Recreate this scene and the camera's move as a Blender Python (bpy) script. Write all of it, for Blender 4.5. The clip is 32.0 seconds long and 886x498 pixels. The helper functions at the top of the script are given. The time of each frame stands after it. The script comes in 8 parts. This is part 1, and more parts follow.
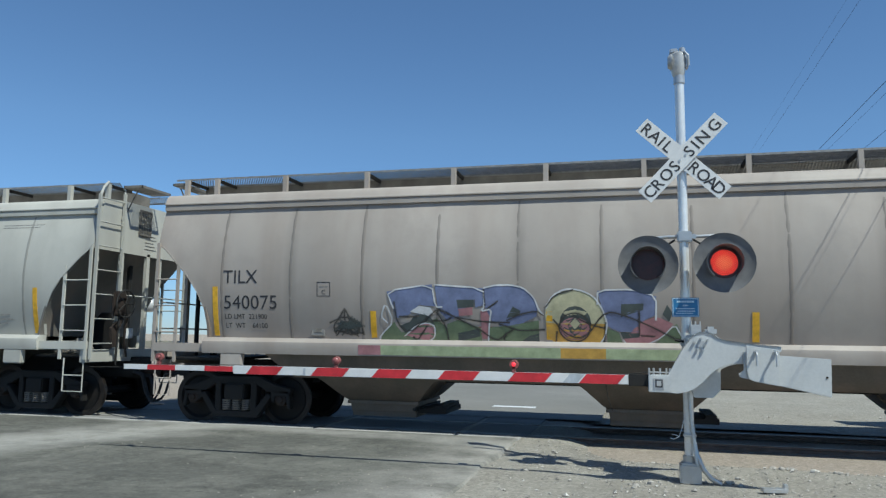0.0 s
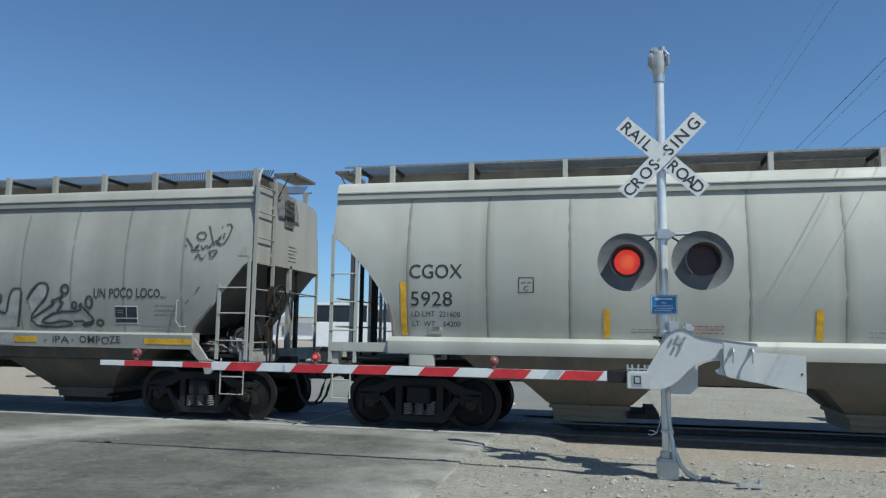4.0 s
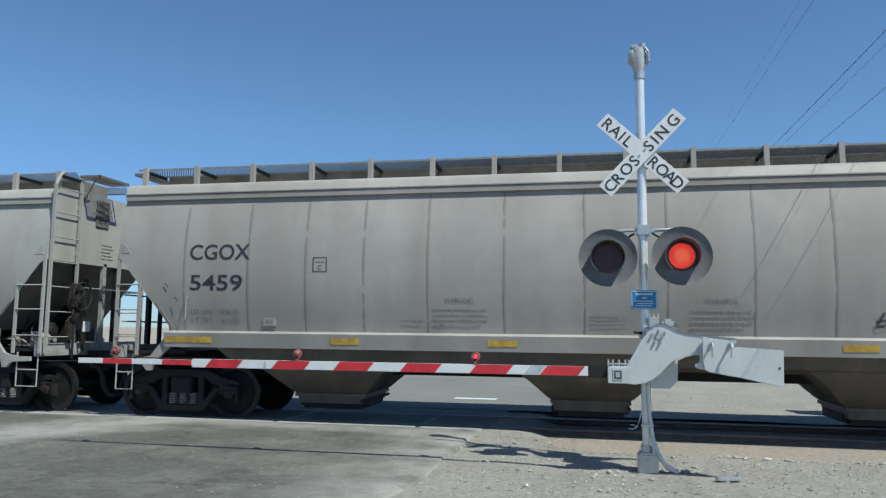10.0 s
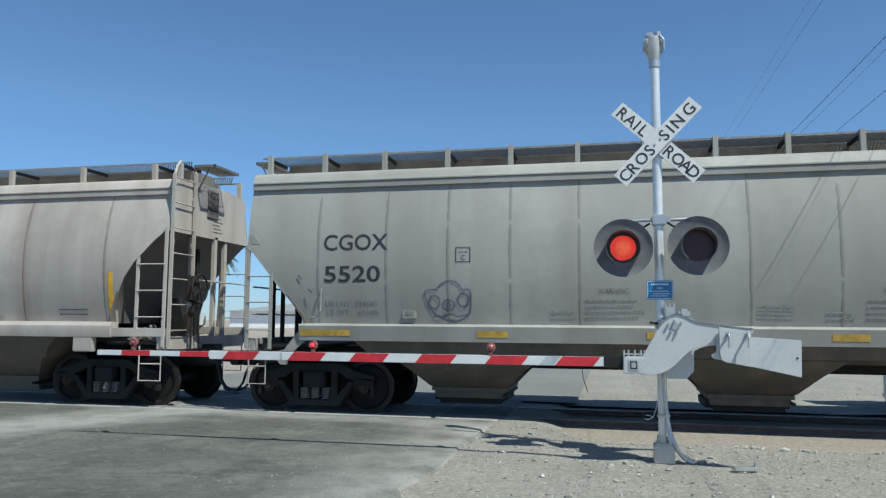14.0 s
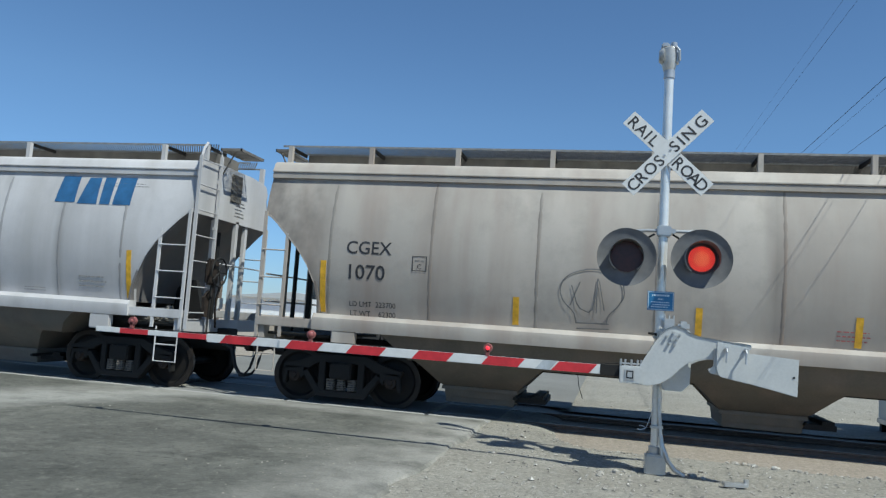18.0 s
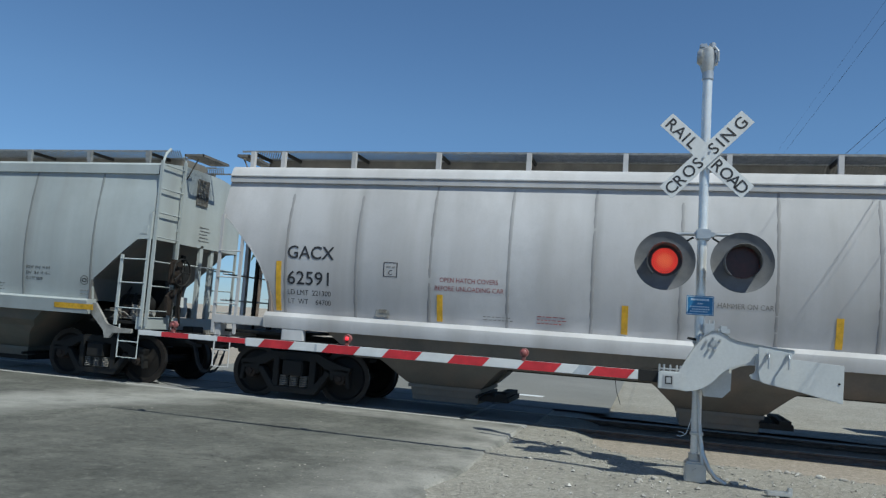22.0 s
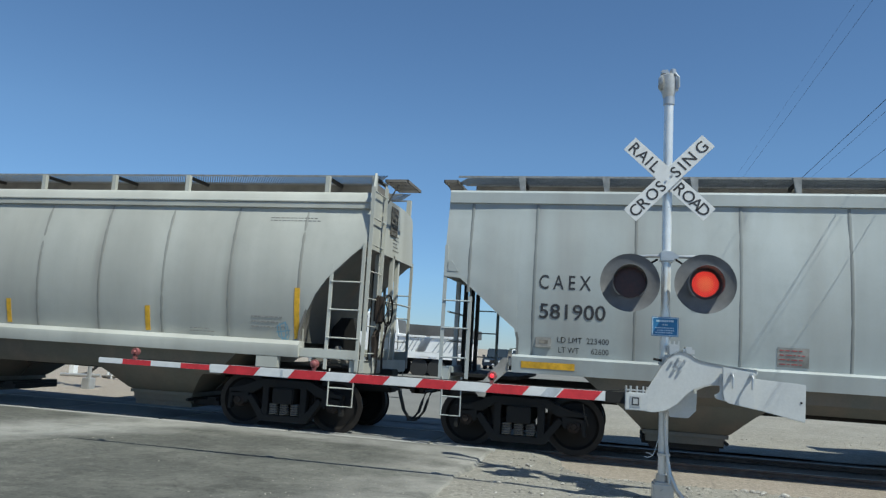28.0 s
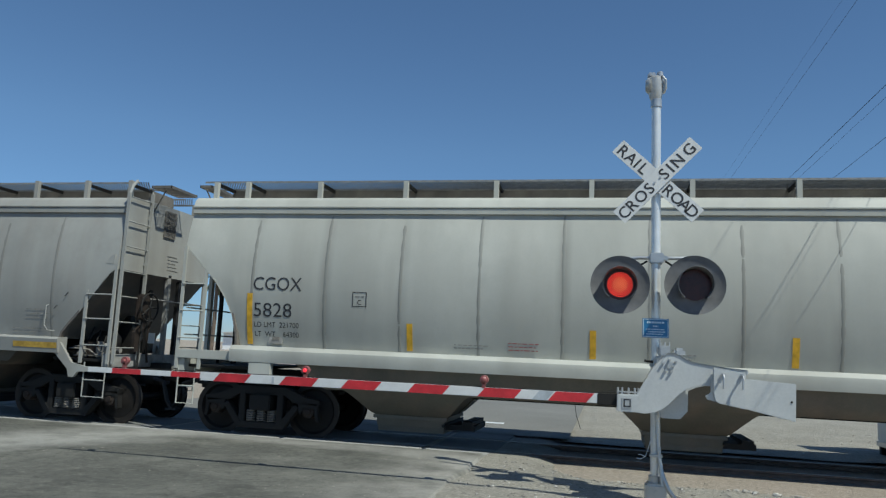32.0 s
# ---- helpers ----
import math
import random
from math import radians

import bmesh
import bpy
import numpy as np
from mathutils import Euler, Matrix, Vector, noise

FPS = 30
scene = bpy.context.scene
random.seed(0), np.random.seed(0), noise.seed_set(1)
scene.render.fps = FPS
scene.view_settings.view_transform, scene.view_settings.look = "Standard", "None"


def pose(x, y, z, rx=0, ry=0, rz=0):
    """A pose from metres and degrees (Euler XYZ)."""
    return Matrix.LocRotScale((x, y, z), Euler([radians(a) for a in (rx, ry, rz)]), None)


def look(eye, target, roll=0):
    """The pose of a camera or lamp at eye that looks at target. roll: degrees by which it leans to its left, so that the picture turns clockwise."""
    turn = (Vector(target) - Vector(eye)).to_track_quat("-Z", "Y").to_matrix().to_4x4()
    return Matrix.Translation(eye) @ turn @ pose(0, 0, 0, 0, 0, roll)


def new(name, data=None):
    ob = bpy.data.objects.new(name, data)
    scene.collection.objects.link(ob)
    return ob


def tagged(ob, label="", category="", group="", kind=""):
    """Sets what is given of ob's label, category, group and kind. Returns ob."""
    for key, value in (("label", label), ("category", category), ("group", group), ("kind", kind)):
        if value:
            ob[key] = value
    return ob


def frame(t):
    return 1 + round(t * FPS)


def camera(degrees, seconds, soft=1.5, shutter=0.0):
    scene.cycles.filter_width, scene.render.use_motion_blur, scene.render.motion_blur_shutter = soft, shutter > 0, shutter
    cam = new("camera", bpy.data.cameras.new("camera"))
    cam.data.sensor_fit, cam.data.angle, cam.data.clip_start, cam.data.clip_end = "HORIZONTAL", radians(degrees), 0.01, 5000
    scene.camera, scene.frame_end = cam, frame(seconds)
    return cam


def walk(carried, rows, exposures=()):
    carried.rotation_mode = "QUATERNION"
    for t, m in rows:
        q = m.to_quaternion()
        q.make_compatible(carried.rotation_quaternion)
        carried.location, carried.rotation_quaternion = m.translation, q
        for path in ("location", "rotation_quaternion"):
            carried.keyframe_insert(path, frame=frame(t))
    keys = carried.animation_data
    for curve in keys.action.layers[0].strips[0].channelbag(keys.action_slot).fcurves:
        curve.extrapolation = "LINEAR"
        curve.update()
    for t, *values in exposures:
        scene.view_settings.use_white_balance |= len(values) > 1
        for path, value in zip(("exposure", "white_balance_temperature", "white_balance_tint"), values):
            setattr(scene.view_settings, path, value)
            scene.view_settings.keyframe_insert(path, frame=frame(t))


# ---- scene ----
cam = camera(61.6, 32.0, soft=1.3)

EYE = 1.62
EXPOSURES = [(0, 0.1), (1, 0.02), (2, -0.06), (5, 0.06), (7, 0.1), (9, 0.18), (14, 0.18), (15.5, 0.12), (19, 0.02), (21, -0.14), (23, -0.09), (25, 0.04), (28, 0.07), (29.5, -0.17), (31, -0.2), (32, -0.17)]
CAMERA_ROWS = [  # seconds, yaw, pitch, roll
    (0, 14.48, 6.77, -0.71), (0.5, 14.36, 6.63, -0.61), (1, 14.25, 6.78, -0.50), (1.5, 13.95, 6.75, -0.54), (2, 13.55, 6.68, -0.96),
    (2.5, 12.96, 6.53, -1.08), (4.5, 12.94, 6.50, -0.77), (5, 12.74, 6.15, -0.79), (5.5, 12.72, 6.13, -1.03), (6, 12.57, 6.48, -1.39),
    (6.5, 12.45, 6.36, -1.37), (7, 12.43, 6.38, -1.32), (7.5, 12.46, 6.44, -1.31), (8, 12.41, 6.49, -1.05), (8.5, 12.30, 6.23, -0.80),
    (9, 11.68, 6.36, -0.65), (9.5, 11.59, 6.32, -0.48), (10, 11.57, 6.23, -0.58), (10.5, 11.60, 6.32, -0.43), (11, 11.61, 6.38, -0.60),
    (11.5, 11.53, 6.32, -0.38), (12, 12.25, 6.44, -0.63), (12.5, 12.79, 5.91, -1.16), (13, 12.93, 5.50, -1.80), (13.5, 11.37, 5.62, -1.81),
    (14, 12.72, 5.54, -0.36), (14.5, 10.05, 6.36, -1.67), (15, 8.50, 5.71, -1.17), (15.5, 9.61, 6.76, -4.49), (17.5, 12.69, 5.52, -3.94),
    (18, 12.64, 5.36, -3.90), (18.5, 13.05, 4.98, -3.82), (19, 13.18, 4.39, -3.94), (19.5, 12.89, 4.43, -3.75), (20, 12.60, 4.72, -4.01),
    (20.5, 13.63, 5.42, -3.91), (21, 14.05, 5.71, -4.02), (21.5, 14.87, 5.76, -4.04), (22, 15.39, 5.51, -3.97), (22.5, 14.82, 5.85, -4.00),
    (23, 14.87, 5.73, -4.35), (23.5, 15.12, 5.56, -4.46), (24, 15.52, 5.85, -3.91), (24.5, 15.47, 5.33, -3.80), (25, 15.44, 5.47, -3.64),
    (25.5, 14.95, 5.44, -3.95), (27.5, 14.42, 6.10, -3.18), (28, 12.92, 7.47, -3.35), (28.5, 13.41, 8.01, -2.25), (29, 12.43, 8.27, -1.97),
    (29.5, 11.96, 8.20, -2.38), (30, 10.11, 8.21, -3.43), (30.5, 9.47, 7.49, -3.30), (31, 11.30, 6.70, -2.94), (31.5, 11.72, 6.79, -2.82),
    (32, 12.27, 7.84, -2.55),
]
TRAIN_ROWS = [  # seconds, metres that the train has run
    (0, 0.02), (0.5, 2.92), (1, 5.84), (1.5, 8.72), (2, 11.64), (2.5, 14.51), (4.5, 25.88), (5, 28.69),
    (5.5, 31.48), (6, 34.26), (6.5, 37.02), (7, 39.77), (7.5, 42.50), (8, 45.21), (8.5, 47.91), (9, 50.58),
    (9.5, 53.25), (10, 55.98), (10.5, 58.47), (11, 61.07), (11.5, 63.74), (12, 66.33), (12.5, 68.90), (13, 71.46),
    (13.5, 73.99), (14, 76.50), (14.5, 78.98), (15, 81.42), (15.5, 83.82), (17.5, 93.01), (18, 95.20), (18.5, 97.44),
    (19, 99.65), (19.5, 101.84), (20, 103.98), (20.5, 106.20), (21, 108.34), (21.5, 110.52), (22, 112.60), (22.5, 114.66),
    (23, 116.68), (23.5, 118.68), (24, 120.67), (24.5, 122.63), (25, 124.61), (25.5, 126.48), (27.5, 134.03), (28, 135.90),
    (28.5, 137.71), (29, 139.57), (29.5, 141.38), (30, 143.17), (30.5, 144.91), (31, 146.64), (31.5, 148.35), (32, 150.03),
]
walk(cam, [(t, pose(0, 0, EYE, 90 + p, r, y)) for t, y, p, r in CAMERA_ROWS], [(t, e, 6080 if t < 27 else 6220, 0) for t, e in EXPOSURES])

# ---- world and sun ----
SUN_DIR = Vector((3.02, -1.95, 5.25)).normalized()
SUN_EL = math.asin(SUN_DIR.z)
world = bpy.data.worlds.new("sky")
scene.world = world
world.use_nodes = True
wn = world.node_tree
sky = wn.nodes.new("ShaderNodeTexSky")
sky.sky_type = "NISHITA"
sky.sun_disc = False
sky.sun_elevation = SUN_EL
sky.sun_rotation = math.atan2(SUN_DIR.x, SUN_DIR.y)
sky.altitude, sky.air_density, sky.dust_density, sky.ozone_density = 900, 1.0, 0.0, 5.5
wn.nodes["Background"].inputs[1].default_value = 0.108
hue = wn.nodes.new("ShaderNodeMix")
hue.data_type, hue.blend_type = "RGBA", "MULTIPLY"
hue.inputs[0].default_value = 1.0
wn.links.new(sky.outputs[0], hue.inputs[6])
# blue haze low in the sky
way, split, haze = (wn.nodes.new("ShaderNode" + n) for n in ("TexCoord", "SeparateXYZ", "ValToRGB"))
wn.links.new(way.outputs["Generated"], split.inputs[0])
wn.links.new(split.outputs[2], haze.inputs[0])
haze.color_ramp.elements[0].position, haze.color_ramp.elements[0].color = 0.0, (0.50, 0.595, 0.80, 1)
haze.color_ramp.elements[1].position, haze.color_ramp.elements[1].color = 0.26, (0.965, 0.99, 1.025, 1)
mid = haze.color_ramp.elements.new(0.09)
mid.color = (0.74, 0.81, 0.94, 1)
wn.links.new(haze.outputs[0], hue.inputs[7])
wn.links.new(hue.outputs[2], wn.nodes["Background"].inputs[0])
sun = new("sun", bpy.data.lights.new("sun", "SUN"))
sun.data.energy, sun.data.angle, sun.data.color = 5.0, radians(0.5), (1.0, 0.955, 0.875)
sun.matrix_world = look(SUN_DIR * 60, (0, 0, 0))


# ---- materials ----
def nodes_of(name):
    m = bpy.data.materials.new(name)
    m.use_nodes = True
    nt = m.node_tree
    return m, nt, nt.nodes["Principled BSDF"]


def noise_tex(nt, scale, detail=4, rough=0.6, stretch=(1, 1, 1), coord="Object"):
    tc, mp, nz = nt.nodes.new("ShaderNodeTexCoord"), nt.nodes.new("ShaderNodeMapping"), nt.nodes.new("ShaderNodeTexNoise")
    mp.inputs["Scale"].default_value = stretch
    nz.inputs["Scale"].default_value, nz.inputs["Detail"].default_value, nz.inputs["Roughness"].default_value = scale, detail, rough
    nt.links.new(tc.outputs[coord], mp.inputs[0])
    nt.links.new(mp.outputs[0], nz.inputs["Vector"])
    return nz.outputs["Fac"]


def ramp(nt, fac, stops):
    r = nt.nodes.new("ShaderNodeValToRGB")
    while len(r.color_ramp.elements) < len(stops):
        r.color_ramp.elements.new(0.5)
    for e, (p, c) in zip(r.color_ramp.elements, stops):
        e.position = p
        e.color = (c, c, c, 1) if isinstance(c, (int, float)) else (*c, 1)
    nt.links.new(fac, r.inputs[0])
    return r.outputs[0]


def mixed(nt, fac, a, b, mode="MIX"):
    m = nt.nodes.new("ShaderNodeMix")
    m.data_type, m.blend_type = "RGBA", mode
    for i, v in ((0, fac), (6, a), (7, b)):
        if hasattr(v, "is_linked"):
            nt.links.new(v, m.inputs[i])
        elif isinstance(v, (int, float)):
            m.inputs[i].default_value = v
        else:
            m.inputs[i].default_value = (*v, 1)
    return m.outputs[2]


def bumped(nt, bsdf, fac, strength, dist):
    b = nt.nodes.new("ShaderNodeBump")
    b.inputs["Strength"].default_value, b.inputs["Distance"].default_value = strength, dist
    nt.links.new(fac, b.inputs["Height"])
    nt.links.new(b.outputs[0], bsdf.inputs["Normal"])


def paint(name, col, rough=0.5, metal=0.0, vary=0.12, scale=6, bump=0.0, spots=0.0):
    """Plain paint or metal with uneven tone at two scales."""
    m, nt, b = nodes_of(name)
    big, small = noise_tex(nt, scale), noise_tex(nt, scale * 9, 3)
    dark = tuple(c * (1 - 2 * vary) for c in col)
    lite = tuple(min(1, c * (1 + vary)) for c in col)
    c = mixed(nt, ramp(nt, big, [(0.3, 0.0), (0.7, 1.0)]), dark, lite)
    c = mixed(nt, ramp(nt, small, [(0.35, 0.0), (0.75, 0.35)]), c, tuple(x * 0.75 for x in col))
    if spots:
        c = mixed(nt, ramp(nt, noise_tex(nt, scale * 3, 6), [(0.62, 0.0), (0.7, spots)]), c, (0.16, 0.09, 0.05))
    nt.links.new(c, b.inputs["Base Color"])
    nt.links.new(ramp(nt, big, [(0.2, rough * 0.85), (0.8, min(1, rough * 1.15))]), b.inputs["Roughness"])
    b.inputs["Metallic"].default_value = metal
    if bump:
        bumped(nt, b, small, 0.5, bump)
    return m


def sums(nt, op, a, b=None):
    m = nt.nodes.new("ShaderNodeMath")
    m.operation = op
    for i, v in enumerate((a, b)):
        if hasattr(v, "is_linked"):
            nt.links.new(v, m.inputs[i])
        elif v is not None:
            m.inputs[i].default_value = v
    return m.outputs[0]


def car_paint(name, col, grime=0.35, warm=0.0, panels=None, sooty_end=None):
    """Old paint of a grain car: streaks of grime that run down it, dust, faint dents."""
    m, nt, b = nodes_of(name)
    streak = noise_tex(nt, 1.0, 4, 0.55, (1.5, 1.5, 0.14))
    fine = noise_tex(nt, 1.0, 4, 0.6, (3, 3, 0.25))
    cloud = noise_tex(nt, 0.6, 4, 0.6)
    grain = noise_tex(nt, 30, 3)
    dirt = (0.20 + warm * 0.05, 0.17 + warm * 0.01, 0.14)
    c = mixed(nt, ramp(nt, cloud, [(0.3, 0.0), (0.75, 1.0)]), tuple(x * 0.9 for x in col), tuple(min(1, x * 1.06) for x in col))
    c = mixed(nt, ramp(nt, noise_tex(nt, 1.0, 3, 0.5, (0.75, 0.75, 0.16)), [(0.4, 0.0), (0.68, 0.85)]), c, tuple(x * 0.74 for x in col))
    c = mixed(nt, ramp(nt, streak, [(0.42, 0.0), (0.8, grime)]), c, dirt)
    c = mixed(nt, ramp(nt, fine, [(0.55, 0.0), (0.9, grime * 0.3)]), c, dirt)
    c = mixed(nt, ramp(nt, noise_tex(nt, 1.3, 6, 0.7), [(0.48, 0.0), (0.7, grime * 0.9)]), c, tuple(x * 0.62 for x in col))
    c = mixed(nt, ramp(nt, grain, [(0.45, 0.0), (0.8, 0.1)]), c, (0.3, 0.27, 0.23))
    height = sums(nt, "MULTIPLY", noise_tex(nt, 1.4, 2), 0.012)
    if panels:
        # welded sheets: each its own tone, swollen between the seams, patchily darker along them
        tc, sp, wn = (nt.nodes.new("ShaderNode" + n) for n in ("TexCoord", "SeparateXYZ", "TexWhiteNoise"))
        nt.links.new(tc.outputs["Object"], sp.inputs[0])
        at = sums(nt, "DIVIDE", sums(nt, "SUBTRACT", sp.outputs[0], panels[0]), panels[1])
        wn.noise_dimensions = "1D"
        nt.links.new(sums(nt, "FLOOR", at), wn.inputs["W"])
        c = mixed(nt, sums(nt, "MULTIPLY", wn.outputs["Value"], 0.24), c, tuple(x * 0.74 for x in col))
        swell = sums(nt, "ABSOLUTE", sums(nt, "SINE", sums(nt, "MULTIPLY", at, math.pi)))
        near = ramp(nt, swell, [(0.0, 1.0), (0.34, 0.0)])
        patch = ramp(nt, noise_tex(nt, 1.0, 3, 0.5, (1.1, 1.1, 0.55)), [(0.4, 0.05), (0.66, 1.0)])
        c = mixed(nt, sums(nt, "MULTIPLY", sums(nt, "MULTIPLY", near, patch), 0.5), c, (0.15, 0.135, 0.115))
        height = sums(nt, "ADD", height, sums(nt, "MULTIPLY", swell, 0.016))
        if sooty_end is not None:
            # a smear of old soot that thins out from one end of the car
            away = ramp(nt, sums(nt, "SUBTRACT", sp.outputs[0], sooty_end), [(0.0, 1.0), (0.55, 0.75), (1.0, 0.0)])
            smear = ramp(nt, noise_tex(nt, 1.0, 4, 0.6, (1.3, 1.3, 0.9)), [(0.36, 0.1), (0.62, 1.0)])
            c = mixed(nt, sums(nt, "MULTIPLY", sums(nt, "MULTIPLY", away, smear), 0.75), c, (0.085, 0.075, 0.065))
    nt.links.new(c, b.inputs["Base Color"])
    nt.links.new(ramp(nt, streak, [(0.2, 0.48), (0.8, 0.72)]), b.inputs["Roughness"])
    bumped(nt, b, height, 0.6, 1.0)
    return m


def ground_mat(name, tones, scale, pebble=0.0, patches=None, dusty_edge=None, swaths=()):
    m, nt, b = nodes_of(name)
    big, mid, fine = noise_tex(nt, scale, 5), noise_tex(nt, scale * 7, 5), noise_tex(nt, 34, 4, 0.75)
    c = mixed(nt, ramp(nt, big, [(0.3, 0.0), (0.7, 1.0)]), tones[0], tones[1])
    c = mixed(nt, ramp(nt, mid, [(0.4, 0.0), (0.75, 0.6)]), c, tones[2])
    if patches:
        c = mixed(nt, ramp(nt, noise_tex(nt, scale * 1.6, 5, 0.62), [(0.46, 0.0), (0.70, 0.75)]), c, patches)
        c = mixed(nt, ramp(nt, noise_tex(nt, 1.1, 7, 0.75), [(0.5, 0.0), (0.64, 0.55)]), c, tuple(x * 0.62 for x in tones[0]))
        c = mixed(nt, ramp(nt, noise_tex(nt, 4.5, 5, 0.7), [(0.58, 0.0), (0.68, 0.4)]), c, patches)
        pits = noise_tex(nt, 11, 6, 0.8)
        c = mixed(nt, ramp(nt, pits, [(0.36, 0.6), (0.46, 0.0)]), c, tuple(x * 0.5 for x in tones[0]))
        c = mixed(nt, ramp(nt, pits, [(0.56, 0.0), (0.68, 0.5)]), c, tuple(min(1, x * 1.25) for x in patches))
    if dusty_edge:
        # dust blown in from the shoulder lies in an uneven strip along the edge
        tc, sp, rg, mul = (nt.nodes.new("ShaderNode" + n) for n in ("TexCoord", "SeparateXYZ", "MapRange", "Math"))
        nt.links.new(tc.outputs["Object"], sp.inputs[0])
        nt.links.new(sp.outputs[0], rg.inputs[0])
        rg.inputs[1].default_value, rg.inputs[2].default_value, rg.inputs[4].default_value = dusty_edge[0], dusty_edge[1], 1.0
        mul.operation = "MULTIPLY"
        nt.links.new(rg.outputs[0], mul.inputs[0])
        nt.links.new(ramp(nt, noise_tex(nt, 0.9, 5, 0.65), [(0.36, 0.15), (0.6, 1.0)]), mul.inputs[1])
        c = mixed(nt, mul.outputs[0], c, dusty_edge[2])
    for px, py, nx, ny, half, col, most in swaths:
        # dust dragged across the surface by tyres: a long soft band through (px, py), at right angles to (nx, ny)
        tc, sub, dot, ab, rg, mul = (nt.nodes.new("ShaderNode" + n) for n in ("TexCoord", "VectorMath", "VectorMath", "Math", "MapRange", "Math"))
        sub.operation, dot.operation, ab.operation, mul.operation = "SUBTRACT", "DOT_PRODUCT", "ABSOLUTE", "MULTIPLY"
        sub.inputs[1].default_value, dot.inputs[1].default_value = (px, py, 0), (nx, ny, 0)
        wob = nt.nodes.new("ShaderNodeMath")
        wob.operation = "MULTIPLY_ADD"
        wob.inputs[1].default_value = half * 1.5
        nt.links.new(tc.outputs["Object"], sub.inputs[0])
        nt.links.new(sub.outputs[0], dot.inputs[0])
        nt.links.new(noise_tex(nt, 0.7, 5, 0.65), wob.inputs[0])
        nt.links.new(dot.outputs["Value"], wob.inputs[2])
        shift = nt.nodes.new("ShaderNodeMath")
        shift.operation = "SUBTRACT"
        shift.inputs[1].default_value = half * 0.75
        nt.links.new(wob.outputs[0], shift.inputs[0])
        nt.links.new(shift.outputs[0], ab.inputs[0])
        nt.links.new(ab.outputs[0], rg.inputs[0])
        rg.inputs[1].default_value, rg.inputs[2].default_value, rg.inputs[3].default_value, rg.inputs[4].default_value = half * 0.25, half, most, 0.0
        nt.links.new(rg.outputs[0], mul.inputs[0])
        nt.links.new(ramp(nt, noise_tex(nt, 1.6, 6, 0.7, (1, 1, 1)), [(0.3, 0.35), (0.55, 1.0)]), mul.inputs[1])
        c = mixed(nt, mul.outputs[0], c, col)
    c = mixed(nt, ramp(nt, fine, [(0.3, 0.35), (0.55, 0.0)]), c, tuple(x * 0.45 for x in tones[0]))
    c = mixed(nt, ramp(nt, fine, [(0.6, 0.0), (0.8, 0.35)]), c, tuple(min(1, x * 1.6) for x in tones[1]))
    height = fine
    if pebble:
        vo = nt.nodes.new("ShaderNodeTexVoronoi")
        vo.inputs["Scale"].default_value = 26
        tc = nt.nodes.new("ShaderNodeTexCoord")
        nt.links.new(tc.outputs["Object"], vo.inputs["Vector"])
        c = mixed(nt, ramp(nt, vo.outputs["Color"], [(0.55, 0.0), (0.95, 0.36)]), c, tuple(min(1, x * 1.5) for x in tones[1]))
        c = mixed(nt, ramp(nt, vo.outputs["Color"], [(0.08, 0.36), (0.35, 0.0)]), c, tuple(x * 0.5 for x in tones[0]))
        height = mixed(nt, 0.5, ramp(nt, vo.outputs["Distance"], [(0.0, 1.0), (0.7, 0.0)]), ramp(nt, fine, [(0.3, 0.0), (0.7, 1.0)]))
    nt.links.new(c, b.inputs["Base Color"])
    b.inputs["Roughness"].default_value = 0.95
    b.inputs["Specular IOR Level"].default_value = 0.2
    bumped(nt, b, height, 0.8, 0.012 + pebble)
    return m


def stone_mat(name):
    """Loose stones, each with a tone of its own."""
    m, nt, b = nodes_of(name)
    geo = nt.nodes.new("ShaderNodeNewGeometry")
    c = ramp(nt, geo.outputs["Random Per Island"], [(0.0, (0.13, 0.12, 0.105)), (0.35, (0.27, 0.25, 0.22)), (0.75, (0.40, 0.375, 0.335)), (1.0, (0.58, 0.55, 0.50))])
    c = mixed(nt, ramp(nt, noise_tex(nt, 40, 3), [(0.4, 0.0), (0.7, 0.4)]), c, (0.2, 0.18, 0.155))
    nt.links.new(c, b.inputs["Base Color"])
    b.inputs["Roughness"].default_value = 0.95
    return m


def glow(name, col, strength):
    m, nt, b = nodes_of(name)
    b.inputs["Base Color"].default_value = (*col, 1)
    b.inputs["Emission Color"].default_value = (*col, 1)
    b.inputs["Emission Strength"].default_value = strength
    return m


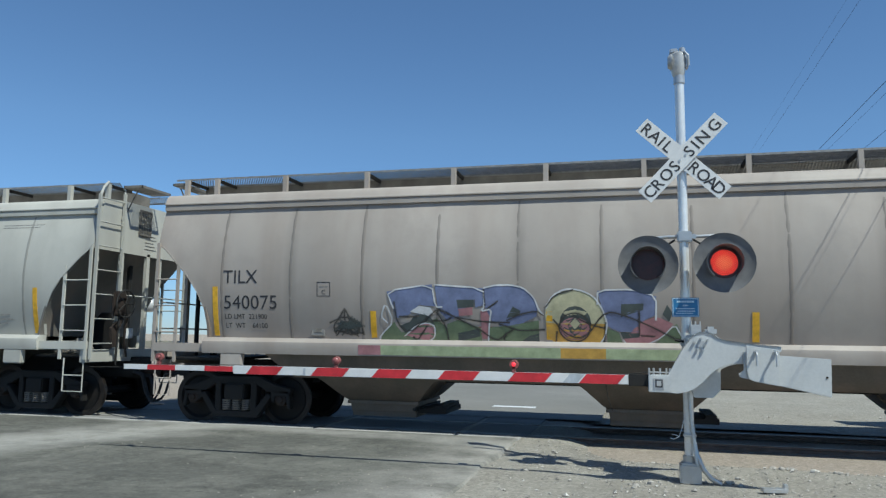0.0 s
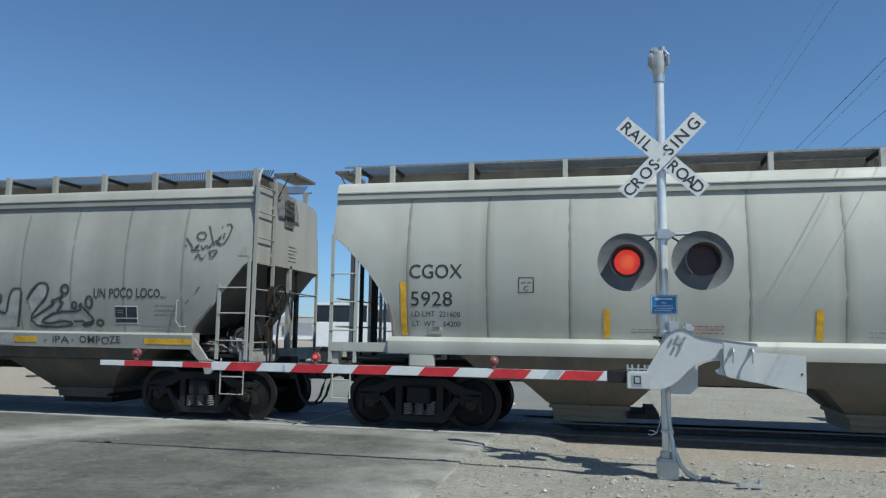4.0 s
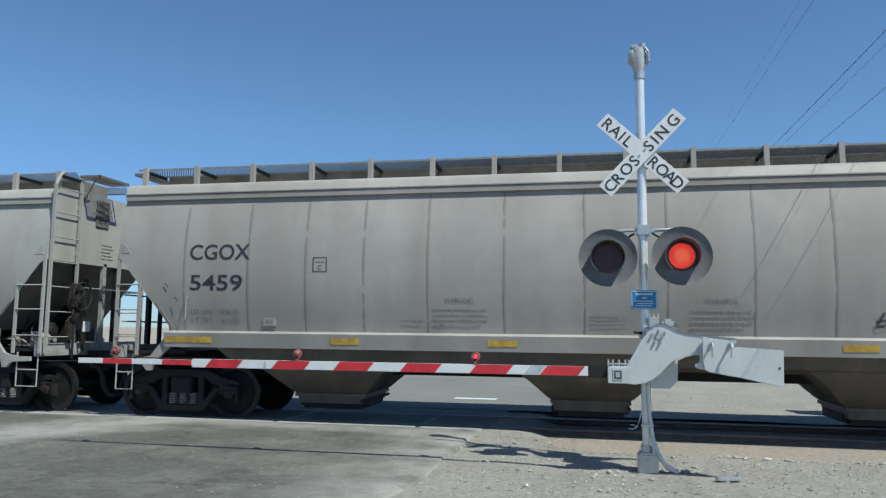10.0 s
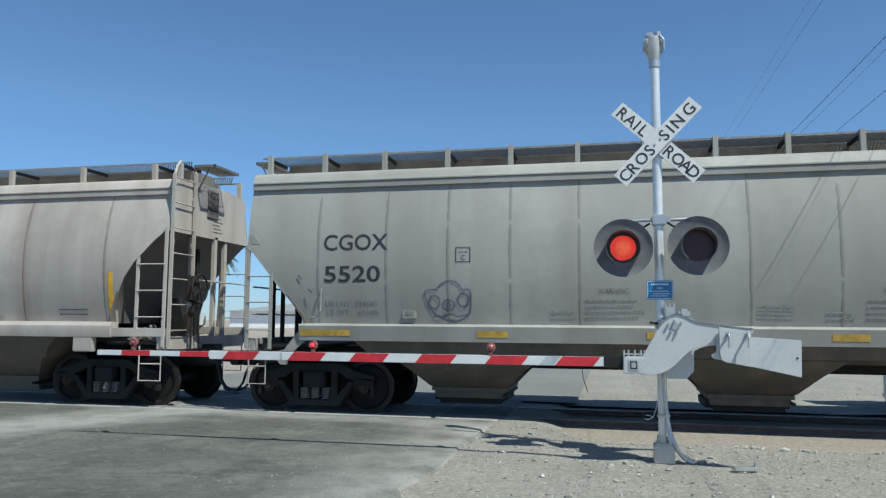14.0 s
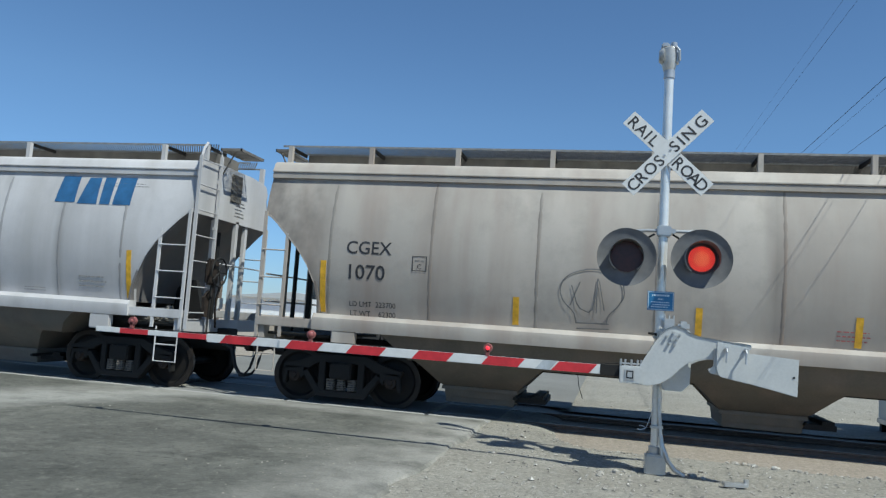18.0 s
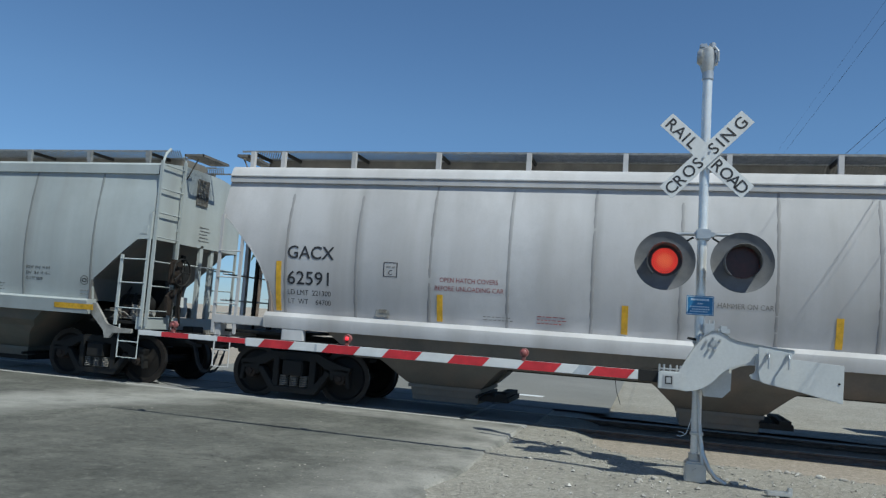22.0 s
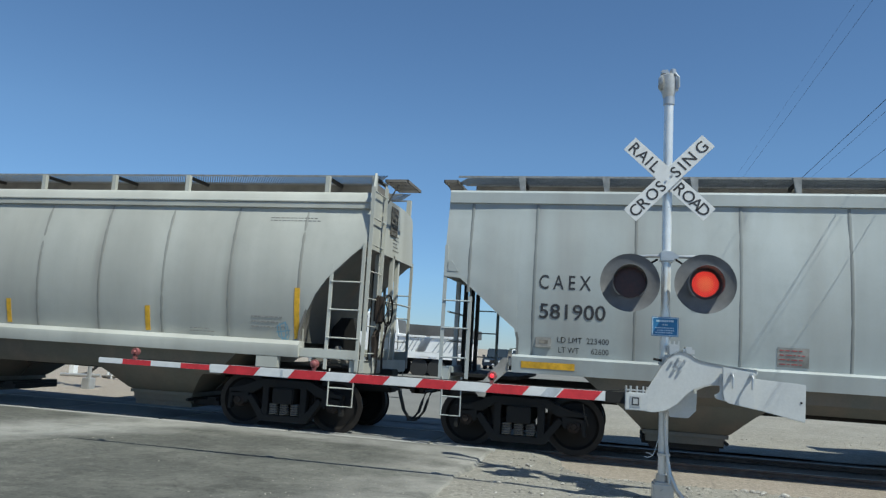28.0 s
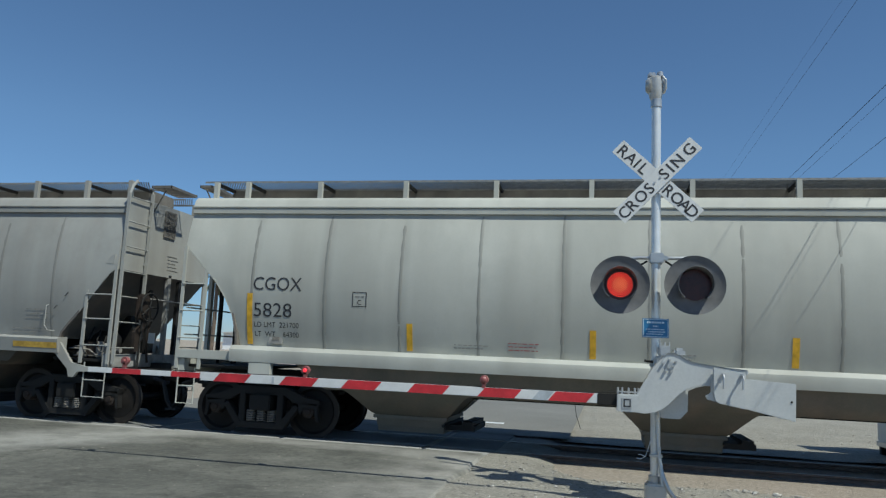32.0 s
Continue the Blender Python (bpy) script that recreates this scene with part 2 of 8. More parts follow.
M = {
    "soil": ground_mat("soil", ((0.235, 0.218, 0.186), (0.335, 0.315, 0.272), (0.272, 0.254, 0.216)), 0.5, 0.01),
    "field": ground_mat("field", ((0.30, 0.255, 0.21), (0.36, 0.31, 0.262), (0.29, 0.258, 0.20)), 0.02, 0.01),
    "asphalt": ground_mat("asphalt", ((0.083, 0.083, 0.0735), (0.134, 0.132, 0.116), (0.102, 0.10, 0.088)), 0.45, 0.0, (0.20, 0.194, 0.168), (-3.4, -2.0, (0.33, 0.315, 0.283)),
                          ((-8.1, 10.6, 0.92, -0.39, 1.25, (0.34, 0.33, 0.30), 0.85), (-4.2, 11.7, 0.12, 0.99, 0.5, (0.30, 0.29, 0.265), 0.75))),
    "header": ground_mat("header", ((0.30, 0.295, 0.28), (0.40, 0.39, 0.37), (0.34, 0.335, 0.32)), 0.8),
    "panel": ground_mat("panel", ((0.19, 0.187, 0.178), (0.255, 0.25, 0.24), (0.22, 0.215, 0.205)), 0.8),
    "ballast": ground_mat("ballast", ((0.165, 0.155, 0.134), (0.262, 0.246, 0.214), (0.21, 0.197, 0.17)), 2.0, 0.03),
    "mast": paint("mast_metal", (0.80, 0.79, 0.76), 0.3, 0.4, 0.05, 5),
    "galv": paint("galvanised", (0.54, 0.537, 0.527), 0.34, 0.6, 0.06, 5),
    "alu": paint("aluminium_paint", (0.554, 0.558, 0.546), 0.42, 0.2, 0.03, 4),
    "white": paint("white_sheeting", (0.67, 0.67, 0.66), 0.4, 0, 0.05, 7),
    "red": paint("red_sheeting", (0.55, 0.03, 0.04), 0.4, 0, 0.15, 7),
    "black": paint("black_paint", (0.03, 0.03, 0.032), 0.55, 0, 0.2, 8),
    "letter": paint("letter_black", (0.035, 0.035, 0.04), 0.6, 0, 0.3, 9),
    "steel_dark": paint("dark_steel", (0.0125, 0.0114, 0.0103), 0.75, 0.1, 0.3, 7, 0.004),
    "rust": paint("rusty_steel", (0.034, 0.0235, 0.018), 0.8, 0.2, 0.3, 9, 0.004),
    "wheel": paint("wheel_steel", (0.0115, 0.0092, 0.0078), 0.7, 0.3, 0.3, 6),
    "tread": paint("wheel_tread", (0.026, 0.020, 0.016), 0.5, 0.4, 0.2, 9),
    "rail": paint("rail_steel", (0.16, 0.11, 0.085), 0.6, 0.4, 0.25, 5),
    "railtop": paint("rail_head", (0.26, 0.23, 0.20), 0.5, 0.5, 0.1, 5),
    "yellow": paint("yellow_reflector", (0.75, 0.42, 0.03), 0.45, 0, 0.18, 9),
    "yellow_dirty": paint("dirty_yellow_reflector", (0.56, 0.35, 0.06), 0.6, 0, 0.2, 9),
    "hatch": paint("grating_steel", (0.27, 0.27, 0.265), 0.5, 0.2, 0.2, 9),
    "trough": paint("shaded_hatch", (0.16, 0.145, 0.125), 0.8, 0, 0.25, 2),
    "faded": paint("faded_letter", (0.225, 0.215, 0.20), 0.7, 0, 0.3, 9),
    "redink": paint("faded_red_letter", (0.30, 0.06, 0.06), 0.7, 0, 0.3, 9),
    "hull": car_paint("hull_dust", (0.0972, 0.0816, 0.0608), 0.6, 1.0),
    "frame_grey": paint("frame_grey", (0.30, 0.29, 0.27), 0.7, 0, 0.25, 4, 0.0, 0.5),
    "gear": paint("dusty_grey_iron", (0.235, 0.215, 0.185), 0.75, 0.1, 0.3, 9, 0.003, 0.5),
    "spring": paint("spring_steel", (0.165, 0.155, 0.14), 0.6, 0.3, 0.2, 9),
    **{"spray_" + n: paint("spray_" + n, c, 0.6, 0, 0.16, 5) for n, c in (
        ("blue", (0.17, 0.20, 0.33)), ("green", (0.16, 0.21, 0.12)), ("green2", (0.40, 0.46, 0.27)), ("pink", (0.42, 0.20, 0.21)), ("dark", (0.07, 0.085, 0.08)),
        ("white", (0.62, 0.62, 0.62)), ("cream", (0.50, 0.47, 0.30)), ("orange", (0.58, 0.34, 0.07)), ("black", (0.055, 0.05, 0.045)), ("pale", (0.36, 0.352, 0.328)),
        ("yellow", (0.36, 0.31, 0.15)), ("ink", (0.10, 0.11, 0.17)), ("faint", (0.17, 0.17, 0.17)), ("sky", (0.22, 0.42, 0.55)), ("royal", (0.03, 0.12, 0.27)))},
    "bellgrey": paint("bell_grey", (0.50, 0.50, 0.49), 0.4, 0.4, 0.2, 8),
    "bluelite": paint("pale_blue", (0.55, 0.68, 0.78), 0.45, 0, 0.08, 9),
    "disc": paint("disc_grey", (0.145, 0.145, 0.149), 0.65, 0, 0.12, 8),
    "dullgrey": paint("dull_grey", (0.42, 0.45, 0.48), 0.6, 0, 0.12, 8),
    "stone": stone_mat("pale_stone") ,
    "sand": ground_mat("sand", ((0.306, 0.289, 0.24), (0.374, 0.357, 0.304), (0.323, 0.306, 0.256)), 1.5),
    "asphalt_far": ground_mat("asphalt_far", ((0.165, 0.162, 0.15), (0.22, 0.215, 0.20), (0.185, 0.18, 0.168)), 0.3),
    "wood": paint("weathered_wood", (0.16, 0.12, 0.09), 0.9, 0, 0.25, 4, 0.004),
    "leaf": paint("foliage", (0.11, 0.13, 0.085), 0.8, 0, 0.3, 1),
    "vwhite": paint("white_vehicle", (0.86, 0.86, 0.85), 0.35, 0, 0.04, 2),
    "vdark": paint("dark_blue_vehicle", (0.02, 0.03, 0.045), 0.25, 0, 0.1, 2),
    "vglass": paint("vehicle_glass", (0.03, 0.04, 0.05), 0.08, 0, 0.05, 2),
    "tyre": paint("tyre_rubber", (0.03, 0.03, 0.03), 0.85, 0, 0.2, 6),
    "roofdark": paint("dark_roof", (0.10, 0.10, 0.10), 0.7, 0, 0.2, 0.4),
    "lens_lit": glow("lens_lit", (1.0, 0.012, 0.01), 0.16),
    "led": glow("led_lit", (1.0, 0.05, 0.028), 1.75),
    "led_hot": glow("led_hot", (1.0, 0.15, 0.06), 2.1),
    "lens_dark": paint("lens_dark", (0.05, 0.008, 0.008), 0.3, 0, 0.2, 20),
    "armlamp_lit": glow("arm_lamp_lit", (1.0, 0.03, 0.05), 0.9),
    "armlamp_dark": paint("arm_lamp_dark", (0.26, 0.085, 0.08), 0.3, 0, 0.1, 20),
    "blue": paint("blue_sign", (0.03, 0.17, 0.36), 0.4, 0, 0.1, 9),
}


# ---- mesh helpers ----
class Geo:
    """Collects boxes, tubes, prisms and grids into one mesh."""

    def __init__(self):
        self.v, self.f = [], []

    def add(self, verts, faces):
        n = len(self.v)
        self.v += [tuple(p) for p in verts]
        self.f += [tuple(i + n for i in f) for f in faces]
        return self

    def box(self, x0, x1, y0, y1, z0, z1, m=None):
        vs = [Vector((x, y, z)) for x in (x0, x1) for y in (y0, y1) for z in (z0, z1)]
        if m is not None:
            vs = [m @ p for p in vs]
        return self.add(vs, [(0, 1, 3, 2), (4, 6, 7, 5), (0, 4, 5, 1), (2, 3, 7, 6), (0, 2, 6, 4), (1, 5, 7, 3)])

    def tube(self, points, r, seg=8, r2=None, caps=True):
        """A round bar along a line of points."""
        pts = [Vector(p) for p in points]
        rings = []
        for i, p in enumerate(pts):
            d = (pts[min(i + 1, len(pts) - 1)] - pts[max(i - 1, 0)]).normalized()
            a = d.orthogonal().normalized() if abs(d.z) > 0.9 else d.cross(Vector((0, 0, 1))).normalized()
            b = d.cross(a)
            rr = r if r2 is None else r + (r2 - r) * i / (len(pts) - 1)
            rings.append([p + (a * math.cos(k * math.tau / seg) + b * math.sin(k * math.tau / seg)) * rr for k in range(seg)])
        vs = [q for ring in rings for q in ring]
        fs = [(i * seg + k, i * seg + (k + 1) % seg, (i + 1) * seg + (k + 1) % seg, (i + 1) * seg + k) for i in range(len(pts) - 1) for k in range(seg)]
        if caps:
            fs += [tuple(range(seg))[::-1], tuple(range((len(pts) - 1) * seg, len(pts) * seg))]
        return self.add(vs, fs)

    def lathe(self, profile, m, seg=24):
        """Rings of (radius, height) turned about the z axis of m."""
        vs = [m @ Vector((r * math.cos(k * math.tau / seg), r * math.sin(k * math.tau / seg), h)) for r, h in profile for k in range(seg)]
        n = len(profile)
        fs = [(i * seg + k, i * seg + (k + 1) % seg, (i + 1) * seg + (k + 1) % seg, (i + 1) * seg + k) for i in range(n - 1) for k in range(seg)]
        if profile[0][0] > 1e-4:
            fs.append(tuple(range(seg))[::-1])
        if profile[-1][0] > 1e-4:
            fs.append(tuple(range((n - 1) * seg, n * seg)))
        return self.add(vs, fs)

    def prism(self, poly, a, b, axis="y"):
        """A flat outline pushed from a to b along an axis; the outline is given in the other two axes."""
        def put(p, q):
            return {"y": (p[0], q, p[1]), "x": (q, p[0], p[1]), "z": (p[0], p[1], q)}[axis]
        n = len(poly)
        vs = [put(p, a) for p in poly] + [put(p, b) for p in poly]
        return self.add(vs, [tuple(range(n)), tuple(range(2 * n - 1, n - 1, -1))] + [(i + n, (i + 1) % n + n, (i + 1) % n, i) for i in range(n)])

    def grid(self, rows):
        n, k = len(rows), len(rows[0])
        return self.add([p for r in rows for p in r], [(i * k + j, i * k + j + 1, (i + 1) * k + j + 1, (i + 1) * k + j) for i in range(n - 1) for j in range(k - 1)])

    def mesh(self, name, mat, bevel=0.0):
        me = bpy.data.meshes.new(name)
        me.from_pydata(self.v, [], self.f)
        bm = bmesh.new()
        bm.from_mesh(me)
        bmesh.ops.recalc_face_normals(bm, faces=bm.faces)
        if bevel:
            bmesh.ops.bevel(bm, geom=[e for e in bm.edges if len(e.link_faces) == 2 and e.calc_face_angle(0) > 0.6], offset=bevel, segments=2, affect="EDGES", clamp_overlap=True)
        bm.to_mesh(me)
        bm.free()
        me.materials.append(mat)
        me.polygons.foreach_set("use_smooth", [True] * len(me.polygons))
        me.set_sharp_from_angle(angle=radians(32))
        return me


def part(name, geo, mat, parent=None, label="", m=None, bevel=0.0):
    me = geo if isinstance(geo, bpy.types.Mesh) else geo.mesh(name, mat, bevel)
    ob = new(name, me)
    if parent:
        ob.parent = parent
    if m is not None:
        ob.matrix_basis = m
    if label:
        ob["label"] = label
    return ob


def root(name, m, label, category, group="", kind=""):
    ob = new(name)
    ob.empty_display_size = 0.2
    ob.matrix_basis = m
    return tagged(ob, label, category, group, kind)


def text_mesh(words, size, name="lettering", mat=None, bold=0.0, width=1.0, spacing=1.0):
    """Words in the built-in font, in the x z plane, facing -y, from the lower left corner."""
    cu = bpy.data.curves.new("words", "FONT")
    cu.body, cu.size, cu.offset, cu.resolution_u, cu.space_character = words, size, bold, 3, spacing
    ob = bpy.data.objects.new("words", cu)
    scene.collection.objects.link(ob)
    me = bpy.data.meshes.new_from_object(ob.evaluated_get(bpy.context.evaluated_depsgraph_get()))
    bpy.data.objects.remove(ob)
    bpy.data.curves.remove(cu)
    for v in me.vertices:
        v.co = (v.co.x * width, 0, v.co.y)
    me.name = name
    me.materials.clear()
    me.materials.append(mat or M["letter"])
    return me

# ---- ground, road and track ----
TRACK_Y = 13.53
ROAD_EDGE = -1.9
rng = random.Random(7)


def build_ground():
    g = Geo()
    g.add([(-4000, -4000, -0.10), (4000, -4000, -0.10), (4000, 4000, -0.10), (-4000, 4000, -0.10)], [(0, 1, 2, 3)])
    tagged(part("ground", g, M["field"]), "dry sandy ground that reaches the horizon", "ground", kind="structure")

    def dirt(x, y):
        return 0.035 * noise.noise(Vector((x * 0.7, y * 0.7, 0))) + 0.014 * noise.noise(Vector((x * 3, y * 3, 5))) - 0.01

    def shoulder(x, y):
        """Dirt that falls gently towards the track beside the crossing."""
        out = max(0.0, min(1.0, (x - ROAD_EDGE - 0.4) / 1.6))
        near = max(0.0, min(1.0, (y - 10.3) / 1.6)) * out * out * (3 - 2 * out)
        return dirt(x, y) * (1 - 0.5 * near) - 0.24 * near * near * (3 - 2 * near)

    rows = [[(x, -6 + i * 0.2, shoulder(x, -6 + i * 0.2)) for x in [ROAD_EDGE - 0.15 + j * 0.2 for j in range(150)]] for i in range(111)]
    tagged(part("shoulder", Geo().grid(rows), M["soil"]), "pale gravelly dirt shoulder beside the road", "ground", kind="structure")
    rows = [[(x, 15.2 + i * 0.5, dirt(x, 15.2 + i * 0.5) - 0.03) for x in [-2.6 + j * 0.5 for j in range(74)]] for i in range(60)]
    tagged(part("far_verge", Geo().grid(rows), M["soil"]), "pale gravel verge beyond the track", "ground", kind="structure")
    n = 84
    ys = [-8 + i * 20.12 / (n - 1) for i in range(n)]
    edge = [ROAD_EDGE + 0.17 * noise.noise(Vector((0, y * 0.5, 3))) + 0.06 * noise.noise(Vector((0, y * 2.6, 8))) for y in ys]
    road = Geo()
    road.add([(-30, y, 0.028) for y in ys] + [(e, y, 0.028) for e, y in zip(edge, ys)] + [(e + 0.07, y, -0.06) for e, y in zip(edge, ys)],
             [(i, i + n, i + n + 1, i + 1) for i in range(n - 1)] + [(i + n, i + 2 * n, i + 2 * n + 1, i + n + 1) for i in range(n - 1)])
    tagged(part("road", road, M["asphalt"]), "worn grey asphalt road up to the rails", "road", kind="structure")
    far = Geo().add([(-11.2, 15.25, 0.02), (-0.7, 15.25, 0.02), (-0.7, 600, -0.03), (-9.5, 600, -0.03)], [(0, 1, 2, 3)])
    tagged(part("far_road", far, M["asphalt_far"]), "sunlit asphalt road beyond the track", "road", kind="structure")
    stop = Geo().box(-3.3, -2.3, 17.45, 17.75, 0.02, 0.026)
    tagged(part("road_marking", stop, M["white"]), "short worn white mark on the road", "marking", kind="structure")
    # loose stones on the shoulder
    g = Geo()
    for i in range(9000):
        near = i < 7600
        x = rng.uniform(ROAD_EDGE - 0.25, 8.5) if near else rng.uniform(-0.5, 18)
        y = rng.uniform(5.2, 12.3) if near else rng.uniform(15.4, 22)
        if near and x < ROAD_EDGE + 0.3 and rng.random() < 0.6:
            continue
        r = 0.005 + 0.02 * rng.random() ** 4 + (0.025 if rng.random() < 0.012 else 0)
        z = (shoulder(x, y) if near else dirt(x, y) - 0.03) + r * 0.25
        a, e = rng.random() * 6.28, rng.uniform(0.55, 1)
        ring = [(x + r * math.cos(a + k * 1.2566) * rng.uniform(0.75, 1.2), y + e * r * math.sin(a + k * 1.2566), z + r * rng.uniform(-0.1, 0.2)) for k in range(5)]
        top = (x + r * 0.2, y, z + r * rng.uniform(0.5, 0.85))
        low = (x, y, z - r)
        g.add(ring + [top, low], [(k, (k + 1) % 5, 5) for k in range(5)] + [((k + 1) % 5, k, 6) for k in range(5)])
    tagged(part("gravel", g, M["stone"]), "loose pale stones scattered on the dirt", "gravel", kind="stuff")
    # clods and dry tufts by the track edge
    heaps = ((1.74, 10.68), (2.32, 10.67), (0.04, 8.98), (0.31, 11.05), (3.6, 10.9), (1.1, 9.6), (4.9, 10.2))
    for k in range(42):
        hx, hy = heaps[k % 7]
        x, y, r = rng.gauss(hx, 0.14), rng.gauss(hy, 0.2), rng.uniform(0.02, 0.055)
        pts = []
        for i in range(5):
            for j in range(8):
                th, ph = math.pi * (i + 0.5) / 5, math.tau * j / 8
                d = Vector((math.sin(th) * math.cos(ph), math.sin(th) * math.sin(ph), math.cos(th) * 0.6))
                pts.append(Vector((x, y, shoulder(x, y) + r * 0.3)) + d * r * (1 + 0.5 * noise.noise(d * 2 + Vector((k * 3, 0, 0)))))
        tagged(part("dirt_clod", Geo().add(pts, [(i * 8 + j, i * 8 + (j + 1) % 8, i * 8 + 8 + (j + 1) % 8, i * 8 + 8 + j) for i in range(4) for j in range(8)] + [tuple(range(8)), tuple(range(39, 31, -1))]), M["stone"]),
               "grey clod of dirt lying on the shoulder", "clod", "clods on the shoulder")
    plate = root("scrap_plate", pose(1.42, 8.97, 0.0, 0, 0, 12), "small dull metal plate lying on the gravel", "plate")
    part("sheet", Geo().box(-0.13, 0.13, -0.05, 0.05, -0.01, 0.035), M["galv"], plate, bevel=0.006)
    part("lug", Geo().box(0.10, 0.15, -0.02, 0.02, 0.0, 0.08), M["galv"], plate, bevel=0.006)


build_ground()


def build_track():
    g = Geo()
    g.prism([(11.4, -0.42), (12.3, -0.29), (12.68, -0.15), (15.0, -0.07), (16.2, -0.12)], ROAD_EDGE + 0.1, 400, "x")
    g.prism([(11.6, -0.12), (12.3, -0.05), (15.0, -0.05), (16.2, -0.12)], -400, -30, "x")
    tagged(part("ballast", g, M["ballast"]), "dark stone ballast under the track", "ballast", kind="structure")
    for side in (-1, 1):
        y = TRACK_Y + side * 0.755
        r = root("rail", pose(0, y, 0), "rusty steel rail with a bright worn head", "rail", "rails of the track")
        g = Geo().prism([(-0.07, -0.16), (0.07, -0.16), (0.07, -0.145), (0.012, -0.12), (0.012, -0.045), (0.036, -0.035), (0.036, -0.003), (-0.036, -0.003), (-0.036, -0.035), (-0.012, -0.045), (-0.012, -0.12), (-0.07, -0.145)], -400, 400, "x")
        part("web", g, M["rail"], r)
        part("head", Geo().box(-400, 400, -0.03, 0.03, -0.004, 0.0), M["railtop"], r, "worn bright running surface")
    # concrete crossing panels with sandy joints
    bed = root("crossing_surface", pose(0, TRACK_Y, 0), "grey concrete panels between and beside the rails", "crossing surface", kind="structure")
    part("joint_bed", Geo().box(-30, -1.75, -1.44, 1.87, -0.2, -0.012), M["sand"], bed, "pale sand in the joints")
    sizes = ((-0.66, 0.66, -0.002), (0.80, 1.85, 0.006), (-1.12, -0.80, 0.006))
    shapes = [Geo().box(0.06, 2.49, y0, y1, -0.15, z).mesh("panel", M["panel"], 0.012) for y0, y1, z in sizes]
    for i in range(10):
        for me in shapes:
            part("panel", me, None, bed, m=pose(-5.50 - 2.55 * i, 0, 0))
    for y0, y1, z in sizes:
        part("panel", Geo().box(-2.915, -1.78, y0, y1, -0.15, z), M["panel"], bed, bevel=0.012)
    for i in range(11):
        part("header_block", Geo().box(-5.47 - 2.55 * i, -2.98 - 2.55 * i, -1.42, -1.125, -0.15, 0.012) if i else Geo().box(-2.91, -1.85, -1.42, -1.125, -0.15, 0.012), M["header"], bed, "pale concrete edge block", m=pose(2.55 if i else 0, 0, 0), bevel=0.01)
    # crumbs of dry dirt on the asphalt
    g = Geo()
    for cx, cy, sx, sy, n in ((-8.1, 9.7, 0.6, 0.35, 90), (-3.25, 6.9, 0.35, 0.4, 50), (-3.1, 8.2, 0.3, 0.3, 36), (-2.5, 7.6, 0.35, 1.4, 160), (-6.0, 8.4, 2.4, 1.4, 60), (-2.4, 11.0, 0.4, 0.8, 120)):
        for i in range(n):
            x, y, r = rng.gauss(cx, sx), rng.gauss(cy, sy), 0.004 + 0.013 * rng.random() ** 3
            a = rng.random() * 6.28
            g.add([(x + r * math.cos(a + j * 1.2566) * rng.uniform(0.7, 1.3), y + r * math.sin(a + j * 1.2566), 0.027) for j in range(5)] + [(x, y, 0.028 + r * 0.6)], [(j, (j + 1) % 5, 5) for j in range(5)])
    tagged(part("road_grit", g, M["soil"]), "pale crumbs of dry dirt on the asphalt", "grit", kind="stuff")


build_track()

# ---- crossing signal ----
MAST = (0.585, 9.40)
FLASH, FLASH_ZERO = 1.127, 5.38   # length of a full flash, start of one with the eastern lamp lit


def led_disc(first, last):
    g = Geo()
    for ring in range(first, last):
        r = ring * 0.0205
        n = 1 if ring == 0 else ring * 6
        for k in range(n):
            a = math.tau * (k + 0.37 * ring) / n
            x, z, q = r * math.cos(a), r * math.sin(a), 0.0066
            g.add([(x + q * math.cos(j * 1.0472), -0.0, z + q * math.sin(j * 1.0472)) for j in range(6)] + [(x, -0.004, z)], [(j, (j + 1) % 6, 6) for j in range(6)])
    return g


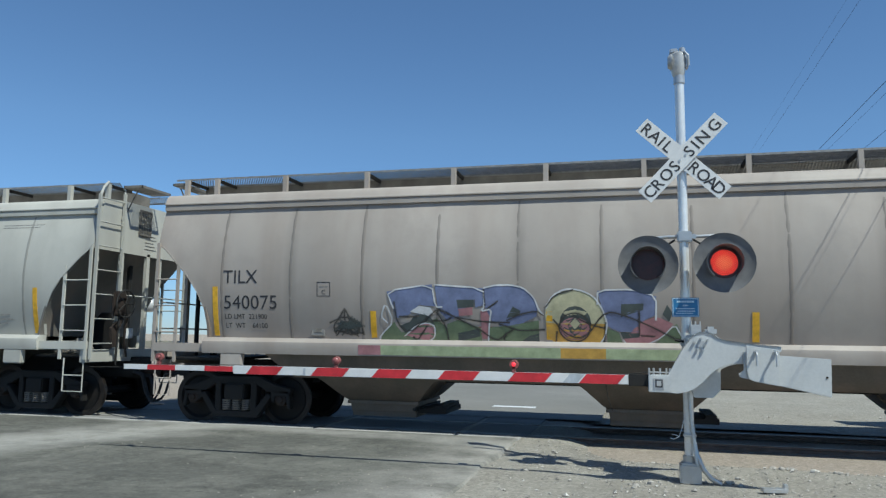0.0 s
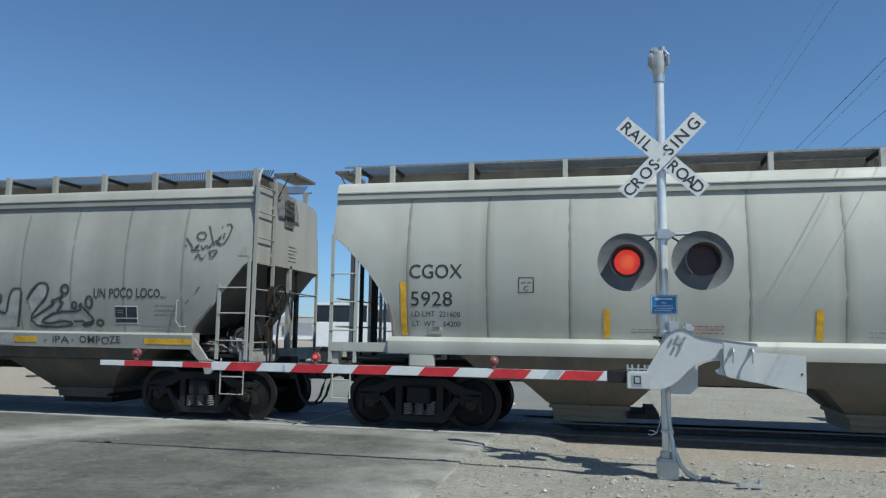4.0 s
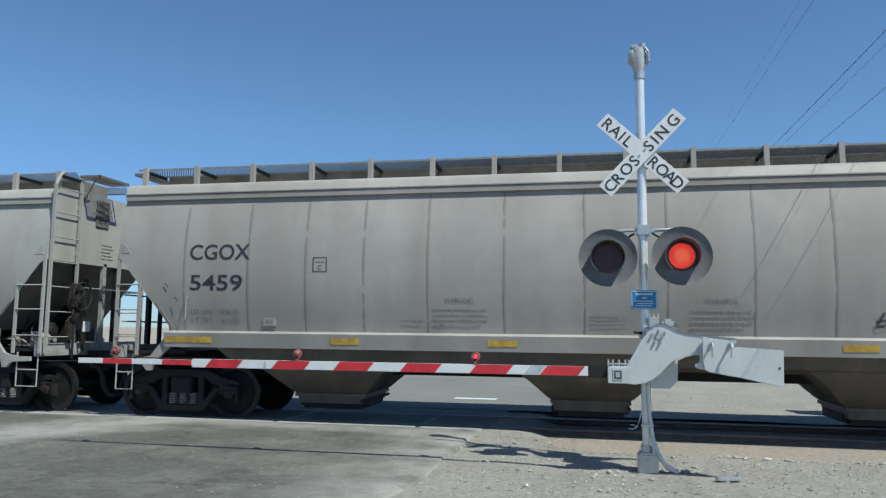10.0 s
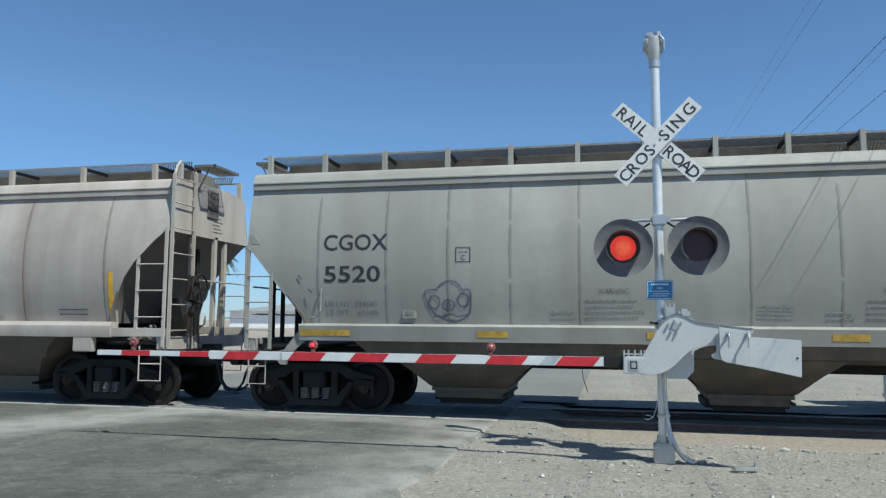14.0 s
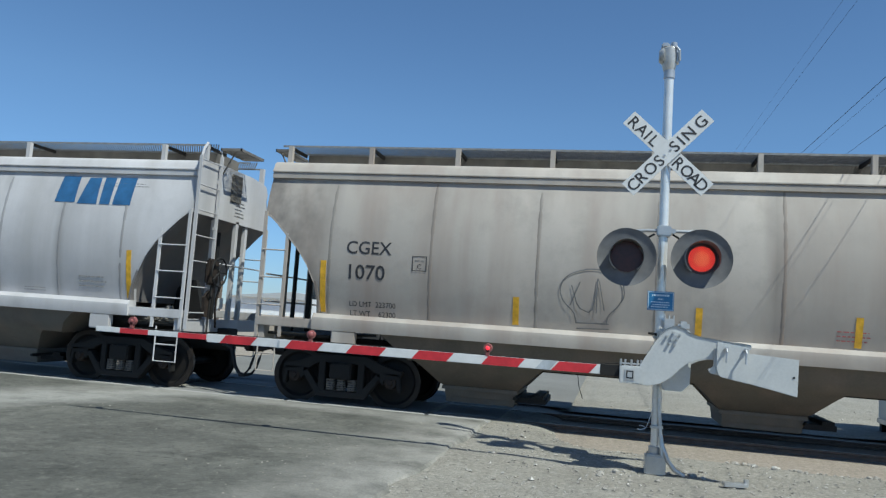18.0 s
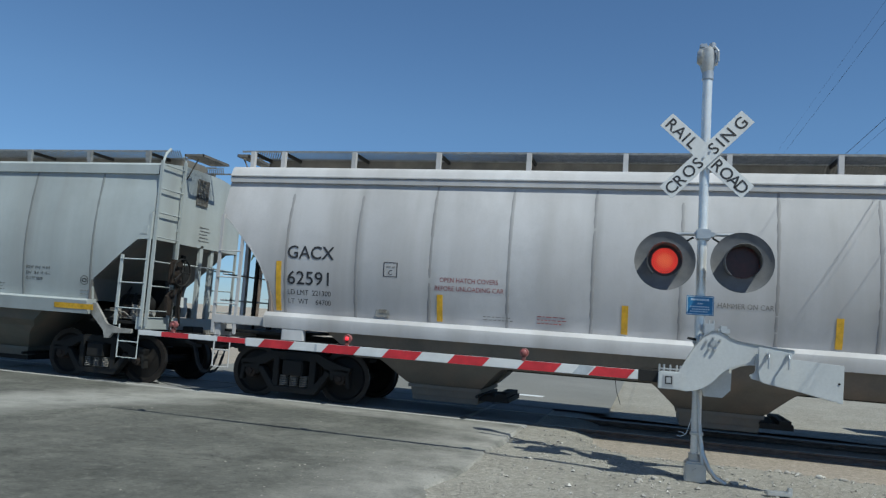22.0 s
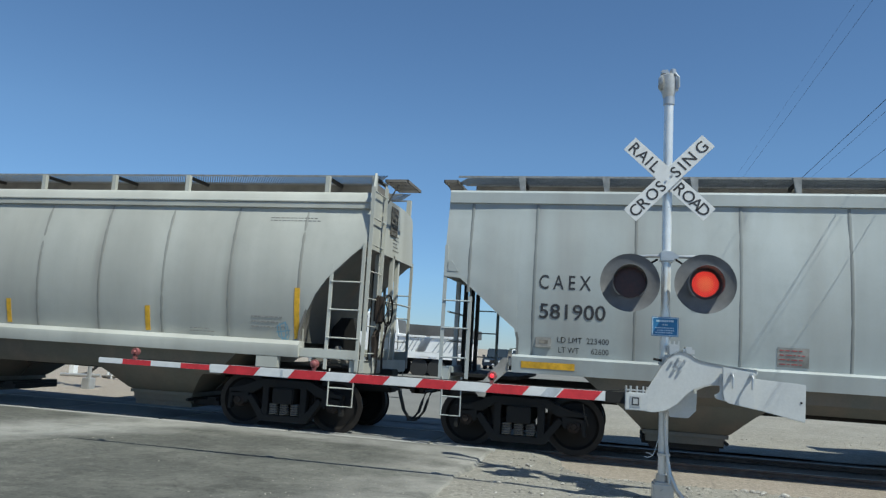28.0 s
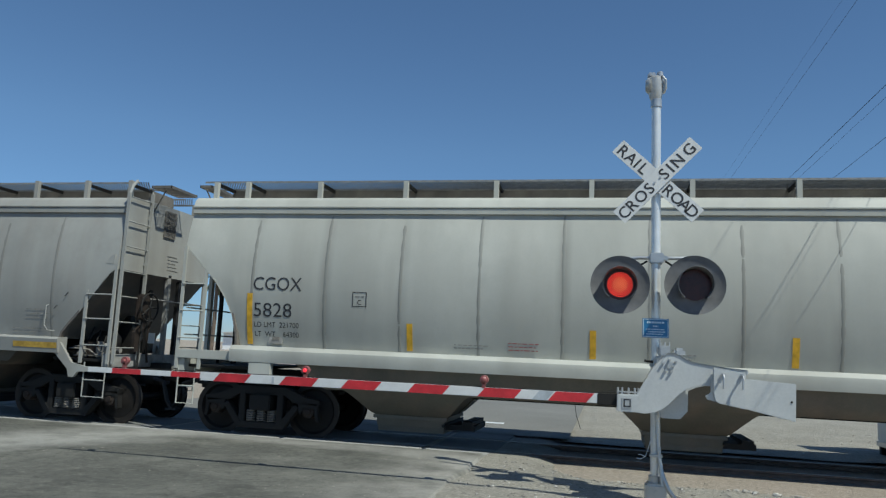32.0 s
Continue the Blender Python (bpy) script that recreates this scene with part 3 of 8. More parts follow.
def build_lamp(parent, x, y, z, lit_group, name="flashing_lamp"):
    """Background disc, housing, visor and a two-faced disc of diodes that turns."""
    lamp = part(name, Geo().lathe([(0.0, 0.0), (0.22, 0.0), (0.315, -0.014), (0.352, -0.035), (0.352, -0.026), (0.312, 0.0), (0.2, 0.02), (0.2, 0.22), (0.16, 0.26), (0.0, 0.27)], pose(x, y, z, -90, 0, 0), 48), M["disc"], parent, "round dark grey background disc")
    visor = Geo()
    n, R0, R1 = 26, 0.196, 0.206
    rows = []
    for i in range(n + 1):
        a = radians(-52 + 284 * i / n)
        ln = 0.27 - 0.12 * (0.5 - 0.5 * math.sin(a))
        c, s = math.cos(a), math.sin(a)
        rows.append([(x + R0 * c, y, z + R0 * s), (x + R0 * c, y - ln, z + R0 * s), (x + R1 * c, y - ln, z + R1 * s), (x + R1 * c, y, z + R1 * s)])
    visor.grid(rows)
    part("visor", visor, M["disc"], lamp, "black half-round hood")
    spin = part("diode_disc", Geo().lathe([(0.0, -0.006), (0.158, -0.006), (0.158, 0.0)], pose(0, 0, 0, 90, 0, 0), 40), M["lens_lit"], lamp, "round red signal lens", pose(x, y - 0.012, z))
    back = Geo().lathe([(0.184, -0.001), (0.184, 0.008), (0.0, 0.009)], pose(0, 0, 0, -90, 0, 0), 40)
    me = spin.data
    me.materials.append(M["lens_dark"])
    me.materials.append(M["led"])
    me.materials.append(M["led_hot"])
    bm = bmesh.new()
    bm.from_mesh(me)
    for geo, slot in ((back, 1), (led_disc(5, 8), 2), (led_disc(0, 5), 3)):
        tmp = geo.mesh("tmp", M["led"])
        n0 = len(bm.faces)
        if slot >= 2:
            tmp.transform(pose(0, -0.0065, 0))
        bm.from_mesh(tmp)
        bm.faces.ensure_lookup_table()
        for f in bm.faces[n0:]:
            f.material_index = slot
        bpy.data.meshes.remove(tmp)
    bm.to_mesh(me)
    bm.free()
    FLASHERS.append((spin, pose(x, y - 0.012, z), lit_group))
    return lamp


FLASHERS = []


def lettered(parent, words, size, m, mat, label="black lettering", bold=0.0, width=1.0, spacing=1.0):
    me = text_mesh(words, size, "lettering", mat, bold, width, spacing)
    return part("lettering", me, None, parent, label, m)


def build_signal():
    s = root("crossing_signal", pose(MAST[0], MAST[1], 0), "silver railroad crossing signal mast with crossbuck and red flashing lamps", "crossing signal")
    part("mast", Geo().tube([(0, 0, 0.12), (-0.006, 0, 2.4), (-0.012, 0, 4.86)], 0.057, 24), M["mast"], s)
    part("mast_collar", Geo().tube([(-0.012, 0, 4.78), (-0.012, 0, 4.90)], 0.068, 24), M["galv"], s, bevel=0.01)
    base = part("base_box", Geo().box(-0.12, 0.12, -0.14, 0.14, -0.05, 0.2), M["galv"], s, "cast metal base", bevel=0.025)
    part("bolt", Geo().tube([(0, -0.145, 0.1), (0, -0.16, 0.1)], 0.03, 12), M["galv"], base)
    part("base_collar", Geo().tube([(0, 0, 0.18), (0, 0, 0.28)], 0.08, 20), M["galv"], s)
    # bell on top of the mast
    bell = part("bell", Geo().lathe([(0.055, -0.30), (0.075, -0.25), (0.098, -0.16), (0.105, -0.06), (0.10, 0.0), (0.07, 0.03), (0.0, 0.04)], pose(-0.02, 0.0, 5.16), 24), M["bellgrey"], s, "grey weathered warning bell")
    part("bell_gong", Geo().lathe([(0.0, -0.03), (0.07, -0.03), (0.10, 0.0), (0.105, 0.02), (0.0, 0.03)], pose(-0.115, -0.02, 5.07, 0, 90, 0), 22), M["bellgrey"], bell)
    part("bell_striker", Geo().tube([(0.05, -0.07, 5.18), (0.095, -0.09, 5.12), (0.10, -0.06, 5.0)], 0.016, 8), M["galv"], bell)
    part("bell_cap", Geo().box(-0.12, -0.02, -0.07, 0.05, 5.17, 5.235), M["galv"], bell, bevel=0.015)
    part("bell_cap", Geo().tube([(0.03, -0.03, 5.16), (0.03, -0.03, 5.245)], 0.04, 12), M["galv"], bell, bevel=0.01)
    part("bell_bracket", Geo().box(0.06, 0.10, -0.06, 0.05, 4.98, 5.12), M["galv"], bell, bevel=0.01)
    # crossbuck: two crossed boards
    boards = ((-43.0, -0.085, "RAILROAD", (-0.555, -0.425, -0.325, -0.22, 0.19, 0.325, 0.45, 0.565)), (46.0, -0.105, "CROSSING", (-0.565, -0.43, -0.28, -0.14, 0.11, 0.215, 0.34, 0.535)))
    for ang, y, word, places in boards:
        m = pose(0.0, y, 3.825) @ Matrix.Rotation(radians(-ang), 4, "Y")
        blade = part("crossbuck_blade", Geo().box(-0.655, 0.655, -0.003, 0.003, -0.104, 0.104), M["white"], s, "white board with black letters", m, bevel=0.002)
        for ch, x in zip(word, places):
            me = text_mesh(ch, 0.20, "letter", M["letter"], 0.002)
            mid = (min(v.co.x for v in me.vertices) + max(v.co.x for v in me.vertices)) / 2
            part("letter", me, None, blade, "", pose(x - mid, -0.0055, -0.07))
        for x in (-0.05, 0.05):
            part("bolt", Geo().tube([(x, -0.004, 0.0), (x, -0.012, 0.0)], 0.014, 8), M["galv"], blade)
    part("crossbuck_clamp", Geo().box(-0.075, 0.075, -0.08, 0.07, 3.78, 3.87), M["galv"], s, bevel=0.01)
    # lamp crossarm
    arm = part("lamp_arm", Geo().tube([(-0.43, 0.02, 2.85), (-0.2, 0.0, 2.87), (0.2, 0.0, 2.87), (0.45, 0.02, 2.88)], 0.021, 12), M["galv"], s)
    part("arm_clamp", Geo().box(-0.085, 0.085, -0.085, 0.085, 2.80, 2.93), M["galv"], arm, bevel=0.015)
    part("arm_bolt", Geo().tube([(0.11, -0.06, 2.865), (0.11, 0.1, 2.865)], 0.03, 10), M["galv"], arm)
    for x in (-0.43, 0.43):
        part("hanger", Geo().tube([(x, 0.02, 2.86), (x, 0.03, 2.72), (x, 0.0, 2.66)], 0.024, 10), M["galv"], arm)
        part("elbow", Geo().tube([(x * 0.25, 0, 2.83), (x * 0.45, 0.02, 2.78), (x * 0.75, 0.05, 2.76), (x, 0.05, 2.70)], 0.013, 8), M["steel_dark"], arm)
    build_lamp(s, -0.435, -0.16, 2.515, "west")
    build_lamp(s, 0.43, -0.16, 2.53, "east")
    # blue notice
    sign = part("notice_sign", Geo().box(-0.155, 0.155, -0.004, 0.004, -0.115, 0.115), M["blue"], s, "small blue notice with unreadable white writing", pose(-0.01, -0.07, 2.01), bevel=0.003)
    part("border", Geo().box(-0.147, 0.147, -0.0065, -0.0055, 0.100, 0.107).box(-0.147, 0.147, -0.0065, -0.0055, -0.107, -0.100).box(-0.147, -0.140, -0.0065, -0.0055, -0.1, 0.1).box(0.140, 0.147, -0.0065, -0.0055, -0.1, 0.1), M["bluelite"], sign)
    for z, a, b, h in ((0.068, -0.1, 0.1, 0.022), (0.022, -0.03, 0.03, 0.016), (-0.015, -0.11, 0.1, 0.012), (-0.045, -0.09, 0.11, 0.012), (-0.072, -0.11, 0.09, 0.012)):
        x = a
        g = Geo()
        while x < b:
            w = rng.uniform(0.012, 0.03)
            g.box(x, min(b, x + w), -0.0062, -0.0052, z - h / 2, z + h / 2)
            x += w + 0.007
        part("writing_bar", g, M["bluelite"], sign, "line of pale writing")["kind"] = "stuff"
    # conduit and loose wire at the foot
    part("conduit", Geo().tube([(0.03, -0.07, 0.62), (0.045, -0.08, 0.45), (0.075, -0.1, 0.3), (0.14, -0.11, 0.14), (0.22, -0.1, 0.04), (0.33, -0.07, -0.02)], 0.026, 12), M["galv"], s, "bent metal conduit")
    part("conduit", Geo().tube([(0.0, -0.075, 1.0), (0.015, -0.085, 0.7), (0.045, -0.1, 0.42), (0.07, -0.12, 0.2)], 0.018, 10), M["galv"], s, "thin metal conduit")
    part("conduit_strap", Geo().box(-0.07, 0.075, -0.11, 0.0, 0.50, 0.53), M["galv"], s, bevel=0.004)
    part("loose_wire", Geo().tube([(-0.05, -0.05, 0.72), (-0.09, -0.08, 0.58), (-0.12, -0.1, 0.5), (-0.18, -0.11, 0.47), (-0.22, -0.1, 0.48)], 0.005, 6), M["white"], s, "short loose white wire")
    part("loose_wire", Geo().tube([(-0.12, -0.1, 0.5), (-0.17, -0.08, 0.52), (-0.2, -0.09, 0.52)], 0.005, 6), M["white"], s)
    return s


def build_gate():
    """The lowered arm with its bracket and counterweight; origin at the mast's foot."""
    g = root("crossing_gate", pose(MAST[0], MAST[1], 0), "lowered crossing gate with red and white striped arm and silver counterweight", "crossing gate")
    Y = -0.44
    outline = [(-0.43, 1.23), (-0.24, 1.23), (-0.16, 1.38), (-0.06, 1.56), (0.03, 1.67), (0.10, 1.71), (0.17, 1.715), (0.24, 1.69), (0.30, 1.65), (0.39, 1.62), (0.7, 1.58), (0.96, 1.56), (0.96, 1.515), (0.61, 1.50), (0.6, 1.37), (0.46, 1.365), (0.36, 1.34), (0.28, 1.30), (0.2, 1.23), (0.12, 1.14), (0.03, 1.07), (-0.06, 1.035), (-0.15, 1.02), (-0.3, 1.03), (-0.44, 1.04)]
    br = part("arm_bracket", Geo().prism(outline, Y - 0.05, Y - 0.03), M["alu"], g, "silver painted steel bracket", bevel=0.004)
    part("arm_bracket", Geo().prism([(x * 0.98 + 0.12, z - 0.02) for x, z in outline[2:24]], 0.13, 0.15), M["alu"], g, "silver painted steel bracket", bevel=0.004)
    rim = [p for p in outline[2:12]]
    part("flange", Geo().grid([[(x, Y - 0.06, z + 0.002), (x, Y + 0.02, z + 0.002), (x, Y + 0.02, z - 0.01), (x, Y - 0.06, z - 0.01)] for x, z in rim]), M["alu"], br)
    cw = part("counterweight", Geo().prism([(0.56, 1.50), (0.93, 1.465), (1.44, 1.435), (1.43, 1.03), (0.62, 1.20), (0.52, 1.22), (0.50, 1.26), (0.54, 1.28), (0.56, 1.30)], Y - 0.11, Y - 0.055), M["alu"], g, "silver counterweight plates", bevel=0.006)
    part("counterweight_plate", Geo().prism([(0.58, 1.575), (0.92, 1.53), (0.915, 1.135), (0.64, 1.185), (0.60, 1.21), (0.58, 1.30)], Y - 0.15, Y - 0.112), M["alu"], cw, bevel=0.006)
    part("bolt", Geo().tube([(1.39, Y - 0.11, 1.24), (1.39, Y - 0.116, 1.24)], 0.012, 10), M["steel_dark"], cw)
    for x in (0.68, 0.88):
        part("handle", Geo().tube([(x, Y - 0.15, 1.50), (x, Y - 0.235, 1.495), (x - 0.004, Y - 0.245, 1.47), (x - 0.006, Y - 0.245, 1.35)], 0.013, 8), M["galv"], cw, "hooked steel pin")
        part("nut", Geo().tube([(x, Y - 0.15, 1.50), (x, Y - 0.175, 1.50)], 0.026, 6), M["galv"], cw)
    for dx, dz in ((0.05, 1.60), (0.12, 1.64), (0.10, 1.56), (0.16, 1.57), (0.08, 1.52), (0.19, 1.62), (0.14, 1.51)):
        part("bolt", Geo().tube([(dx, Y - 0.05, dz), (dx, Y - 0.085, dz)], 0.015, 8), M["galv"], br)
    # clamp at the arm's root
    cl = part("arm_clamp", Geo().box(-0.46, -0.2, Y - 0.07, Y + 0.05, 1.03, 1.22), M["alu"], g, bevel=0.008)
    part("clamp_plate", Geo().box(-0.40, -0.29, Y - 0.078, Y - 0.07, 1.07, 1.19), M["galv"], cl)
    part("clamp_mark", Geo().box(-0.385, -0.305, Y - 0.081, Y - 0.079, 1.085, 1.175), M["letter"], cl, "stencilled square mark")
    part("clamp_mark", Geo().box(-0.37, -0.32, Y - 0.084, Y - 0.082, 1.10, 1.16), M["galv"], cl)
    for x in (-0.45, -0.40, -0.33, -0.26, -0.22):
        part("bolt", Geo().tube([(x, Y - 0.02, 1.22), (x, Y - 0.02, 1.30)], 0.012, 8), M["galv"], cl)
    part("clamp_strap", Geo().box(-0.46, -0.21, Y - 0.04, Y + 0.02, 1.245, 1.26), M["galv"], cl)
    part("adapter", Geo().box(-0.68, -0.45, Y - 0.025, Y + 0.025, 1.09, 1.22), M["steel_dark"], cl, bevel=0.006)
    # motor housing on the mast behind the bracket
    mech = part("mechanism_box", Geo().box(-0.04, 0.34, -0.32, -0.07, 1.10, 1.68), M["alu"], g, "silver gate motor housing", bevel=0.03)
    part("mechanism_cap", Geo().box(0.02, 0.14, -0.34, -0.1, 1.67, 1.80), M["galv"], mech, bevel=0.012)
    part("mechanism_cap", Geo().box(0.18, 0.31, -0.34, -0.1, 1.67, 1.78), M["galv"], mech, bevel=0.03)
    for x in (0.03, 0.08, 0.13):
        part("bolt", Geo().tube([(x, -0.3, 1.79), (x, -0.3, 1.84)], 0.01, 8), M["galv"], mech)
    part("mechanism_skirt", Geo().prism([(0.0, 1.13), (0.335, 1.13), (0.335, 1.06), (0.25, 0.97), (0.05, 0.97)], -0.3, -0.1), M["alu"], mech)
    part("shaft", Geo().tube([(0.13, Y - 0.06, 1.58), (0.13, 0.16, 1.58)], 0.04, 14), M["galv"], mech)
    part("mast_bracket", Geo().box(-0.075, 0.075, -0.09, 0.09, 1.12, 1.2), M["galv"], mech, bevel=0.01)
    part("mast_bracket", Geo().box(-0.075, 0.075, -0.09, 0.09, 1.55, 1.63), M["galv"], mech, bevel=0.01)
    part("side_pin", Geo().tube([(-0.14, -0.1, 1.62), (0.0, -0.1, 1.60)], 0.015, 8), M["steel_dark"], mech)
    # the arm: thick inner half, thin outer half
    x0 = MAST[0]
    thick = part("arm", Geo().box(-5.17 - x0, -0.06 - x0, Y - 0.018, Y + 0.018, 1.105, 1.215), M["white"], g, "striped gate arm, white reflective boards", bevel=0.005)
    thin = part("arm_tip", Geo().box(-6.86 - x0, -5.10 - x0, Y - 0.012, Y + 0.012, 1.132, 1.202), M["white"], g, "thin outer end of the arm", bevel=0.004)
    for a, b in ((-6.48, -6.05), (-5.60, -5.18)):
        part("stripe", Geo().box(a - x0, b - x0, Y - 0.0145, Y - 0.0135, 1.133, 1.201), M["red"], thin, "red reflective stripe")
    for a in (-4.98, -4.06, -3.23, -2.37, -1.50, -0.66):
        a -= x0
        part("stripe", Geo().prism([(a, 1.106), (a + 0.44, 1.106), (a + 0.53, 1.214), (a + 0.09, 1.214)], Y - 0.0225, Y - 0.0205), M["red"], thick, "slanting red reflective stripe")
    a = -0.85 - x0
    part("stripe", Geo().prism([(a, 1.106), (a + 0.17, 1.106), (a + 0.26, 1.214), (a + 0.09, 1.214)], Y - 0.022, Y - 0.0205), M["dullgrey"], thick, "dull grey worn stripe")
    part("dent", Geo().box(-4.16 - x0, -4.13 - x0, Y - 0.023, Y - 0.02, 1.12, 1.2), M["dullgrey"], thick, "small dent with grey scuffs")
    part("arm_cable", Geo().tube([(-6.3 - x0, Y + 0.022, 1.215), (-3.7 - x0, Y + 0.022, 1.222), (-0.1 - x0, Y + 0.022, 1.222), (0.0, Y + 0.03, 1.3)], 0.006, 6), M["steel_dark"], thick)
    part("dangling_wire", Geo().tube([(-0.35 - x0, Y, 1.10), (-0.33 - x0, Y, 0.95), (-0.28 - x0, Y + 0.02, 0.80)], 0.004, 6), M["steel_dark"], thick, "thin wire that hangs from the arm")
    for x, who in ((-6.31, None), (-3.72, "west"), (-1.43, "east")):
        lamp = part("arm_lamp", Geo().box(-0.02, 0.02, -0.02, 0.03, -0.10, -0.03).lathe([(0.052, -0.03), (0.056, 0.02), (0.04, 0.05)], pose(0, 0.01, 0, -90, 0, 0), 18), M["armlamp_dark"], g, "small red lamp on top of the arm", pose(x - x0, Y, 1.305))
        lens = Geo().lathe([(0.0, 0.045), (0.014, 0.043), (0.022, 0.036), (0.026, 0.014), (0.028, 0.0)], pose(0, 0, 0, 90, 0, 0), 18)
        ob = part("lamp_lens", lens, M["armlamp_lit"] if who else M["armlamp_dark"], lamp, "round red lens", pose(0, -0.0, 0))
        if who:
            me = ob.data
            me.materials.append(M["armlamp_dark"])
            bm = bmesh.new()
            bm.from_mesh(me)
            n0 = len(bm.faces)
            tmp = Geo().lathe([(0.0, 0.046), (0.02, 0.044), (0.037, 0.033), (0.046, 0.014), (0.048, 0.0)], pose(0, 0, 0, -90, 0, 0), 18).mesh("tmp", M["armlamp_dark"])
            bm.from_mesh(tmp)
            bm.faces.ensure_lookup_table()
            for f in bm.faces[n0:]:
                f.material_index = 1
            bm.to_mesh(me)
            bm.free()
            bpy.data.meshes.remove(tmp)
            FLASHERS.append((ob, pose(0, 0, 0), who))
    return g


build_signal()
build_gate()


# ---- beyond the track ----
def build_far_signal():
    s = root("crossing_signal", pose(-14.03, 18.0, 0, 0, 0, 0), "silver crossing signal mast on the opposite side of the track", "crossing signal")
    part("mast", Geo().tube([(0, 0, -0.1), (0, 0, 4.7)], 0.057, 16), M["galv"], s)
    arm = part("lamp_arm", Geo().tube([(-0.43, 0.02, 2.74), (0.95, 0.02, 2.74)], 0.021, 8), M["galv"], s)
    build_lamp(s, -0.435, -0.16, 2.40, "west")
    build_lamp(s, 0.435, -0.16, 2.40, "east")
    part("lamp_housing", Geo().lathe([(0.0, 0.0), (0.16, 0.0), (0.19, -0.06), (0.19, -0.22), (0.13, -0.28), (0.0, -0.3)], pose(0.95, 0.1, 2.40, -90, 0, 0), 24), M["alu"], s, "rounded silver lamp housing")
    part("base_box", Geo().box(-0.12, 0.12, -0.14, 0.14, -0.12, 0.2), M["galv"], s, bevel=0.02)


def build_cabinet():
    c = root("signal_cabinet", pose(6.3, 16.5, 0), "silver trackside signal cabinet on dark legs", "cabinet")
    body = part("body", Geo().box(-0.9, 0.9, -0.5, 0.5, 0.22, 2.3), M["alu"], c, bevel=0.015)
    part("base_frame", Geo().box(-0.92, 0.92, -0.52, 0.52, 0.12, 0.22), M["galv"], c, bevel=0.01)
    for x in (-0.82, -0.4, -0.05, 0.4, 0.82):
        part("leg", Geo().box(x - 0.06, x + 0.06, -0.48, -0.36, -0.15, 0.12), M["steel_dark"], c)
        part("leg", Geo().box(x - 0.06, x + 0.06, 0.36, 0.48, -0.15, 0.12), M["steel_dark"], c)
    part("concrete_block", Geo().box(-0.75, -0.6, -0.62, -0.5, -0.12, 0.25), M["sand"], c, bevel=0.01)
    for x in (-0.68, 0.02):
        d = part("door", Geo().box(x, x + 0.66, -0.515, -0.503, 0.47, 2.22), M["alu"], body, bevel=0.004)
        for j in range(4):
            part("vent_slat", Geo().box(x + 0.2, x + 0.42, -0.53, -0.516, 0.60 + j * 0.03, 0.615 + j * 0.03), M["white"], body)


def build_pole(x, y, h, arm_z, arms, lean=0.0):
    p = root("utility_pole", pose(x, y, -0.1, 0, lean, 0), "tall weathered wooden utility pole with crossarm", "utility pole", "utility poles along the road")
    part("pole", Geo().tube([(0, 0, 0), (0, 0, h)], 0.14, 12, 0.09), M["wood"], p)
    for z in arm_z:
        arm = part("crossarm", Geo().box(-arms, arms, -0.06, 0.06, z - 0.06, z + 0.06), M["wood"], p)
        for k in (-0.95, -0.45, 0.45, 0.95):
            part("insulator", Geo().tube([(arms * k, 0, z + 0.06), (arms * k, 0, z + 0.22)], 0.05, 8), M["steel_dark"], arm)
    return p


def sagging(a, b, sag, n=24):
    a, b = Vector(a), Vector(b)
    return [a.lerp(b, i / n) - Vector((0, 0, sag * 4 * (i / n) * (1 - i / n))) for i in range(n + 1)]


def build_power_line():
    for i, y in enumerate((40, 92, 145, 198, 250)):
        p = build_pole(4.05, y, 10.6, (9.25,), 1.25, 2.0 if i == 0 else 0.0)
    for x, z, r in ((5.0, 9.42, 0.0035), (4.7, 9.42, 0.002), (4.7, 6.75, 0.0055), (4.62, 6.45, 0.0025), (4.72, 5.85, 0.004)):
        g = Geo()
        prev = -70
        for y in (40, 92, 145, 198, 250):
            g.tube(sagging((x, prev, z), (x, y, z), 0.25 if prev < 0 else 0.45, 20), r, 5, caps=False)
            prev = y
        tagged(part("overhead_wire", g, M["steel_dark"]), "thin black overhead wire beside the road", "wire", "overhead wires")
    for y in (122, 166, 211, 256, 300, 345, 410, 480):
        build_pole(-15.2, y, 11.0, (10.2,), 1.2)
    for x, z in ((-16.2, 10.4), (-14.2, 10.4)):
        g = Geo()
        for a, b in ((122, 166), (166, 211), (211, 256), (256, 300)):
            g.tube(sagging((x, a, z), (x, b, z), 0.5, 8), 0.012, 4, caps=False)
        tagged(part("overhead_wire", g, M["steel_dark"]), "thin black overhead wire along the far road", "wire", "overhead wires")


def wheel_mesh(r, w, name="wheel"):
    g = Geo().lathe([(r * 0.55, -w * 0.5), (r * 0.92, -w * 0.5), (r, -w * 0.35), (r, w * 0.35), (r * 0.92, w * 0.5), (r * 0.55, w * 0.5)], pose(0, 0, 0, 90, 0, 0), 22)
    return g


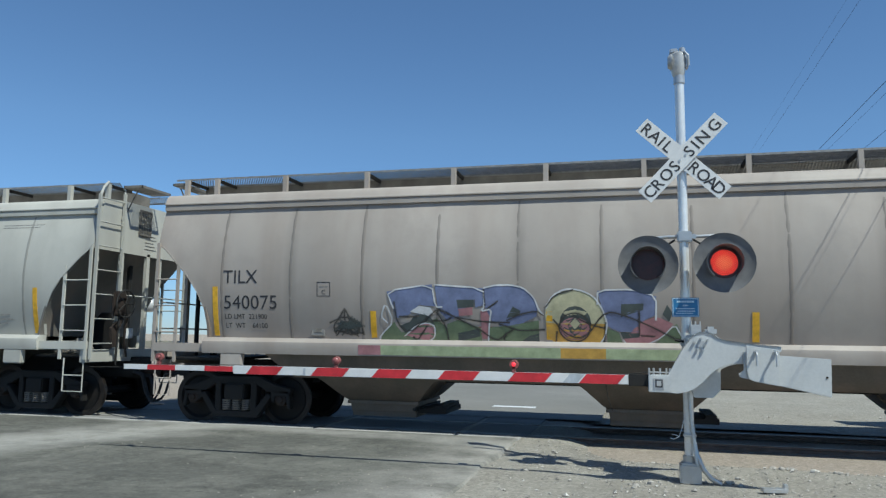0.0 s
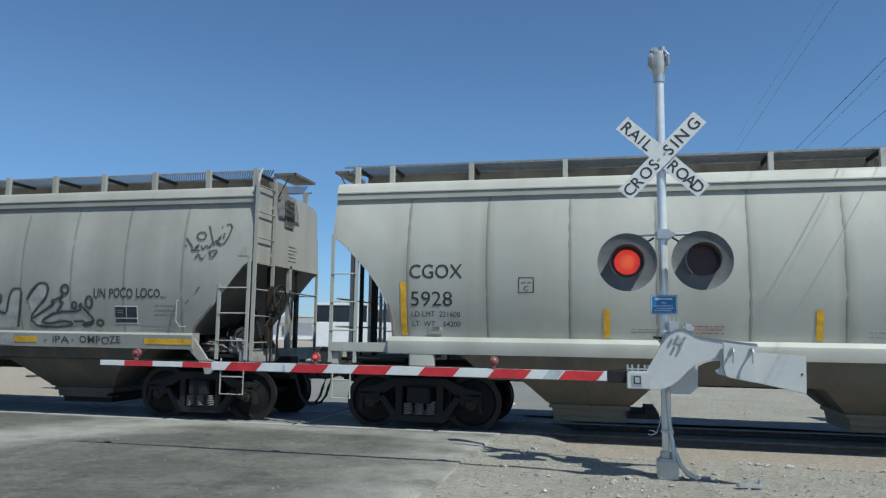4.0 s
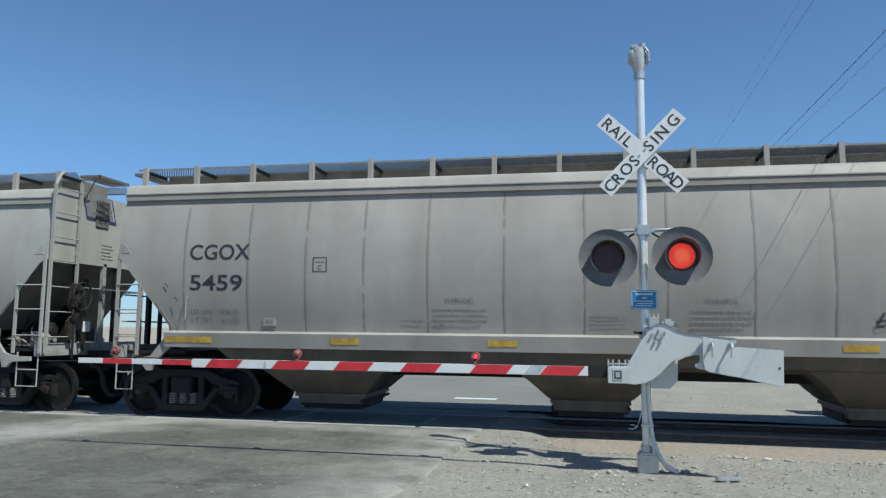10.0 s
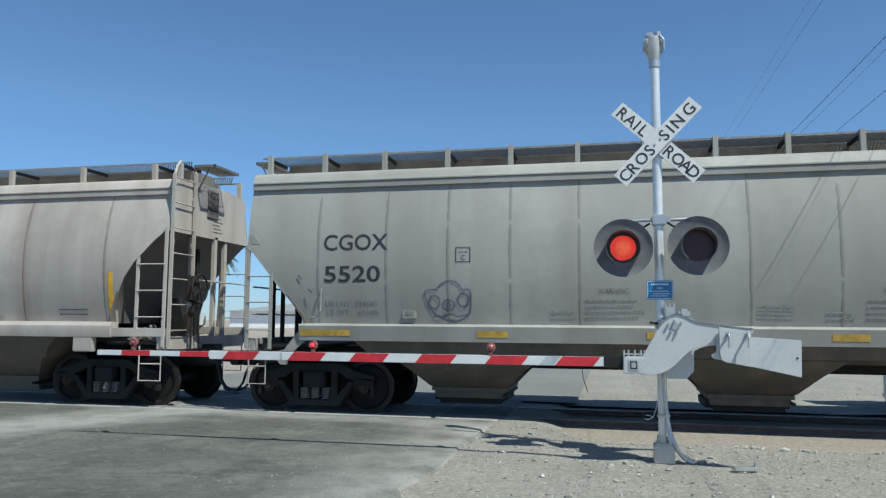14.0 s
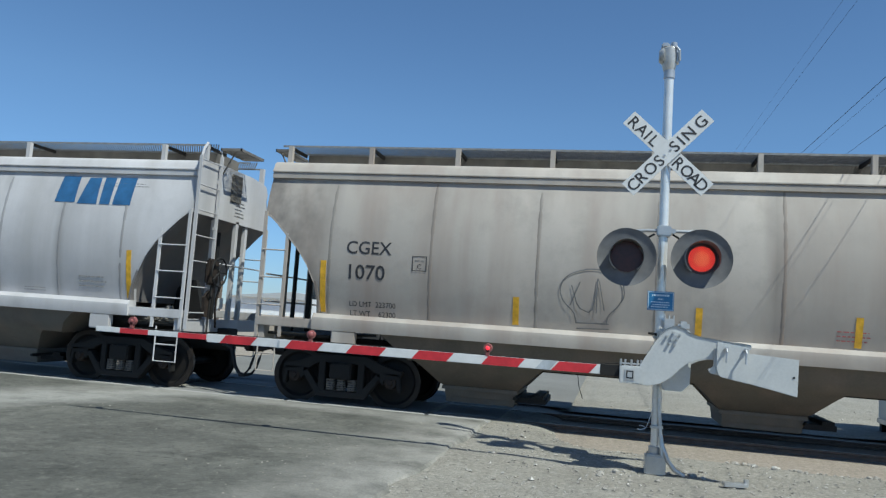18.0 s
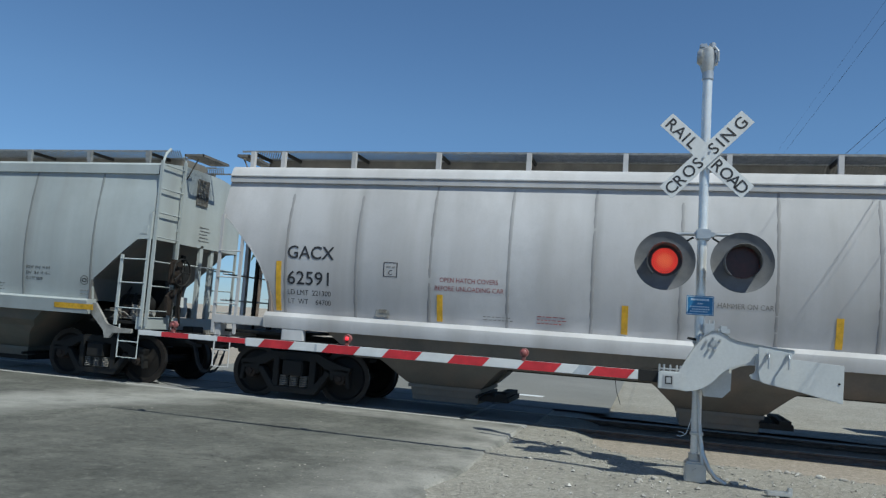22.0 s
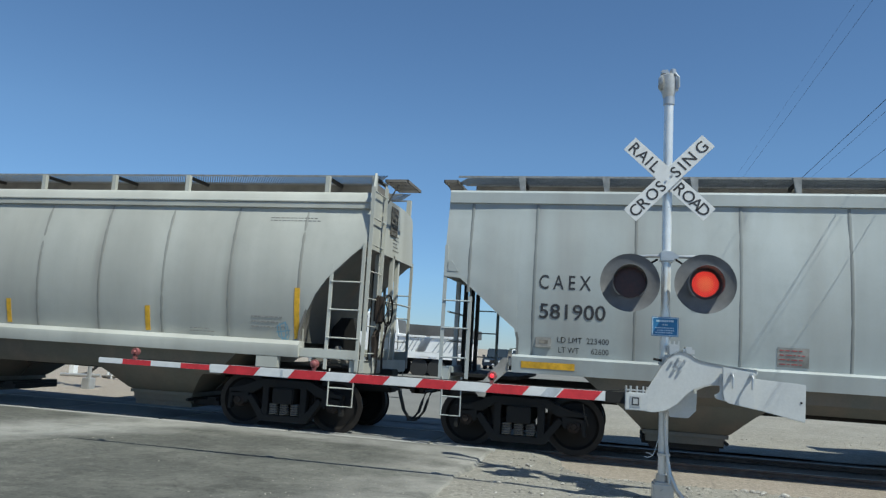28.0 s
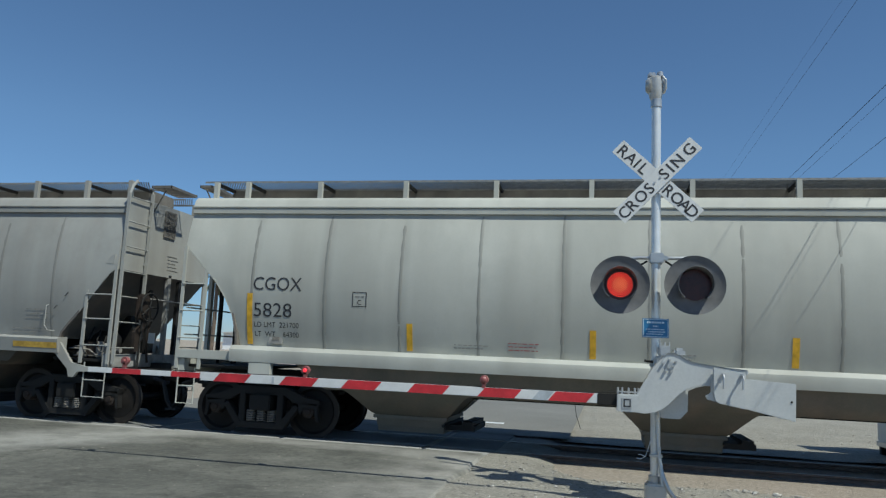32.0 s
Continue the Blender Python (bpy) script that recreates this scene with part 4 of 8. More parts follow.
def build_truck():
    """White tractor with two bottom-dump hopper trailers, side on beyond the track."""
    t = root("dump_truck", pose(-16.4, 40.0, -0.1), "white truck with two white bottom-dump trailers waiting beyond the track", "truck")
    cab = part("cab", Geo().prism([(0.0, 0.9), (0.0, 2.1), (0.12, 2.3), (5.0, 2.3), (5.0, 1.38), (3.4, 1.38), (3.3, 0.9)], -1.2, 1.2), M["vwhite"], t, bevel=0.05)
    part("roof", Geo().prism([(0.05, 3.2), (0.2, 3.34), (3.1, 3.4), (3.3, 3.3), (3.3, 3.2)], -1.2, 1.2), M["vwhite"], cab, bevel=0.03)
    for x0, x1 in ((0.05, 0.18), (2.32, 2.75), (3.18, 3.32)):
        part("pillar", Geo().box(x0, x1, -1.19, -1.1, 2.29, 3.21).box(x0, x1, 1.1, 1.19, 2.29, 3.21), M["vwhite"], cab)
    part("side_window", Geo().box(0.18, 2.32, -1.16, -1.13, 2.3, 3.2), M["vglass"], cab)
    part("side_window", Geo().box(2.75, 3.18, -1.16, -1.13, 2.3, 3.2), M["vglass"], cab)
    part("rear_panel", Geo().box(3.25, 3.32, -1.1, 1.1, 2.3, 3.2), M["vwhite"], cab)
    part("door_seam", Geo().box(2.3, 2.33, -1.206, -1.2, 1.1, 2.28), M["dullgrey"], cab)
    for x in (0.9, 1.6, 2.5):
        part("roof_lamp", Geo().box(x, x + 0.18, -0.6, -0.4, 3.38, 3.48), M["yellow"], cab, bevel=0.02)
    part("load_cover", Geo().prism([(3.45, 2.32), (3.45, 2.95), (4.72, 3.05), (4.85, 2.32)], -1.1, 1.1), M["roofdark"], t, "dark sheet over the load")
    part("end_stake", Geo().prism([(4.86, 2.2), (4.72, 3.12), (4.84, 3.14), (5.0, 2.2)], -1.18, -1.05), M["vwhite"], t)
    part("exhaust_stack", Geo().tube([(3.4, -0.9, 1.3), (3.4, -0.9, 3.5)], 0.06, 10), M["galv"], t)
    part("fuel_tank", Geo().tube([(2.0, -0.95, 0.75), (3.2, -0.95, 0.75)], 0.28, 16), M["galv"], t)
    part("chassis", Geo().box(0.3, 9.0, -0.45, 0.45, 0.8, 1.0), M["steel_dark"], t)
    part("bumper", Geo().box(-0.12, 0.05, -1.15, 1.15, 0.45, 0.9), M["galv"], t, bevel=0.03)
    for x0, x1 in ((5.0, 6.45), (6.85, 8.7)):
        h = part("hopper", Geo().prism([(x0, 2.2), (x1, 2.2), (x0 + 0.62 * (x1 - x0), 1.36), (x0 - 0.35, 1.36)], -1.15, 1.15), M["vwhite"], t, "white V-shaped hopper trailer", bevel=0.03)
        part("rim", Geo().box(x0 - 0.05, x1 + 0.05, -1.22, -1.14, 2.14, 2.24), M["vwhite"], h)
        w = x1 - x0
        for k in range(4):
            a = x0 + w * (0.3 + 0.16 * k)
            part("rib", Geo().prism([(a, 2.14), (a + 0.06, 2.14), (a - 0.27 * w + 0.06, 1.38), (a - 0.27 * w, 1.38)], -1.21, -1.15), M["dullgrey"], h)
        part("skirt", Geo().box(x0 - 0.3, x1 + 0.1, -1.2, -1.1, 1.12, 1.34), M["vwhite"], h)
        part("mudguard", Geo().prism([(x1 - 0.7, 1.08), (x1 - 0.6, 1.14), (x1 + 0.2, 1.14), (x1 + 0.28, 1.05)], -1.2, -0.6), M["vwhite"], h)
    for x in (0.9, 2.6, 3.7, 4.75, 6.2, 7.15, 8.6):
        for y in (-0.95, 0.95):
            w = part("wheel", wheel_mesh(0.5, 0.28), M["tyre"], t, "", pose(x, y, 0.5))
            part("rim", Geo().lathe([(0.0, 0.0), (0.1, -0.02), (0.27, 0.02), (0.29, 0.0)], pose(0, -0.12, 0, 90, 0, 0), 16), M["galv"], w)


def build_vehicle(name, x, y, paint_mat, label, category, pickup=False, turn=0.0):
    """A car seen from the front, nose to -y."""
    v = root(name, pose(x, y, -0.1, 0, 0, turn), label, category)
    L, W, H = (5.3, 0.95, 1.85) if pickup else (4.8, 0.95, 1.78)
    body = part("body", Geo().prism([(0, 0.45), (0.02, 0.85), (0.2, 1.0), (1.3, 1.08), (L - 0.1, 1.1), (L, 0.9), (L, 0.45)], -W, W, "x"), paint_mat, v, bevel=0.05)
    cabin_end = 3.1 if pickup else L - 0.15
    part("cabin", Geo().prism([(1.25, 1.05), (1.95, H), (cabin_end - 0.3, H), (cabin_end, 1.05)], -W + 0.12, W - 0.12, "x"), paint_mat, body, bevel=0.06)
    part("windscreen", Geo().add([(-W + 0.2, 1.26, 1.12), (W - 0.2, 1.26, 1.12), (W - 0.24, 1.86, H - 0.08), (-W + 0.24, 1.86, H - 0.08)], [(0, 1, 2, 3)]), M["vglass"], body)
    for s in (-1, 1):
        part("side_window", Geo().add([(s * (W - 0.11), 1.6, 1.14), (s * (W - 0.11), cabin_end - 0.3, 1.14), (s * (W - 0.11), cabin_end - 0.5, H - 0.1), (s * (W - 0.11), 2.0, H - 0.1)], [(0, 1, 2, 3)]), M["vglass"], body)
        part("headlight", Geo().box(s * 0.55 - 0.2, s * 0.55 + 0.2, -0.012, 0.05, 0.72, 0.88), M["white"], body, "clear headlight")
        part("mirror", Geo().box(s * (W + 0.1) - 0.1, s * (W + 0.1) + 0.1, 1.3, 1.4, 1.1, 1.25), paint_mat, body)
        for wy in (0.95, L - 1.0):
            part("wheel", wheel_mesh(0.37, 0.24), M["tyre"], v, "", pose(s * (W - 0.1), wy, 0.37, 0, 0, 90))
    part("grille", Geo().box(-0.32, 0.32, -0.015, 0.04, 0.66, 0.88), M["steel_dark"], body)
    part("bumper", Geo().box(-W + 0.03, W - 0.03, -0.08, 0.1, 0.42, 0.62), paint_mat, body, bevel=0.03)
    part("number_plate", Geo().box(-0.16, 0.16, -0.09, -0.082, 0.5, 0.6), M["white"], body, "plain pale plate")
    return v


def build_tree(x, y, h, r, seed, dark=True):
    rr = random.Random(seed)
    t = root("tree", pose(x, y, -0.1), "distant dark green tree with uneven crown", "tree", "trees along the far road")
    part("trunk", Geo().tube([(0, 0, 0), (0.1, 0, h * 0.5), (0.0, 0.1, h * 0.75)], 0.16, 8, 0.07), M["wood"], t)
    g = Geo()
    for i in range(420):
        a, b, c = rr.uniform(0, 6.28), rr.uniform(-1, 1), rr.random() ** 0.4
        rad = r * c * math.sqrt(1 - b * b) * (0.8 + 0.35 * noise.noise(Vector((a * 1.3, b * 2, seed))))
        p = Vector((rad * math.cos(a), rad * math.sin(a), h * 0.62 + b * h * 0.36 * (0.85 + 0.3 * noise.noise(Vector((a, seed, 1))))))
        q = rr.uniform(0.14, 0.32) * r / 2.5
        u, w = Vector((rr.uniform(-1, 1), rr.uniform(-1, 1), rr.uniform(-1, 1))).normalized(), Vector((rr.uniform(-1, 1), rr.uniform(-1, 1), rr.uniform(-1, 1))).normalized()
        g.add([p + u * q, p + w * q, p - u * q, p - w * q], [(0, 1, 2, 3)])
    part("crown", g, M["leaf"], t)


def build_palm(x, y, h):
    t = root("palm_tree", pose(x, y, -0.1), "distant palm tree with a ragged crown", "palm tree")
    part("trunk", Geo().tube([(0, 0, 0), (0.15, 0, h * 0.5), (0.1, 0, h)], 0.22, 10, 0.15), M["wood"], t)
    rr = random.Random(3)
    for k in range(22):
        a, up = k * 2.4, rr.uniform(-0.7, 0.9)
        g = Geo()
        pts = [Vector((0.1, 0, h)) + Vector((math.cos(a) * s, math.sin(a) * s, up * s - 0.35 * s * s)) for s in (0.0, 0.4, 0.8, 1.2, 1.6)]
        side = Vector((-math.sin(a), math.cos(a), 0))
        g.grid([[p - side * w, p + Vector((0, 0, 0.05)), p + side * w] for p, w in zip(pts, (0.03, 0.16, 0.2, 0.15, 0.02))])
        part("frond", g, M["leaf"], t)


def build_far_places():
    b = root("warehouse", pose(-31, 96, -0.1), "long low white warehouse with a dark roof band", "warehouse")
    part("wall", Geo().box(0, 10.4, 0, 18, 0, 3.0), M["vwhite"], b)
    part("roof", Geo().prism([(-0.4, 3.0), (-0.4, 4.5), (10.8, 4.3), (10.8, 3.0)], -0.5, 18.5), M["roofdark"], b, "dark grey roof band")
    for k in range(2):
        part("loading_door", Geo().box(1.6 + k * 4, 4.2 + k * 4, -0.06, 0.02, 0.2, 2.7), M["alu"], b)
    b = root("shed", pose(60, 300, -0.1), "long low white shed on the horizon", "shed")
    part("wall", Geo().box(0, 90, 0, 20, 0, 2.6), M["vwhite"], b)
    part("roof", Geo().prism([(-1, 2.6), (-1, 2.9), (45, 4.0), (91, 2.9), (91, 2.6)], -1, 21), M["alu"], b)
    b = root("shed", pose(-82, 150, -0.1), "low pale shed across the dry field", "shed")
    part("wall", Geo().box(0, 30, 0, 14, 0, 3.6), M["vwhite"], b)
    part("roof", Geo().prism([(-1, 3.6), (15, 5.2), (31, 3.6)], -1, 15), M["alu"], b)
    fence = root("fence", pose(0, 0, -0.1), "low wire fence with posts along the far field", "fence")
    for i in range(26):
        part("post", Geo().box(12 + i * 2.5, 12.08 + i * 2.5, 58, 58.08, 0, 1.3), M["wood"], fence)
    for z in (0.5, 0.85, 1.2):
        part("wire", Geo().tube([(12, 58.04, z), (75, 58.04, z)], 0.01, 4), M["galv"], fence)
    for i, (x, y, h, r) in enumerate(((-19, 300, 5.2, 3.6), (-25, 305, 4.6, 3.8), (-13.5, 330, 5.0, 3.5), (-31, 320, 5, 4), (-14, 380, 6, 4), (-11.8, 440, 6, 4))):
        build_tree(x, y, h, r, i + 1)
    build_palm(-34.5, 61, 7.4)
    g = Geo()
    for i in range(900):
        x, y = rng.uniform(-60, 60), rng.uniform(420, 520)
        if -11 < x < 2:
            continue
        q, z = rng.uniform(0.6, 1.8), rng.uniform(0.2, 2.6)
        g.add([(x - q, y, z - q), (x + q, y + 0.5, z - q * 0.8), (x + q * 0.8, y, z + q * 0.6), (x - q * 0.6, y - 0.3, z + q * 0.5)], [(0, 1, 2, 3)])
    tagged(part("far_shrubs", g, M["leaf"]), "line of far shrubs on the horizon", "shrubs", kind="stuff")


def build_scrap():
    s = root("scrap_pipes", pose(-17.4, 22.0, -0.1), "bent pipes and pale posts lying on dry ground", "scrap")
    part("post", Geo().box(-0.5, -0.28, -0.1, 0.1, 0, 0.75), M["vwhite"], s, "short white post", bevel=0.02)
    for a, b, r, m in (((0.9, 0.1, 0), (0.95, 0.1, 0.85), 0.05, "vwhite"), ((1.15, 0, 0), (1.2, 0, 0.6), 0.07, "vwhite"), ((-0.7, -0.2, 0.05), (0.6, 0.1, 0.08), 0.05, "galv"), ((-2.6, 0.3, 0.05), (-1.4, 0.2, 0.12), 0.04, "wood"), ((0.7, 0.1, 0.06), (1.9, -0.2, 0.12), 0.05, "gear")):
        part("pipe", Geo().tube([a, b], r, 10), M[m], s)
    part("hose", Geo().tube([(-0.2, 0, 0.05), (0.15, 0.05, 0.12), (0.45, 0.05, 0.35), (0.75, 0.08, 0.7)], 0.05, 8), M["tyre"], s, "black bent hose")


build_far_signal()
build_scrap()
build_cabinet()
build_power_line()
build_truck()
build_vehicle("suv", -9.25, 58.5, M["vdark"], "dark blue sport utility car waiting on the far road", "car")
build_vehicle("pickup", -9.5, 75.0, M["vwhite"], "white pickup truck waiting behind a dark car", "pickup", True)
build_far_places()

# ---- the train ----
CAR_Y = TRACK_Y
EAVE = 3.95


def bulge(z, k):
    """Half width of the body at a height; k is how far the sides swell."""
    u = max(0.0, min(1.0, (z - 1.45) / 2.5))
    return 1.55 - k * (2 * u - 1.0) ** 2


def end_edge(style):
    """The lower edge of a side near its end: metres in from the end, height."""
    if style == "round":
        return [(0.0, 3.24), (0.10, 3.20), (0.24, 3.08), (0.42, 2.90), (0.66, 2.66), (0.86, 2.38), (1.0, 2.08), (1.08, 1.78), (1.10, 1.54)]
    if style == "caex":
        return [(0.0, 2.78), (0.27, 2.76), (0.55, 2.53), (0.9, 2.22), (1.20, 1.97), (1.24, 1.8), (1.24, 1.54)]
    return [(0.0, 2.86), (0.12, 2.78), (0.30, 2.56), (0.6, 2.19), (0.88, 1.86), (1.04, 1.66), (1.07, 1.54)]


def plane_strip(car, h, k, u0, u1, z0, z1, mat, name, proud=0.006, label="", sill=False):
    """A thin painted or bolted plate on the near side, given in metres from the car's rear end."""
    rows = [[(-h + u, -((1.585 + (z0 + (z1 - z0) * j / 6 - 1.28) * 0.157 if sill else bulge(z0 + (z1 - z0) * j / 6, k)) + proud), z0 + (z1 - z0) * j / 6) for j in range(7)] for u in (u0, u1)]
    back = [[(x, y + proud * 0.9, z) for x, y, z in r] for r in rows]
    return part(name, Geo().grid([back[0], rows[0], rows[1], back[1]]), mat, car, label)


def side_text(car, h, k, words, u0, u1, z0, z1, mat=None, label="black stencilled lettering", proud=0.005, bold=0.0, slant=0.0, sill=False):
    me = text_mesh(words, 1.0, "lettering", mat, bold)
    xs, zs = [v.co.x for v in me.vertices], [v.co.z for v in me.vertices]
    a, b, c, d = min(xs), max(xs), min(zs), max(zs)
    for v in me.vertices:
        z = z0 + (v.co.z - c) / (d - c) * (z1 - z0)
        x = -h + u0 + (v.co.x - a) / (b - a) * (u1 - u0) + slant * (z - z0)
        if slant or bold and "sprayed" in label:
            x, z = x + 0.022 * noise.noise(Vector((x * 4, z * 4, 1))), z + 0.03 * noise.noise(Vector((x * 3, z * 5, 7)))
        v.co = (x, -((1.585 + (z - 1.28) * 0.157 if sill else bulge(z, k)) + proud), z)
    if z1 - z0 < 0.17:
        return tagged(part("lettering", me, None, car, label), kind="stuff")
    # large letters are painted one by one
    n = len(me.vertices)
    up = list(range(n))

    def top(i):
        while up[i] != i:
            up[i] = up[up[i]]
            i = up[i]
        return i
    for p in me.polygons:
        for i in p.vertices:
            up[top(i)] = top(p.vertices[0])
    sets = {}
    for p in me.polygons:
        sets.setdefault(top(p.vertices[0]), []).append(tuple(p.vertices))
    for faces in sets.values():
        ids = sorted({i for f in faces for i in f})
        at = {i: j for j, i in enumerate(ids)}
        one = bpy.data.meshes.new("letter")
        one.from_pydata([tuple(me.vertices[i].co) for i in ids], [], [[at[i] for i in f] for f in faces])
        one.materials.append(mat or M["letter"])
        part("letter", one, None, car, label)
    bpy.data.meshes.remove(me)


def writing_bars(car, h, k, u0, u1, z0, z1, lines, mat=None, seed=1, label="lines of small faded writing"):
    """Small writing that cannot be read, as bars."""
    rr = random.Random(seed)
    g = Geo()
    for i in range(lines):
        z = z1 - (i + 0.5) * (z1 - z0) / lines
        hh = (z1 - z0) / lines * 0.12
        u, end = u0, u1 - rr.random() * 0.25 * (u1 - u0)
        while u < end:
            w = rr.uniform(0.03, 0.09)
            y = -(bulge(z, k) + 0.004)
            g.add([(-h + u, y, z - hh), (-h + min(u + w, end), y, z - hh), (-h + min(u + w, end), y, z + hh), (-h + u, y, z + hh)], [(0, 1, 2, 3)])
            u += w + 0.022
    return tagged(part("small_writing", g, mat or M["faded"], car, label), kind="stuff")


def grating(length, width, pitch=0.05):
    """An open walkway: slanting flat bars between two edge strips."""
    g = Geo()
    n = int(length / pitch)
    for i in range(n + 1):
        x = -length / 2 + i * length / n
        g.add([(x - 0.012 + d, y, z) for y, d in ((0, 0.2), (width, -0.2)) for z in (0, -0.014)] + [(x + 0.012 + d, y, z) for y, d in ((0, 0.2), (width, -0.2)) for z in (0, -0.014)],
              [(0, 1, 3, 2), (4, 6, 7, 5), (0, 2, 6, 4), (1, 5, 7, 3)])
    for y in (0.0, width):
        g.box(-length / 2 - 0.03, length / 2 + 0.03, y - 0.006, y + 0.006, -0.03, 0.004)
    return g


# truck pieces, shared by all cars
def truck_meshes():
    wheel = Geo()
    for s in (-1, 1):
        m = pose(0, s * 0.755, 0, 90 * s, 0, 0)
        wheel.lathe([(0.0, 0.10), (0.10, 0.10), (0.12, 0.05), (0.17, 0.02), (0.34, 0.035), (0.385, 0.075), (0.43, 0.075), (0.452, 0.07), (0.457, 0.06), (0.463, -0.035), (0.488, -0.045), (0.488, -0.065), (0.40, -0.065), (0.36, -0.02), (0.17, -0.03), (0.12, -0.06), (0.0, -0.06)], m, 40)
    wheel.tube([(0, -0.98, 0), (0, 0.98, 0)], 0.075, 12)
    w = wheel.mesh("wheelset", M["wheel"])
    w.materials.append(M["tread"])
    for p in w.polygons:
        c = p.center
        r = math.hypot(c.x, c.z)
        if 0.40 < r < 0.47 and abs(abs(c.y) - 0.755) > 0.05:
            p.material_index = 1
        if r > 0.45 and abs(p.normal.y) < 0.5:
            p.material_index = 1
    frame = Geo()
    frame.prism([(-1.08, 0.56), (-0.62, 0.60), (-0.42, 0.72), (0.42, 0.72), (0.62, 0.60), (1.08, 0.56), (1.10, 0.66), (0.80, 0.72), (0.46, 0.86), (-0.46, 0.86), (-0.80, 0.72), (-1.10, 0.66)], -0.07, 0.07)
    frame.prism([(-0.72, 0.52), (-0.64, 0.58), (-0.36, 0.24), (0.36, 0.24), (0.64, 0.58), (0.72, 0.52), (0.44, 0.13), (-0.44, 0.13)], -0.09, 0.09)
    for s in (-1, 1):
        frame.box(s * 0.36 - 0.06, s * 0.36 + 0.06, -0.08, 0.08, 0.2, 0.78)
        frame.prism([(s * 1.10, 0.30), (s * 1.06, 0.62), (s * 0.70, 0.62), (s * 0.70, 0.46), (s * 0.76, 0.40), (s * 0.80, 0.52), (s * 1.0, 0.52), (s * 1.03, 0.30)], -0.07, 0.07)
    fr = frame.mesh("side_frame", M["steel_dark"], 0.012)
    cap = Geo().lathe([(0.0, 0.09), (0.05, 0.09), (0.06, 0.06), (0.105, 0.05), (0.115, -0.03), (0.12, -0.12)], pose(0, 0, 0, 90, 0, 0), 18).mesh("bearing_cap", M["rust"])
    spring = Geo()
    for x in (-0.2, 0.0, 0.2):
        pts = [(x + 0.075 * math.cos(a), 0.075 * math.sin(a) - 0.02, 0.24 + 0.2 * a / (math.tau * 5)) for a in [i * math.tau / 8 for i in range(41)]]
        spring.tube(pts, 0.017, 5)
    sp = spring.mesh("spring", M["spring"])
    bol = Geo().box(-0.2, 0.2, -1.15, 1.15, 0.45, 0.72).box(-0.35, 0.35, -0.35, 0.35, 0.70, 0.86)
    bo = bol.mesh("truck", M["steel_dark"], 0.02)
    shoe = Geo()
    for s in (-1, 1):
        shoe.prism([(s * 0.40, 0.30), (s * 0.47, 0.3), (s * 0.45, 0.62), (s * 0.39, 0.62)], -0.85, -0.65)
        shoe.prism([(s * 0.40, 0.30), (s * 0.47, 0.3), (s * 0.45, 0.62), (s * 0.39, 0.62)], 0.65, 0.85)
        shoe.box(s * 0.42 - 0.04, s * 0.42 + 0.04, -0.9, 0.9, 0.36, 0.44)
    sh = shoe.mesh("brake_beam", M["rust"])
    return w, fr, cap, sp, bo, sh


TRUCK = truck_meshes()
WHEELSETS = []


def build_truck_set(car, x):
    w, fr, cap, sp, bo, sh = TRUCK
    t = part("truck", bo, None, car, "dark steel truck with four wheels", pose(x, 0, 0))
    for s in (-1, 1):
        part("side_frame", fr, None, t, "", pose(0, s * 1.0, 0))
        part("spring", sp, None, t, "coil springs", pose(0, s * 1.0, 0))
        for ax in (-0.89, 0.89):
            part("bearing_cap", cap, None, t, "", pose(ax, s * 1.0, 0.457, 0, 0, 0 if s < 0 else 180))
    part("brake_beam", sh, None, t)
    for ax in (-0.89, 0.89):
        ob = part("wheelset", w, None, t, "worn steel wheels on an axle", pose(ax, 0, 0.457))
        WHEELSETS.append((ob, ax))


def ladder(car, mat, a, b, zs, stile_z, r=0.014, stile=0.028, name="ladder"):
    """Two flat stiles at a and b (x, y) with rungs at the heights zs."""
    g = Geo()
    for (x, y), (z0, z1) in zip((a, b), stile_z):
        g.box(x - stile, x + stile, y - stile * 0.6, y + stile * 0.6, z0, z1)
    ob = part(name, g, mat, car, "steel ladder")
    for z in zs:
        part("rung", Geo().tube([(a[0], a[1] - 0.02, z), (b[0], b[1] - 0.02, z)], r, 6), mat, ob)
    return ob


